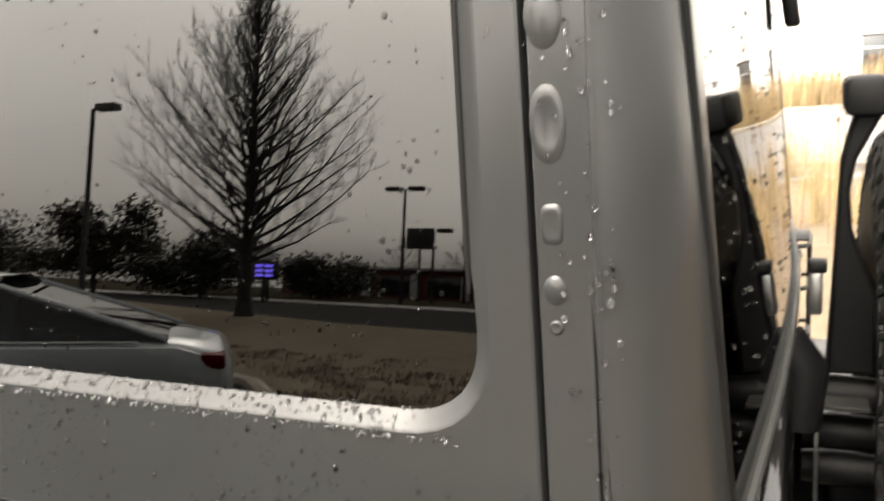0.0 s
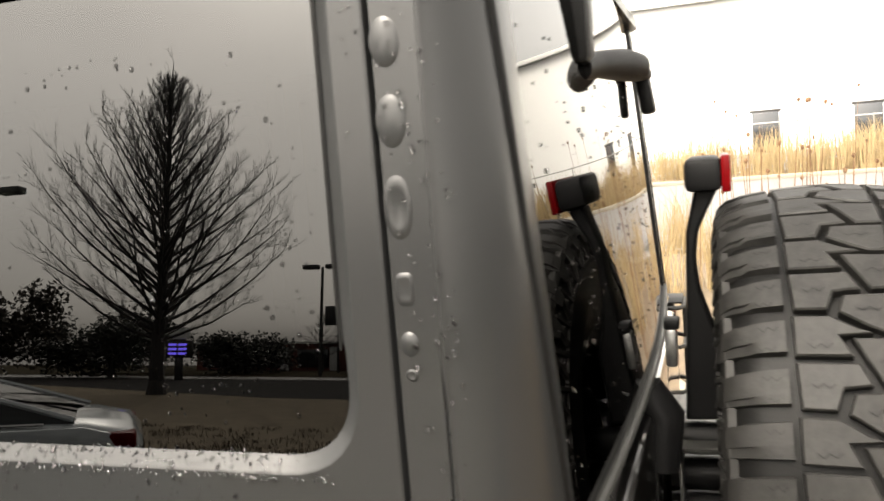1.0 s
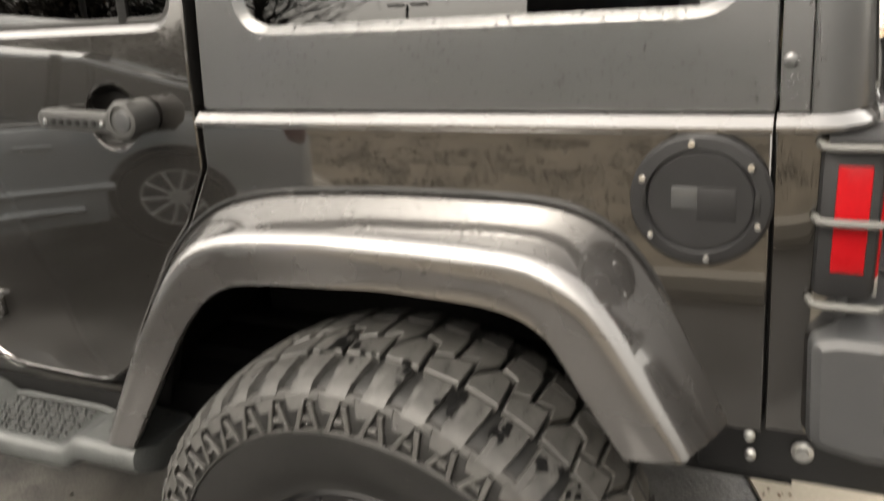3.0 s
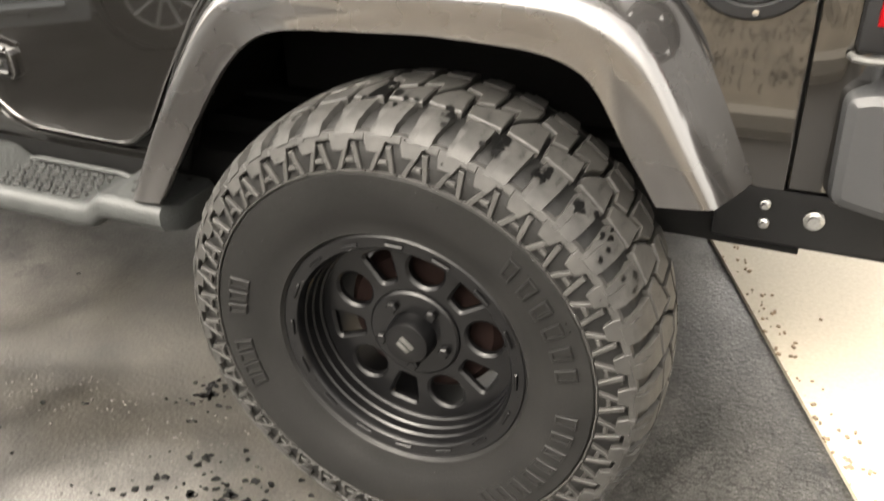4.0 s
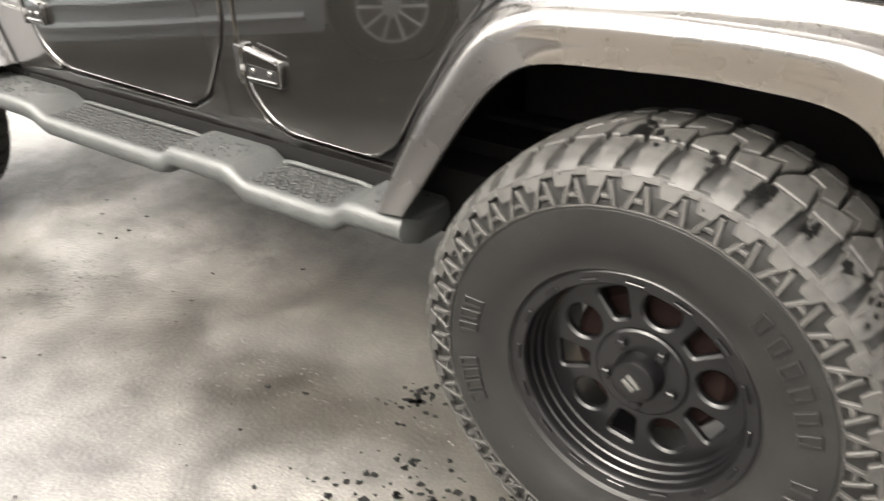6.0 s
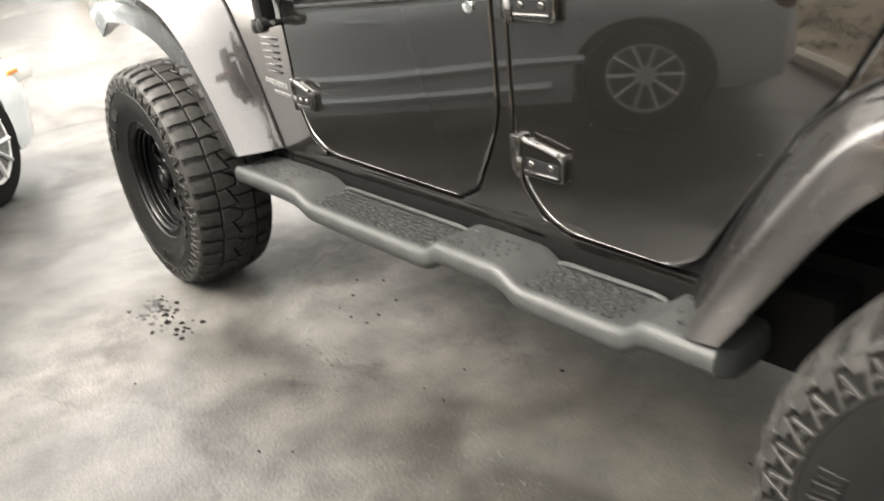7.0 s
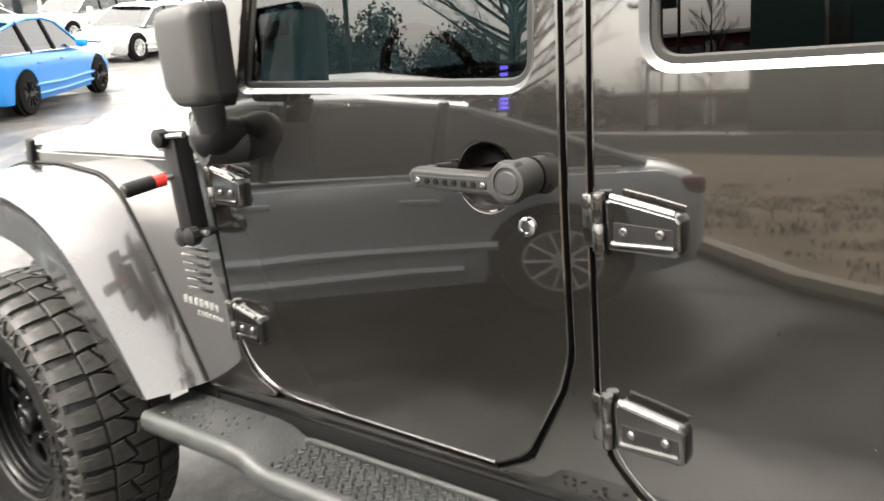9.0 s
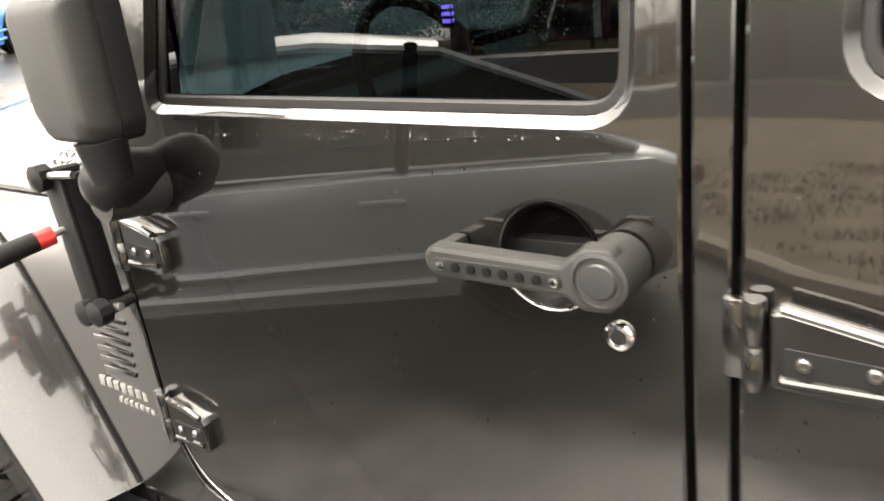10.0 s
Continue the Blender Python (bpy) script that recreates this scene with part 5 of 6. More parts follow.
    m5 = n.new("ShaderNodeMixRGB")
    m5.blend_type, m5.inputs["Fac"].default_value = "MULTIPLY", 1
    l.new(m6.outputs["Color"], m5.inputs["Color1"])
    l.new(gr.outputs["Result"], m5.inputs["Color2"])
    l.new(m5.outputs["Color"], b.inputs["Base Color"])
    return m


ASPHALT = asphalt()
CONCRETE = material("tan_concrete", (0.165, 0.146, 0.114), 0.75, 0, 0, 0.1, 0.18, 1.5, 90, bump=0.5, bump_scale=120)
VERGE = material("brown_winter_turf", (0.115, 0.098, 0.075), 0.95, 0, 0, 0.1, 0.7, 3.0, 22, bump=1.0, bump_scale=30, ior=1.05)
MULCH = material("bark_mulch", (0.0765, 0.054, 0.0315), 0.95, 0, 0, 0.1, 0.5, 6.0, 80, bump=1.0, bump_scale=40)
STRAW = material("dry_grass", (0.207, 0.1395, 0.0585), 0.8, 0, 0, 0.1, 0.35, 3, 30, tone=(0.279, 0.207, 0.108))
BARK = material("wet_bark", (0.0175, 0.015, 0.0135), 0.8, 0, 0, 0.1, 0.3, 8, 60, bump=0.6, bump_scale=60)
LEAF = material("dark_evergreen", (0.011, 0.014, 0.007), 0.7, 0, 0, 0.1, 0.4, 2, 20)
OAKLEAF = material("brown_leaves", (0.025, 0.019, 0.011), 0.8, 0, 0, 0.1, 0.4, 2, 20)
ROADMAT = material("pale_road", (0.099, 0.0945, 0.09), 0.6, 0, 0, 0.1, 0.15, 0.5, 40, bump=0.3)
DARKROAD = material("dark_street_asphalt", (0.0225, 0.022, 0.021), 0.8, 0, 0, 0.1, 0.25, 0.4, 30, bump=0.3, ior=1.04)
FARTURF = material("dark_winter_turf", (0.0275, 0.024, 0.016), 0.95, 0, 0, 0.1, 0.6, 0.6, 12, bump=1.0, bump_scale=30, ior=1.04)
WHITEWALL = material("white_wall", (0.585, 0.585, 0.57), 0.8, 0, 0, 0.1, 0.05, 0.3, 20)
GREENWALL = material("dark_green_wall", (0.02025, 0.0585, 0.045), 0.6, 0, 0, 0.1, 0.1, 0.5, 20)
REDWALL = material("dull_red_wall", (0.17, 0.050, 0.038), 0.8, 0, 0, 0.1, 0.15, 0.5, 20)
DARKGLASS = material("dark_shop_glass", (0.02, 0.022, 0.025), 0.1, 0, 0.4, 0.05, 0.1)
POLE = material("dark_lamp_post", (0.0125, 0.012, 0.011), 0.5, 0, 0, 0.1, 0.2)


def sheet(name, pts, z, mat, label, category, kind="structure", thick=0.0):
    bm = bmesh.new()
    top = [bm.verts.new((x, y, z)) for x, y in pts]
    bm.faces.new(top)
    if thick:
        low = [bm.verts.new((x, y, z - thick)) for x, y in pts]
        bridge(bm, low, top)
    return tagged(part(name, bm, mat, flat=True), label, category, kind=kind)


G = 700
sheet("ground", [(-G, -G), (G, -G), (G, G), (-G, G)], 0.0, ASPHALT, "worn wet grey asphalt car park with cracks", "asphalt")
sheet("pavement", [(1.75, -2.12), (0.82, 0.15), (-3.28, 10.15), (-1.9, 10.7), (2.30, 0.45), (3.1, -1.6)], 0.012, CONCRETE, "tan concrete strip with grit along its edge", "pavement", thick=0.05)
sheet("planting_bed", [(3.1, -1.6), (2.30, 0.45), (-1.9, 10.7), (9.0, 12.0), (14.0, -1.6)], 0.03, MULCH, "brown mulch bed with dry grasses", "planting bed", thick=0.06)
bm = bmesh.new()
bm = loft([[(x, -8, -0.02), (x, -3, z), (x, 60, z)] for x, z in ((-6.5, 0.003), (-40, 3.688), (-130, 3.688))])
tagged(part("upper_lot", bm, ASPHALT, flat=True), "wet asphalt of the car park rising gently ahead", "asphalt", kind="structure")


def lot(x):
    return max(0.0, -6.5 - max(x, -40)) * 0.11


sheet("road", [(-7.9, 13), (90, 13), (90, 26.5), (-7.9, 26.5)], 0.006, ROADMAT, "pale wet road behind the planting bed", "road")
tagged(part("kerb", block(41, 26.8, 0.06, 98, 0.25, 0.14, 0.02), CONCRETE), "pale concrete road kerb", "kerb", kind="structure")
sheet("far_verge", [(-7.9, 26.9), (90, 26.9), (90, 31), (-7.9, 31)], 0.05, MULCH, "brown verge with dry grass", "verge")
VLINE = [(-60, -22), (-14, -10.2), (-8.0, -7.8), (-3.75, -5.35), (-1.75, -3.4), (-0.9, -2.95), (6, -3.3), (40, -4.5)]
sheet("verge", VLINE + [(40, -10.5), (-8, -14), (-60, -36)], 0.09, VERGE, "brown winter grass verge beside the car park", "verge", thick=0.10)
kerb = tube([(x, y + 0.10, 0.05) for x, y in VLINE], 0.09, 8)
tagged(part("kerb", kerb, CONCRETE), "worn concrete kerb of the verge", "kerb", kind="structure")
sheet("street", [(-200, -15), (120, -11.5), (120, -24), (-200, -30)], 0.008, DARKROAD, "wet dark street beyond the verge", "street")
sheet("far_lot", [(-200, -33), (120, -27), (120, -60), (-200, -60)], 0.02, FARTURF, "brown grass beyond the street", "verge")


def blades(name, spots, height, mat, label, category, width=0.006, seed=1, per=60, spread=0.25, lean_by=0.35):
    """Dry grass tufts as thin tapering blades."""
    r = np.random.RandomState(seed)
    verts, faces = [], []
    for (cx, cy, cz, scale) in spots:
        for _ in range(per):
            a, d = r.uniform(0, 2 * np.pi), r.uniform(0, spread) * scale
            x, y = cx + d * np.cos(a), cy + d * np.sin(a)
            h = height * scale * r.uniform(0.6, 1.15)
            lx, ly = r.normal(0, lean_by, 2) * h * 0.5
            t = r.uniform(0, np.pi)
            wx, wy = width * np.cos(t), width * np.sin(t)
            i = len(verts)
            verts += [(x - wx, y - wy, cz), (x + wx, y + wy, cz), (x + lx * 0.35 + wx * 0.8, y + ly * 0.35 + wy * 0.8, cz + h * 0.6), (x + lx * 0.35 - wx * 0.8, y + ly * 0.35 - wy * 0.8, cz + h * 0.6), (x + lx, y + ly, cz + h)]
            faces += [(i, i + 1, i + 2, i + 3), (i + 3, i + 2, i + 4)]
    me = bpy.data.meshes.new(name)
    me.from_pydata(verts, [], faces)
    me.materials.append(mat)
    return tagged(new(name, me), label, category, kind="stuff")


r = random.Random(11)
spots = []
for _ in range(75):
    x, y = r.uniform(0.0, 9.0), r.uniform(1.5, 11.5)
    if x > 2.7 - 0.41 * (y - 0.45) and (x > 3.0 or y > 3.5):
        spots.append((x, y, 0.03, r.uniform(0.6, 1.2)))
blades("ornamental_grass", spots, 0.72, STRAW, "tall tan dry ornamental grass in tufts", "dry grass", 0.005, 2, 90, 0.28)
spots = [(r.uniform(-12, 22), r.uniform(27.4, 30.5), 0.05, r.uniform(0.7, 1.5)) for _ in range(150)]
blades("roadside_grass", spots, 1.1, STRAW, "tan dry grass along the fence", "dry grass", 0.012, 3, 60, 0.6)
spots = [(r.uniform(-9, 8), r.uniform(-8.0, -3.5), 0.09, r.uniform(0.6, 1.2)) for _ in range(500)]
spots = [s for s in spots if s[1] < -3.1 + 0.95 * min(0, s[0] + 1.3)]
blades("verge_grass", spots, 0.07, VERGE, "short brown winter grass on the verge", "grass", 0.004, 4, 40, 0.30)


def seed_heads():
    """Tall dead stalks with seed heads."""
    bm = bmesh.new()
    rr = random.Random(5)
    for _ in range(46):
        x, y = rr.uniform(0.6, 3.2), rr.uniform(3.6, 7.5)
        if x < 2.6 - 0.41 * (y - 0.45):
            continue
        h = rr.uniform(1.1, 2.0)
        dx, dy = rr.uniform(-0.12, 0.12), rr.uniform(-0.12, 0.12)
        join(bm, tube([(x, y, 0.03), (x + dx * 0.5, y + dy * 0.5, h * 0.6), (x + dx, y + dy, h)], [0.004, 0.003, 0.002], 4))
        b = bmesh.new()
        bmesh.ops.create_icosphere(b, subdivisions=2, radius=0.011)
        bmesh.ops.transform(b, matrix=Matrix.Translation((x + dx, y + dy, h)) @ Matrix.Diagonal((1, 1, 1.3, 1)), verts=b.verts)
        for v in b.verts:
            v.co += Vector((rr.uniform(-1, 1), rr.uniform(-1, 1), rr.uniform(-1, 1))) * 0.002
        join(bm, b)
    return bm


tagged(part("seed_stalks", seed_heads(), material("dead_seed_head", (0.10, 0.05, 0.022), 0.9, vary=0.4)), "dead brown stalks with seed heads", "dead plants", kind="stuff")

# fence and pale building across the road
fence = thing("chain_fence", "grey wire fence with thin posts and top rail", "fence")
part("top_rail", tube([(-30, 31, 1.75), (60, 31, 1.75)], 0.025, 6), STEEL, fence)
post_me = None
for k in range(31):
    if post_me is None:
        ob = part("post", tube([(0, 31, 0.0), (0, 31, 1.8)], 0.03, 6), STEEL, fence)
        post_me = ob.data
    else:
        ob = new("post", post_me)
        ob.parent = fence
    ob.location = (-30 + 3 * k, 0, 0)
hall = thing("white_building", "pale white warehouse with dark doorway", "building")
part("wall", block(20, 62, 5, 120, 10, 10, 0.05), WHITEWALL, hall)
part("roof", block(20, 62, 10.15, 121, 11, 0.3, 0.05), WHITEWALL, hall)
for x in (4, 10, 26, 40):
    d = part("door", block(x, 56.95, 1.3, 1.6, 0.1, 2.6, 0.02), DARKGLASS, hall)
    part("door_frame", block(x, 56.98, 2.68, 1.9, 0.12, 0.16, 0.02), POLE, d)


# ---- trees ----
def bare_tree(name, at, height, crown, seed, label, limbs=52):
    """A leafless tree: one trunk to the top, limbs that sweep up from it, and fine twigs."""
    rr = random.Random(seed)
    tree = thing(name, label, "tree", Matrix.Translation(at))
    verts, faces = [], []

    def stem(line, ra, rb, n):
        i, m = len(verts), len(line)
        d = (line[-1] - line[0]).normalized()
        s = d.cross(Vector((0.3, 0.9, 0.1))).normalized()
        t = s.cross(d)
        for j, p in enumerate(line):
            q = ra + (rb - ra) * j / (m - 1)
            for k in range(n):
                c = 2 * math.pi * k / n
                verts.append(tuple(p + s * q * math.cos(c) + t * q * math.sin(c)))
        for j in range(m - 1):
            for k in range(n):
                a, b = i + j * n, i + j * n + n
                faces.append((a + k, a + (k + 1) % n, b + (k + 1) % n, b + k))

    def sweep(p, d, length, up, steps, wild):
        line = [p]
        for _ in range(steps):
            d = (d + Vector((rr.gauss(0, wild), rr.gauss(0, wild), up + rr.gauss(0, wild)))).normalized()
            line.append(line[-1] + d * length / steps)
        return line

    def twigs(line, length, rad, level):
        for j in range(1, len(line)):
            d = (line[j] - line[j - 1]).normalized()
            for _ in range(3 if j > 3 else 2):
                side = Vector((rr.gauss(0, 1), rr.gauss(0, 1), rr.gauss(0, 0.5)))
                side = (side - d * side.dot(d)).normalized()
                nd = (d + side * rr.uniform(0.5, 0.85) + Vector((0, 0, 0.22))).normalized()
                f = 1 - 0.45 * j / len(line)
                ln = length * f * rr.uniform(0.7, 1.15)
                tw = sweep(line[j], nd, ln, 0.06, 4 if level == 0 else 2, 0.06)
                stem(tw, rad * f, rad * 0.35, 3)
                if level < (2 if limbs > 60 and ln > 0.26 else 1):
                    twigs(tw, ln * 0.45, max(0.0036, rad * 0.55), level + 1)

    trunk = [Vector((rr.gauss(0, 0.02), rr.gauss(0, 0.02), height * k / 18)) for k in range(19)]
    r0 = height * 0.021
    stem(trunk[:2], r0 * 1.35, r0, 10)
    stem(trunk[1:10], r0, r0 * 0.55, 9)
    stem(trunk[9:], r0 * 0.55, 0.008, 7)
    twigs(trunk[14:], height * 0.06, 0.005, 1)
    for k in range(limbs):
        t = (k + rr.random()) / limbs
        z = height * (0.21 + 0.72 * t)
        reach = crown * 1.02 * (1.0 - t) ** 0.98 * rr.uniform(0.74, 1.06) + 0.18
        if t < 0.12:
            reach *= 0.72 + 2.3 * t
        a = 2.4 * k + rr.uniform(-0.4, 0.4)
        d = Vector((math.cos(a), math.sin(a), 0.40 + 0.85 * t)).normalized()
        line = sweep(Vector((0, 0, z)), d, reach * (1.18 + 0.20 * t), 0.045 + 0.05 * t, 8, 0.045)
        stem(line, r0 * (0.30 - 0.20 * t), 0.006, 5)
        twigs(line[1:], reach * 0.27 + 0.12, 0.0075, 0)
    me = bpy.data.meshes.new("crown")
    me.from_pydata(verts, [], faces)
    me.materials.append(BARK)
    ob = new("crown", me)
    ob.parent = tree
    return tree


bare_tree("bare_tree", (-11.0, -14.5, 0.09), 8.4, 3.4, 21, "bare winter tree with dense upswept twigs on the verge", 120)
bare_tree("bare_tree", (-20.0, -40.0, 0.02), 4.6, 1.7, 8, "small bare tree far across the street", 18)
bare_tree("bare_tree", (-15.5, -38.0, 0.02), 4.4, 1.8, 9, "small bare tree far across the street", 18)
bare_tree("bare_tree", (-55.0, 30.0, 3.5), 10.0, 4.5, 10, "bare tree beyond the parked cars", 22)


def leafy(name, at, height, width, seed, mat, label, count=7000, leaf=0.12):
    """A dense bush or evergreen: short stems and many small leaf clumps with gaps at the outline."""
    r2 = np.random.RandomState(seed)
    bush = thing(name, label, "bush", Matrix.Translation(at), group="bushes along the street")
    part("trunk", tube([(0, 0, 0), (0.05, 0.03, height * 0.35), (0.0, 0.1, height * 0.7)], [0.12, 0.09, 0.04], 7), BARK, bush)
    verts, faces = [], []
    lobes = [(r2.uniform(-0.33, 0.33) * width, r2.uniform(-0.33, 0.33) * width, height * r2.uniform(0.25, 0.8), r2.uniform(0.16, 0.32) * width) for _ in range(11)]
    for _ in range(count):
        cx, cy, cz, rad = lobes[r2.randint(len(lobes))]
        d = r2.normal(size=3)
        d /= np.linalg.norm(d)
        p = np.array((cx, cy, cz)) + d * rad * r2.uniform(0.05, 1.08) * np.array((1, 1, 0.85))
        if p[2] < 0.05:
            continue
        a, b = r2.normal(size=3), r2.normal(size=3)
        a, b = a / np.linalg.norm(a) * leaf, b / np.linalg.norm(b) * leaf * 0.6
        i = len(verts)
        verts += [tuple(p - a), tuple(p + b), tuple(p + a), tuple(p - b)]
        faces.append((i, i + 1, i + 2, i + 3))
    me = bpy.data.meshes.new("crown")
    me.from_pydata(verts, [], faces)
    me.materials.append(mat)
    ob = new("crown", me)
    ob.parent = bush
    return bush


for k, (x, y, h, w, m) in enumerate([(-26, -24, 5.0, 5.5, OAKLEAF), (-31, -22, 4.0, 6, LEAF), (-36, -24, 4.2, 7, LEAF), (-42, -25, 4.0, 7, LEAF), (-23, -27, 3.4, 5, LEAF), (-28, -33, 4.6, 7, LEAF), (-50, -24, 4.5, 8, LEAF), (-21, -34, 3.0, 5, LEAF), (-60, -22, 5, 9, LEAF)]):
    leafy("dark_bush", (x, y, 0), h, w, 30 + k, m, "dense dark evergreen bush by the street" if m == LEAF else "brown-leaved oak by the street", 7000, 0.13)


# ---- street furniture and buildings on the street side ----
def lamp_post(at, height, heads, label):
    post = thing("street_lamp", label, "street lamp", Matrix.Translation(at), group="street lamps")
    part("pole", tube([(0, 0, 0), (0, 0, height)], [0.09, 0.06], 10), POLE, post)
    for s in heads:
        part("head", block(s * 0.55, 0, height + 0.02, 0.75, 0.32, 0.20, 0.05), POLE, post)
    return post


lamp_post((-17.5, -15.8, 0), 6.1, (1,), "dark street lamp with one box head")
lamp_post((-15.5, -31.0, 0), 5.9, (-1, 1), "dark street lamp with two flat heads")
lamp_post((-15.2, -33.5, 0), 4.3, (1,), "slim dark lamp post")
low = thing("low_shop", "long low shop with red band, white canopy and dark windows", "building")
part("wall", block(-15, -46, 1.2, 29, 8, 2.4, 0.03), REDWALL, low)
part("roof", block(-15, -45.8, 2.5, 30, 9, 0.22, 0.05), WHITEWALL, low)
for k in range(9):
    w = part("window", block(-28 + 3.2 * k, -41.95, 1.1, 2.0, 0.1, 1.6, 0.02), DARKGLASS, low)
    part("frame", block(-28 + 3.2 * k + 1.4, -41.9, 1.05, 0.55, 0.15, 2.1, 0.02), WHITEWALL, low)
green = thing("green_building", "dark green shop building with a sign on top", "building")
part("wall", block(-8.2, -36, 2.5, 7.0, 8, 5.0, 0.05), GREENWALL, green)
part("roof", block(-7.6, -35.5, 6.3, 6.2, 6, 2.6, 0.03), POLE, green)
for k in range(9):
    part("sign_bar", block(-11.0 + 0.42 * k, -32.46, 6.35, 0.28, 0.06, 0.32, 0.01), GREYPLASTIC, green)
part("door", block(-8.5, -31.95, 1.3, 0.9, 0.1, 2.4, 0.02), POLE, green)
sign = thing("price_sign", "roadside sign with glowing blue bars", "sign")
part("post", block(-18.2, -25, 0.7, 0.25, 0.2, 1.4, 0.02), POLE, sign)
part("panel", block(-18.2, -25, 1.75, 1.1, 0.2, 1.0, 0.03), POLE, sign)
part("upper_panel", block(-18.2, -25, 2.6, 0.8, 0.2, 0.6, 0.03), WHITEWALL, sign)
BLUE = glow("blue_lamp", (0.16, 0.12, 1.0), 3.0)
for i in range(2):
    for j in range(3):
        part("lit_bar", block(-18.42 + 0.44 * i, -24.88, 1.5 + 0.25 * j, 0.34, 0.05, 0.14, 0.01), BLUE, sign, "glowing blue bar")
board_sign = thing("road_sign", "square road sign on a post", "sign")
part("post", tube([(-17.1, -36, 0), (-17.1, -36, 4.2)], 0.06, 8), POLE, board_sign)
part("panel", block(-17.1, -36, 4.1, 1.5, 0.1, 1.1, 0.02), POLE, board_sign)


# ---- parked cars ----
TYRE = material("car_tyre", (0.0035, 0.0035, 0.0035), 0.7, vary=0.2, ior=1.12)
ALLOY = material("silver_alloy", (0.432, 0.432, 0.426), 0.4, 0.25, vary=0.08)
CARGLASS = tinted("car_glass", (0.10, 0.12, 0.12))
LAMPGLASS = material("clear_lamp", (0.45, 0.45, 0.432), 0.15, 0.3, 0.5, 0.03, 0.1)
AMBER = material("amber_lens", (0.4, 0.14, 0.02), 0.25, vary=0.1)


def car_side(st, nose, length, w, k, wheels, s):
    """The outer skin of a car's side, cut out round the wheels."""
    fs = [q[0] for q in st]

    def at_x(x, i):
        return float(np.interp((x - nose) / length, fs, [q[i] for q in st]))

    tail = nose + length
    low, x = [], nose + 0.06
    while x < tail - 0.06:
        near = [xw for xw in wheels if abs(x - xw) < 0.375]
        if near:
            xw = near[0]
            low += [(xw - 0.372 * math.cos(math.pi * j / 14), max(0.20, 0.335 + 0.372 * math.sin(math.pi * j / 14))) for j in range(15)]
            x = xw + 0.376
        else:
            low.append((x, at_x(x, 2) * k + 0.02))
            x += 0.11
    high = [(nose + f * length, at_x(nose + f * length, 3) * k - 0.02) for f in (0.99, 0.94, 0.84, 0.68, 0.5, 0.34, 0.27, 0.16, 0.07, 0.02)]
    bm = plate(low + high, (), 0.0, 0.03, 0.004)
    for axis, a, b, gap in ((0, nose, tail, 0.16), (2, 0.2, 1.0, 0.09)):
        v = a + gap
        while v < b:
            no = [0, 0, 0]
            no[axis] = 1
            bmesh.ops.bisect_plane(bm, geom=bm.verts[:] + bm.edges[:] + bm.faces[:], plane_co=[v * q for q in no], plane_no=no)
            v += gap
    for v in bm.verts:
        zb, zs = at_x(v.co.x, 2) * k, at_x(v.co.x, 3) * k
        prof = float(np.interp(v.co.z, [zb, zb + 0.16, (zb + zs) / 2, zs - 0.16, zs - 0.03, zs], [0.955, 0.985, 0.985, 1.0, 0.975, 0.955]))
        v.co.y = s * (w * at_x(v.co.x, 1) * prof - v.co.y)
    return bm


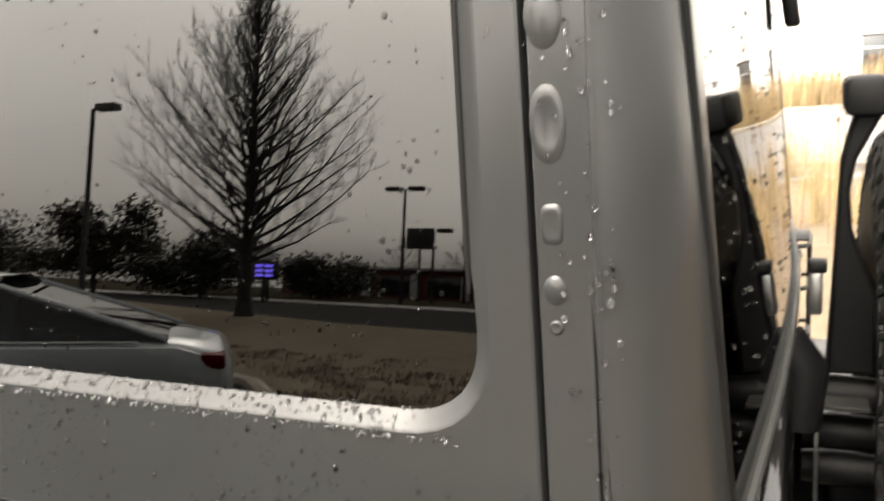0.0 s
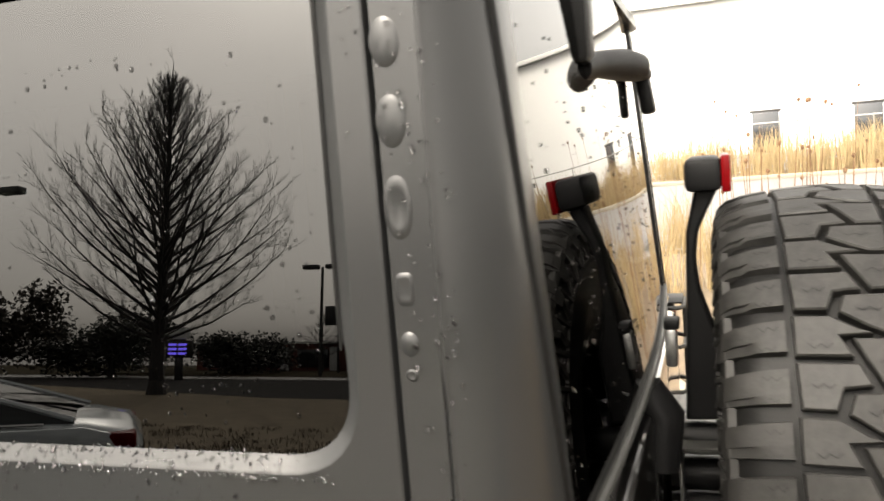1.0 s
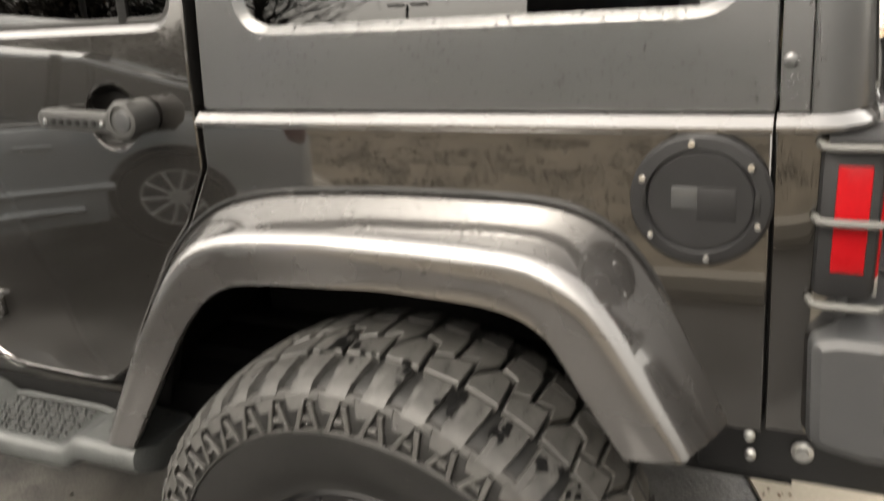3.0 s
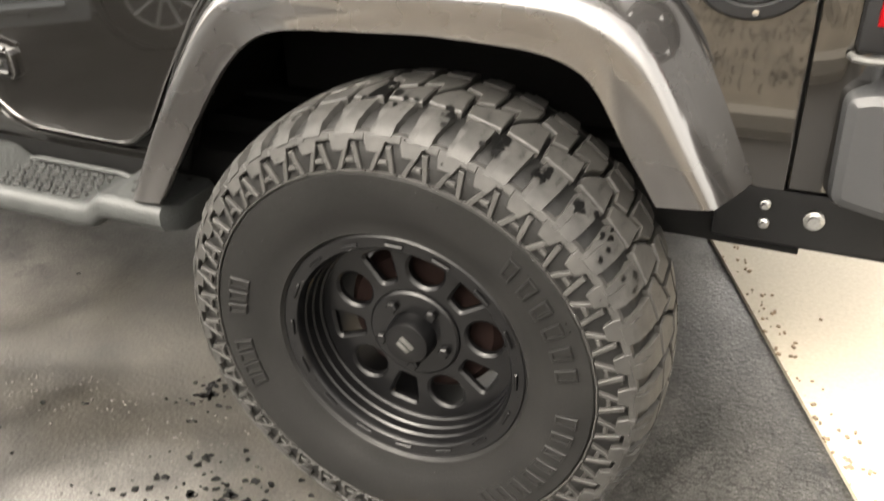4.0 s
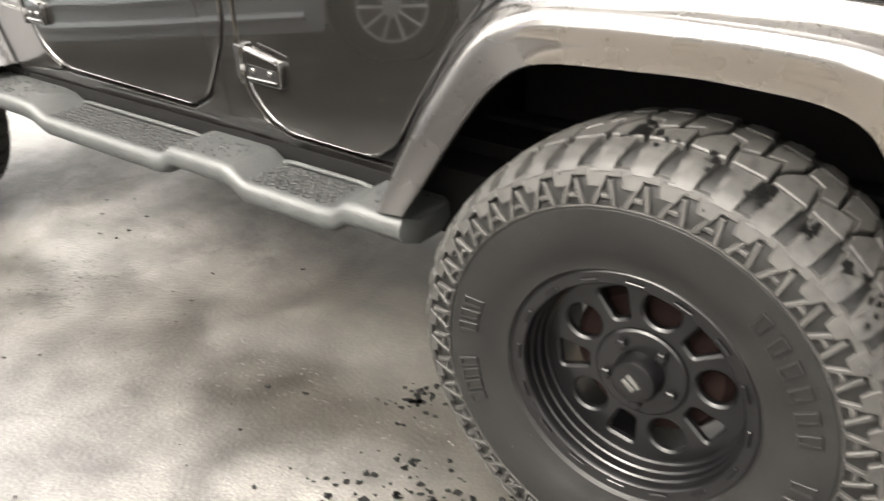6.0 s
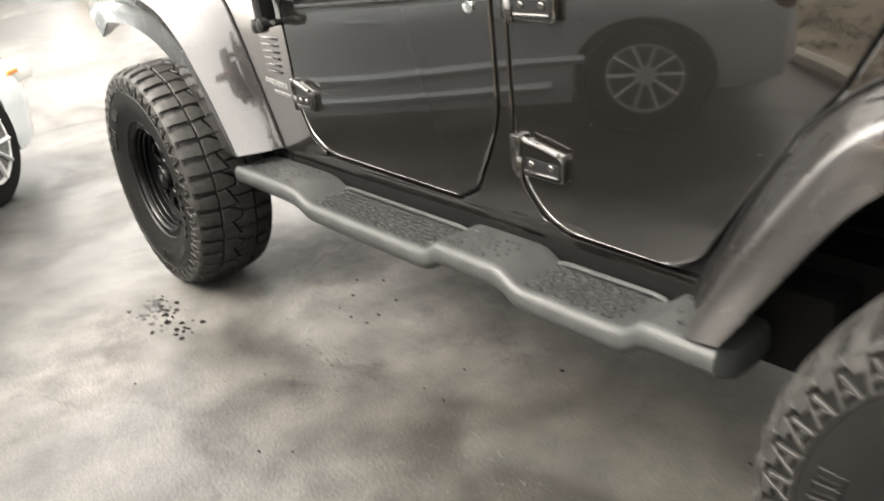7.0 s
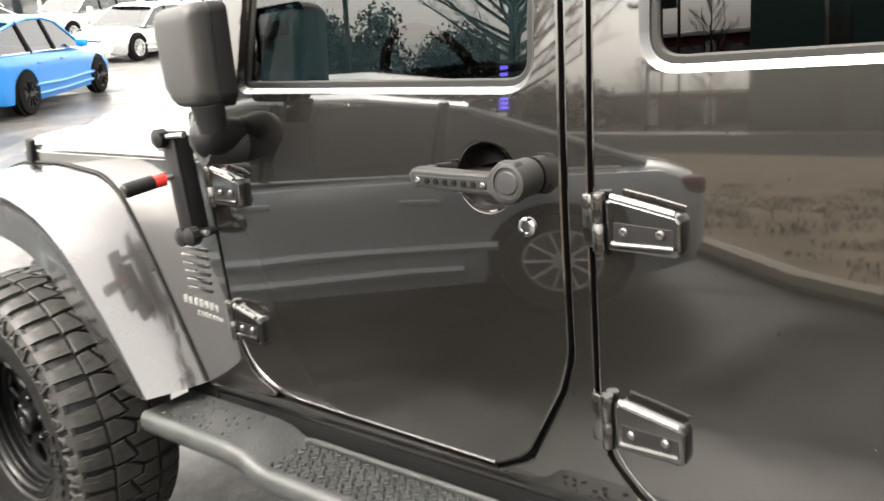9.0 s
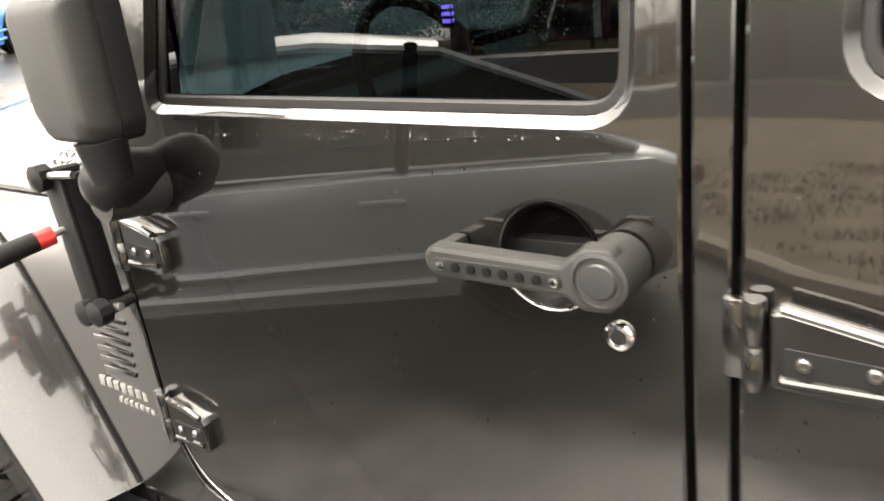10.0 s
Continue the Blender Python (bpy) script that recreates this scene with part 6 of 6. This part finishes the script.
def car(name, label, at, paint, rims, length=4.7, width=1.82, height=1.45, boot=True, wheelbase=2.75, shift=-0.05):
    """A parked car, its nose towards -x; shaped by sections along its length."""
    c = thing(name, label, "car", at, group="cars parked across the lot" if name == "parked_car" else "")
    h, w = height, width / 2
    nose, tail = -length / 2, length / 2
    st = [(0.0, 0.70, 0.30, 0.50, 0.52), (0.02, 0.86, 0.22, 0.56, 0.60), (0.07, 0.95, 0.18, 0.64, 0.70), (0.16, 0.99, 0.17, 0.72, 0.79), (0.27, 1.0, 0.17, 0.79, 0.86), (0.34, 1.0, 0.17, 0.83, 0.88),
          (0.50, 1.0, 0.17, 0.86, 0.90), (0.68, 1.0, 0.17, 0.90, 0.92), (0.84, 0.99, 0.18, 0.92, 0.95 if boot else 0.98), (0.94, 0.95, 0.20, 0.93, 0.97 if boot else 1.0), (0.985, 0.88, 0.26, 0.86, 0.92), (1.0, 0.78, 0.34, 0.76, 0.80)]
    rows = []
    for f, ww, zb, zs, zt in st:
        x, k = nose + f * length, h / 1.45
        ww *= 0.955
        half = [(0.80, zb), (0.95, zb + 0.05), (0.99, zb + 0.16), (0.985, (zb + zs) * 0.5), (1.0, zs - 0.16), (0.97, zs - 0.03), (0.90, zs + 0.015), (0.6, zt - 0.01), (0.0, zt)]
        pts = [(y * ww * w, z * k) for y, z in half]
        full = pts + [(-y, z) for y, z in pts[-2::-1]]
        rows.append([(x, y, z) for y, z in full])
    bm = loft(rows)
    bm.verts.ensure_lookup_table()
    n = len(rows[0])
    for i in (0, len(rows) - 1):
        bm.faces.new([bm.verts[i * n + j] for j in range(n)])
    part("body", bm, paint, c, angle=50)
    wheels = (-wheelbase / 2 + shift, wheelbase / 2 + shift)
    for s in (-1, 1):
        part("side_panel", car_side(st, nose, length, w, h / 1.45, wheels, s), paint, c, angle=40)
    # cabin: glass below, roof above
    cab = [(0.27, 0.90, 0.84, 0.86), (0.33, 0.90, 0.86, 1.06), (0.42, 0.89, 0.88, 1.36), (0.50, 0.89, 0.88, 1.44), (0.62, 0.88, 0.90, 1.45), (0.74, 0.87, 0.91, 1.38), (0.86 if boot else 0.93, 0.85, 0.93, 1.12 if boot else 1.2), (0.93 if boot else 0.965, 0.84, 0.93, 0.955)]
    g_rows, r_rows = [], []
    for f, ww, zb, zt in cab:
        x, k = nose + f * length, h / 1.45
        t = (zt - zb) / 0.55
        inner = w * ww * (1 - 0.22 * t)
        g_rows.append([(x, w * ww, zb * k), (x, inner, zt * k - 0.05 * t), (x, -inner, zt * k - 0.05 * t), (x, -w * ww, zb * k)])
        r_rows.append([(x, inner + 0.004, zt * k - 0.06 * t), (x, inner * 0.92, zt * k - 0.012 * t), (x, inner * 0.5, zt * k + 0.008 * t), (x, 0, zt * k + 0.012 * t),
                       (x, -inner * 0.5, zt * k + 0.008 * t), (x, -inner * 0.92, zt * k - 0.012 * t), (x, -inner - 0.004, zt * k - 0.06 * t)])
    part("glasshouse", loft(g_rows), CARGLASS, c, "dark car windows", angle=40)
    part("roof", loft(r_rows[2:6]), paint, c, angle=50)
    for s in (-1, 1):
        line = [(x, y * 1.0 * s / abs(s) if s > 0 else -y, z + 0.005) for (x, y, z) in [rr[0] for rr in r_rows]]
        part("roof_rail", tube(line, 0.022, 6), paint, c)
        zb = 0.89 * h / 1.45
        for f in (0.515, 0.70):
            x = nose + f * length
            part("pillar", tube([(x, s * w * 0.895, zb), (x + 0.06, s * w * 0.70, 1.37 * h / 1.45)], 0.035, 6), BLACK, c)
        part("belt_trim", tube([(nose + 0.30 * length, s * w * 0.915, 0.865 * h / 1.45), (nose + 0.9 * length, s * w * 0.885, 0.935 * h / 1.45)], 0.012, 6), CHROME, c)
        part("side_crease", tube([(nose + 0.24 * length, s * w * 0.985, 0.42), (nose + 0.5 * length, s * w * 0.995, 0.40), (nose + 0.76 * length, s * w * 0.985, 0.44)], 0.030, 6), paint, c)
        part("sill_crease", tube([(nose + 0.26 * length, s * w * 0.985, 0.29), (nose + 0.5 * length, s * w * 0.99, 0.275), (nose + 0.72 * length, s * w * 0.985, 0.29)], 0.028, 6), paint, c)
        part("side_mirror", block(nose + 0.36 * length, s * (w + 0.07), 0.95 * h / 1.45, 0.10, 0.20, 0.13, 0.03), paint, c)
        for f in (0.50, 0.68):
            part("door_handle", block(nose + f * length, s * (w * 0.995), 0.75 * h / 1.45, 0.20, 0.03, 0.035, 0.01), paint, c)
        part("tail_lamp", block(tail - 0.13, s * w * 0.72, 0.80 * h / 1.45, 0.20, 0.32, 0.12, 0.03), RED, c)
        part("head_lamp", block(nose + 0.22, s * w * 0.74, 0.62 * h / 1.45, 0.34, 0.34, 0.14, 0.04), LAMPGLASS, c)
        part("side_marker", block(nose + 0.36, s * w * 0.945, 0.645 * h / 1.45, 0.12, 0.02, 0.03, 0.005), AMBER, c)
    part("grille", block(nose + 0.04, 0, 0.45, 0.06, width * 0.55, 0.22, 0.02), BLACK, c)
    part("rear_plate", block(tail - 0.02, 0, 0.66, 0.05, 0.5, 0.13, 0.01), BLACK, c)
    for xw in wheels:
        for s in (-1, 1):
            part("wheel_well", lathe([(0.30, -0.02), (0.372, -0.02), (0.372, 0.006), (0.30, 0.006)], 28, (xw, s * (w - 0.042), 0.34), closed=False), TYRE, c)
            hub = new("wheel")
            hub.parent = c
            hub.matrix_basis = pose(xw, s * (w - 0.09), 0.33, 0, 0, 0 if s < 0 else 180)
            part("tyre", lathe([(0.19, -0.085), (0.208, -0.105), (0.31, -0.10), (0.328, -0.07), (0.33, 0.07), (0.31, 0.1), (0.2, 0.1)], 36), TYRE, hub)
            part("rim", lathe([(0.203, -0.100), (0.209, -0.108), (0.200, -0.108), (0.188, -0.09), (0.184, -0.05), (0.05, -0.04)], 36), rims if rims != ALLOY else material("dark_barrel", (0.05, 0.05, 0.05), 0.5), hub)
            spokes = bmesh.new()
            for k in range(10):
                a = 2 * math.pi * k / 10
                join(spokes, tube([(0.04 * math.cos(a), -0.105, 0.04 * math.sin(a)), (0.198 * math.cos(a), -0.108, 0.198 * math.sin(a))], [0.013, 0.020], 6, flat=0.6))
            join(spokes, lathe([(0.06, -0.09), (0.06, -0.112), (0.02, -0.116)], 16))
            join(spokes, lathe([(0.190, -0.10), (0.206, -0.104), (0.206, -0.11), (0.190, -0.108)], 36, closed=True))
            part("spokes", spokes, rims, hub)
    return c


SILVER = material("silver_blue_paint", (0.345, 0.375, 0.388), 0.35, 0.2, 1.0, 0.03, 0.04, 3, 600)
BLUEPAINT = material("bright_blue_paint", (0.003, 0.125, 0.37), 0.35, 0.1, 0.25, 0.03, 0.05, 3, 400, ior=1.25)
LIGHTPAINT = material("pale_silver_paint", (0.372, 0.378, 0.378), 0.3, 0.5, 1.0, 0.03, 0.04, 3, 400)
GREYPAINT = material("mid_grey_paint", (0.096, 0.099, 0.102), 0.3, 0.5, 1.0, 0.03, 0.05, 3, 400)
WHITEPAINT = material("white_car_paint", (0.56, 0.56, 0.553), 0.3, 0.0, 1.0, 0.03, 0.03, 3, 400)
BLACKRIM = RIM
def on_lot(x, y, turn):
    """A pose on the rising part of the car park."""
    return Matrix.Translation((x, y, lot(x) + 0.002)) @ Matrix.Rotation(math.atan(0.11 if x > -40 else 0), 4, "Y") @ Matrix.Rotation(radians(turn), 4, "Z")


# the silver saloon beside the vehicle: its near wheels stand at the two points below
fw, rw = Vector((-4.88, -0.56, 0)), Vector((-2.66, -2.36, 0))
heading = (fw - rw).normalized()
side = Vector((-heading.y, heading.x, 0))
mid = (fw + rw) / 2 + side * 0.83 + heading * 0.08 if side.y < 0 else (fw + rw) / 2 - side * 0.83 + heading * 0.08
yaw = math.degrees(math.atan2(-heading.y, -heading.x))
car("silver_saloon", "silver-blue saloon with ten-spoke alloys, parked beside the vehicle", pose(mid.x, mid.y, 0, 0, 0, yaw), SILVER, ALLOY, 4.60, 1.84, 1.42, True, (fw - rw).length, shift=0.08)
car("blue_hatchback", "bright blue hatchback on black wheels, parked across the lot", on_lot(-15.17, 5.47, -52.8), BLUEPAINT, BLACKRIM, 4.36, 1.82, 1.47, False, 2.65)
for x, y, a, pm, lab, boot, hh in ((-21.35, 11.95, 110, LIGHTPAINT, "pale silver coupe parked across the lot", True, 1.38), (-28.5, 14.2, 108, LIGHTPAINT, "pale silver estate car parked across the lot", False, 1.6),
                               (-31, 20.5, 20, WHITEPAINT, "pale grey car parked far off", False, 1.65), (-27.5, 9.3, 105, WHITEPAINT, "white car parked far off", True, 1.45), (-33.5, 11.5, 100, LIGHTPAINT, "pale car parked far off", False, 1.55),
                               (-23.0, 15.6, 15, GREYPAINT, "grey saloon parked far off", True, 1.45)):
    car("parked_car", lab, on_lot(x, y, a), pm, ALLOY, 4.6, 1.84, hh, boot, 2.7)
DARKCAR = material("dark_car_paint", (0.03, 0.03, 0.031), 0.3, 0.3, 1.0, 0.03, 0.05, 3, 400)
shop = thing("showroom", "pale showroom with columns and tall windows", "building", Matrix.Translation((0, 0, 3.5)))
part("wall", block(-66, 32, 3.5, 12, 60, 7, 0.05), WHITEWALL, shop)
part("roof", block(-66, 32, 7.2, 13, 62, 0.4, 0.05), WHITEWALL, shop)
for k in range(14):
    part("window", block(-59.95, 8 + 3.8 * k, 2.6, 0.1, 2.9, 4.0, 0.02), DARKGLASS, shop)
for k in range(6):
    part("column", block(-57.5, 10 + 9 * k, 3.3, 0.7, 0.7, 6.6, 0.05), POLE, shop)
yellow = thing("yellow_sign", "yellow sign on a dark post", "sign", Matrix.Translation((0, 0, 3.5)))
part("post", tube([(-50, 14.5, 0), (-50, 14.5, 5)], 0.12, 8), POLE, yellow)
part("panel", block(-50, 14.5, 4.3, 0.1, 0.9, 1.6, 0.02), material("yellow_panel", (0.5, 0.36, 0.03), 0.5), yellow)

pillar = thing("stone_pillar", "white column on a round tan stone base in the car park", "pillar", Matrix.Translation((-12.05, 2.55, lot(-12.05) - 0.03)) @ Matrix.Rotation(radians(90), 4, "X"))
part("base", lathe([(0.30, 0.0), (0.36, -0.0), (0.36, 0.55), (0.35, 0.58)], 28), CONCRETE, pillar, "round tan stone base")
part("cap", lathe([(0.37, 0.58), (0.38, 0.60), (0.36, 0.65), (0.24, 0.67)], 28), WHITEWALL, pillar)
part("shaft", lathe([(0.21, 0.67), (0.205, 3.4), (0.205, 3.6)], 24), WHITEWALL, pillar, "white column")
car("parked_car", "dark grey estate car parked behind the pillar", on_lot(-14.3, 0.85, -52.8), DARKCAR, ALLOY, 4.6, 1.84, 1.6, False, 2.7)



# ---- rain and litter ----
def drops(name, parent, spots, mat, label=""):
    """Flattened beads of water; each spot is a place, an outward normal and a size."""
    b = bmesh.new()
    bmesh.ops.create_icosphere(b, subdivisions=2, radius=1.0)
    base = np.array([v.co[:] for v in b.verts])
    tris = np.array([[v.index for v in f.verts] for f in b.faces])
    b.free()
    verts, faces = [], []
    for p, nrm, s, long in spots:
        nrm = Vector(nrm).normalized()
        q = nrm.to_track_quat("Z", "Y").to_matrix()
        m = np.array(q) @ np.diag((s, s * long, s * 0.6))
        faces.append(tris + len(base) * len(verts))
        verts.append(base @ m.T + np.array(p))
    me = bpy.data.meshes.new(name)
    v = np.concatenate(verts)
    f = np.concatenate(faces)
    me.from_pydata(v.tolist(), [], f.tolist())
    for poly in me.polygons:
        poly.use_smooth = True
    me.materials.append(mat)
    ob = new(name, me)
    ob.parent = parent
    return tagged(ob, label, kind="stuff")


r = random.Random(17)
side_n = (0, -1, 0.066)


def top_y(z):
    return 0.010 + bend(z)


def size():
    return 0.0008 + 0.0017 * r.random() ** 2.2


spots = []
while len(spots) < 850:
    x, z = r.uniform(-0.36, 0.60), r.uniform(1.20, 1.80)
    if -0.26 < x < 0.51 and z > 1.31:
        continue
    if noise.noise((x * 7, 3.1, z * 7)) + r.uniform(-0.4, 0.4) > 0:
        s = size()
        spots.append(((x, top_y(z) - s * 0.2 - (0.002 if x > 0.56 else 0), z), side_n, s, r.uniform(1, 1.5)))
drops("rain_film", hardtop, spots, WATER, "beads of rain on the hardtop")
spots = []
for _ in range(900):
    x, f = r.uniform(-0.27, 0.48), r.uniform(-0.25, 1.0)
    z = 1.315 + 0.020 * f
    y = 0.0095 + bend(z) + 0.018 * max(0.0, f)
    s = size() * 0.95
    spots.append(((x, y - s * 0.2, z), (0, -0.8, 0.7), s, r.uniform(1, 1.6)))
drops("rain_film", hardtop, spots, WATER, "rain beads on the window surround")
spots = []
while len(spots) < 300:
    x, z = r.uniform(-0.2, 0.47), r.uniform(1.345, 1.69)
    if noise.noise((x * 6, 9.3, z * 6)) + r.uniform(-0.35, 0.35) > 0:
        s = size() * 0.85
        spots.append(((x, pane_y(z) - 0.0003, z), side_n, s, r.uniform(1, 1.5)))
drops("rain_film", hardtop, spots, WATER, "rain beads on the dark glass")
spots = []
for _ in range(260):
    y, z = r.uniform(0.13, 1.1), r.uniform(1.25, 1.7)
    p = rear_plane(y, z)
    spots.append(((p[0] + 0.001, y, z), (1, 0, 0.05), size() * 0.9, r.uniform(1, 2)))
drops("rain_film", jeep, spots, WATER, "rain beads on the rear glass")
spots = []
for _ in range(240):
    x, z = r.uniform(-2.1, -0.42), r.uniform(0.75, 1.28)
    s = size() * 0.7
    spots.append(((x, bend(z) - 0.0005, z), (0, -1, 0), s, r.uniform(1, 1.8)))
for _ in range(160):
    x, z = r.uniform(-0.36, 0.53), r.uniform(0.95, 1.16)
    if z > 1.075:
        spots.append(((x, -0.0005, z), (0, -1, 0), size() * 0.7, r.uniform(1, 1.8)))
for _ in range(220):
    x, f = r.uniform(-1.95, -1.29), r.random()
    z = 1.298 + 0.026 * f
    spots.append(((x, 0.004 + 0.018 * f, z), (0, -0.8, 0.7), size() * 0.7, 1.2))
drops("rain_film", jeep, spots, WATER, "fine rain beads on the doors and quarter")
spots = []
for _ in range(260):
    x, f = r.uniform(-0.30, 0.30), r.random()
    spots.append(((x, 0.0 - 0.13 * f, 1.064 - 0.036 * f + 0.008 * math.sin(math.pi * f)), (0, -0.25, 1), size() * 0.9, 1.1))
drops("rain_film", jeep, spots, WATER, "rain beads on the flare")
spots = []
for _ in range(420):
    a, q = r.uniform(0, 2 * math.pi), r.choice((r.uniform(0.24, 0.34), r.uniform(0.20, 0.226), r.uniform(0.345, 0.405)))
    y = 0.1265 if q < 0.228 else float(np.interp(q, [0.238, 0.29, 0.318, 0.345, 0.385, 0.405], [0.134, 0.1535, 0.156, 0.158, 0.154, 0.146]))
    spots.append(((q * math.cos(a), -y - 0.0004, q * math.sin(a)), (0, -1, 0), size() * 0.8, r.uniform(1, 1.6)))
for hub in (rear_wheel, front_wheel):
    drops("rain_film", hub, spots, WATER, "fine rain beads on the tyre wall and rim")


def wet_blobs(name, spots, z, mat, label, seed):
    """Thin irregular puddles lying on the asphalt."""
    rr = random.Random(seed)
    bm = bmesh.new()
    for x, y, s in spots:
        n = 9
        pts = []
        for k in range(n):
            a = 2 * math.pi * k / n
            q = s * rr.uniform(0.55, 1.2)
            pts.append(bm.verts.new((x + q * math.cos(a) * 1.2, y + q * math.sin(a), z)))
        bm.faces.new(pts)
    return tagged(part(name, bm, mat, flat=True), label, "puddle", kind="stuff")


spots = []
while len(spots) < 260:
    x, y = r.gauss(-0.33, 0.13), r.gauss(-0.36, 0.09)
    spots.append((x, y, 0.003 + 0.009 * r.random() ** 2))
for _ in range(50):
    spots.append((r.gauss(-0.62, 0.03), r.gauss(-0.05, 0.05), 0.003 + 0.006 * r.random()))
for _ in range(60):
    spots.append((r.gauss(-2.72, 0.12), r.gauss(-0.42, 0.05), 0.004 + 0.010 * r.random()))
for _ in range(70):
    x, y = r.uniform(-2.4, 0.2), r.uniform(-0.9, 0.3)
    spots.append((x, y, 0.002 + 0.006 * r.random() ** 2))
wet_blobs("wet_spots", spots, 0.0025, PUDDLE, "dark wet drops and small puddles on the asphalt", 4)
grit = bmesh.new()
for _ in range(170):
    f = r.random()
    x, y = 0.84 - 0.41 * (1.9 * f - 0.5) + abs(r.gauss(0, 0.06)), 0.10 + 1.9 * f - 0.5
    s = r.uniform(0.002, 0.008)
    block(x, y, 0.012 + s * 0.3, s * 1.5, s, s * 0.8, 0, Matrix.Rotation(r.uniform(0, 3), 3, "Z"), 1, grit)
tagged(part("grit", grit, MULCH, flat=True), "loose grit and crumbs on the concrete edge", "grit", kind="stuff")
crumbs = bmesh.new()
for _ in range(420):
    x, y = r.uniform(-2.3, -0.4), -0.10 - abs(r.gauss(0, 0.16))
    s = r.uniform(0.001, 0.0035)
    block(x, y, 0.003 + s * 0.3, s * 1.8, s, s * 0.7, 0, Matrix.Rotation(r.uniform(0, 3), 3, "Z"), 1, crumbs)
tagged(part("leaf_litter", crumbs, BARK, flat=True), "brown crumbs of leaf litter on the asphalt below the step", "litter", kind="stuff")
pebble = bmesh.new()
bmesh.ops.create_icosphere(pebble, subdivisions=2, radius=0.009)
bmesh.ops.transform(pebble, matrix=Matrix.Translation((-0.465, -0.42, 0.006)) @ Matrix.Diagonal((1.3, 1, 0.8, 1)), verts=pebble.verts)
tagged(part("pebble", pebble, WHITEWALL), "small white stone on the asphalt", "stone")
fallen = bmesh.new()
pts = [fallen.verts.new(p) for p in ((-0.08, -0.330, 0.004), (-0.03, -0.338, 0.007), (0.02, -0.345, 0.010), (0.045, -0.335, 0.006), (0.03, -0.325, 0.008), (-0.02, -0.326, 0.006))]
fallen.faces.new(pts)
leaf_ob = part("fallen_leaf", fallen, material("yellow_leaf", (0.35, 0.22, 0.045), 0.6, vary=0.3), flat=True)
tagged(leaf_ob, "yellow fallen leaf by the tyre", "leaf")
m = leaf_ob.modifiers.new("thickness", "SOLIDIFY")
m.thickness = 0.001
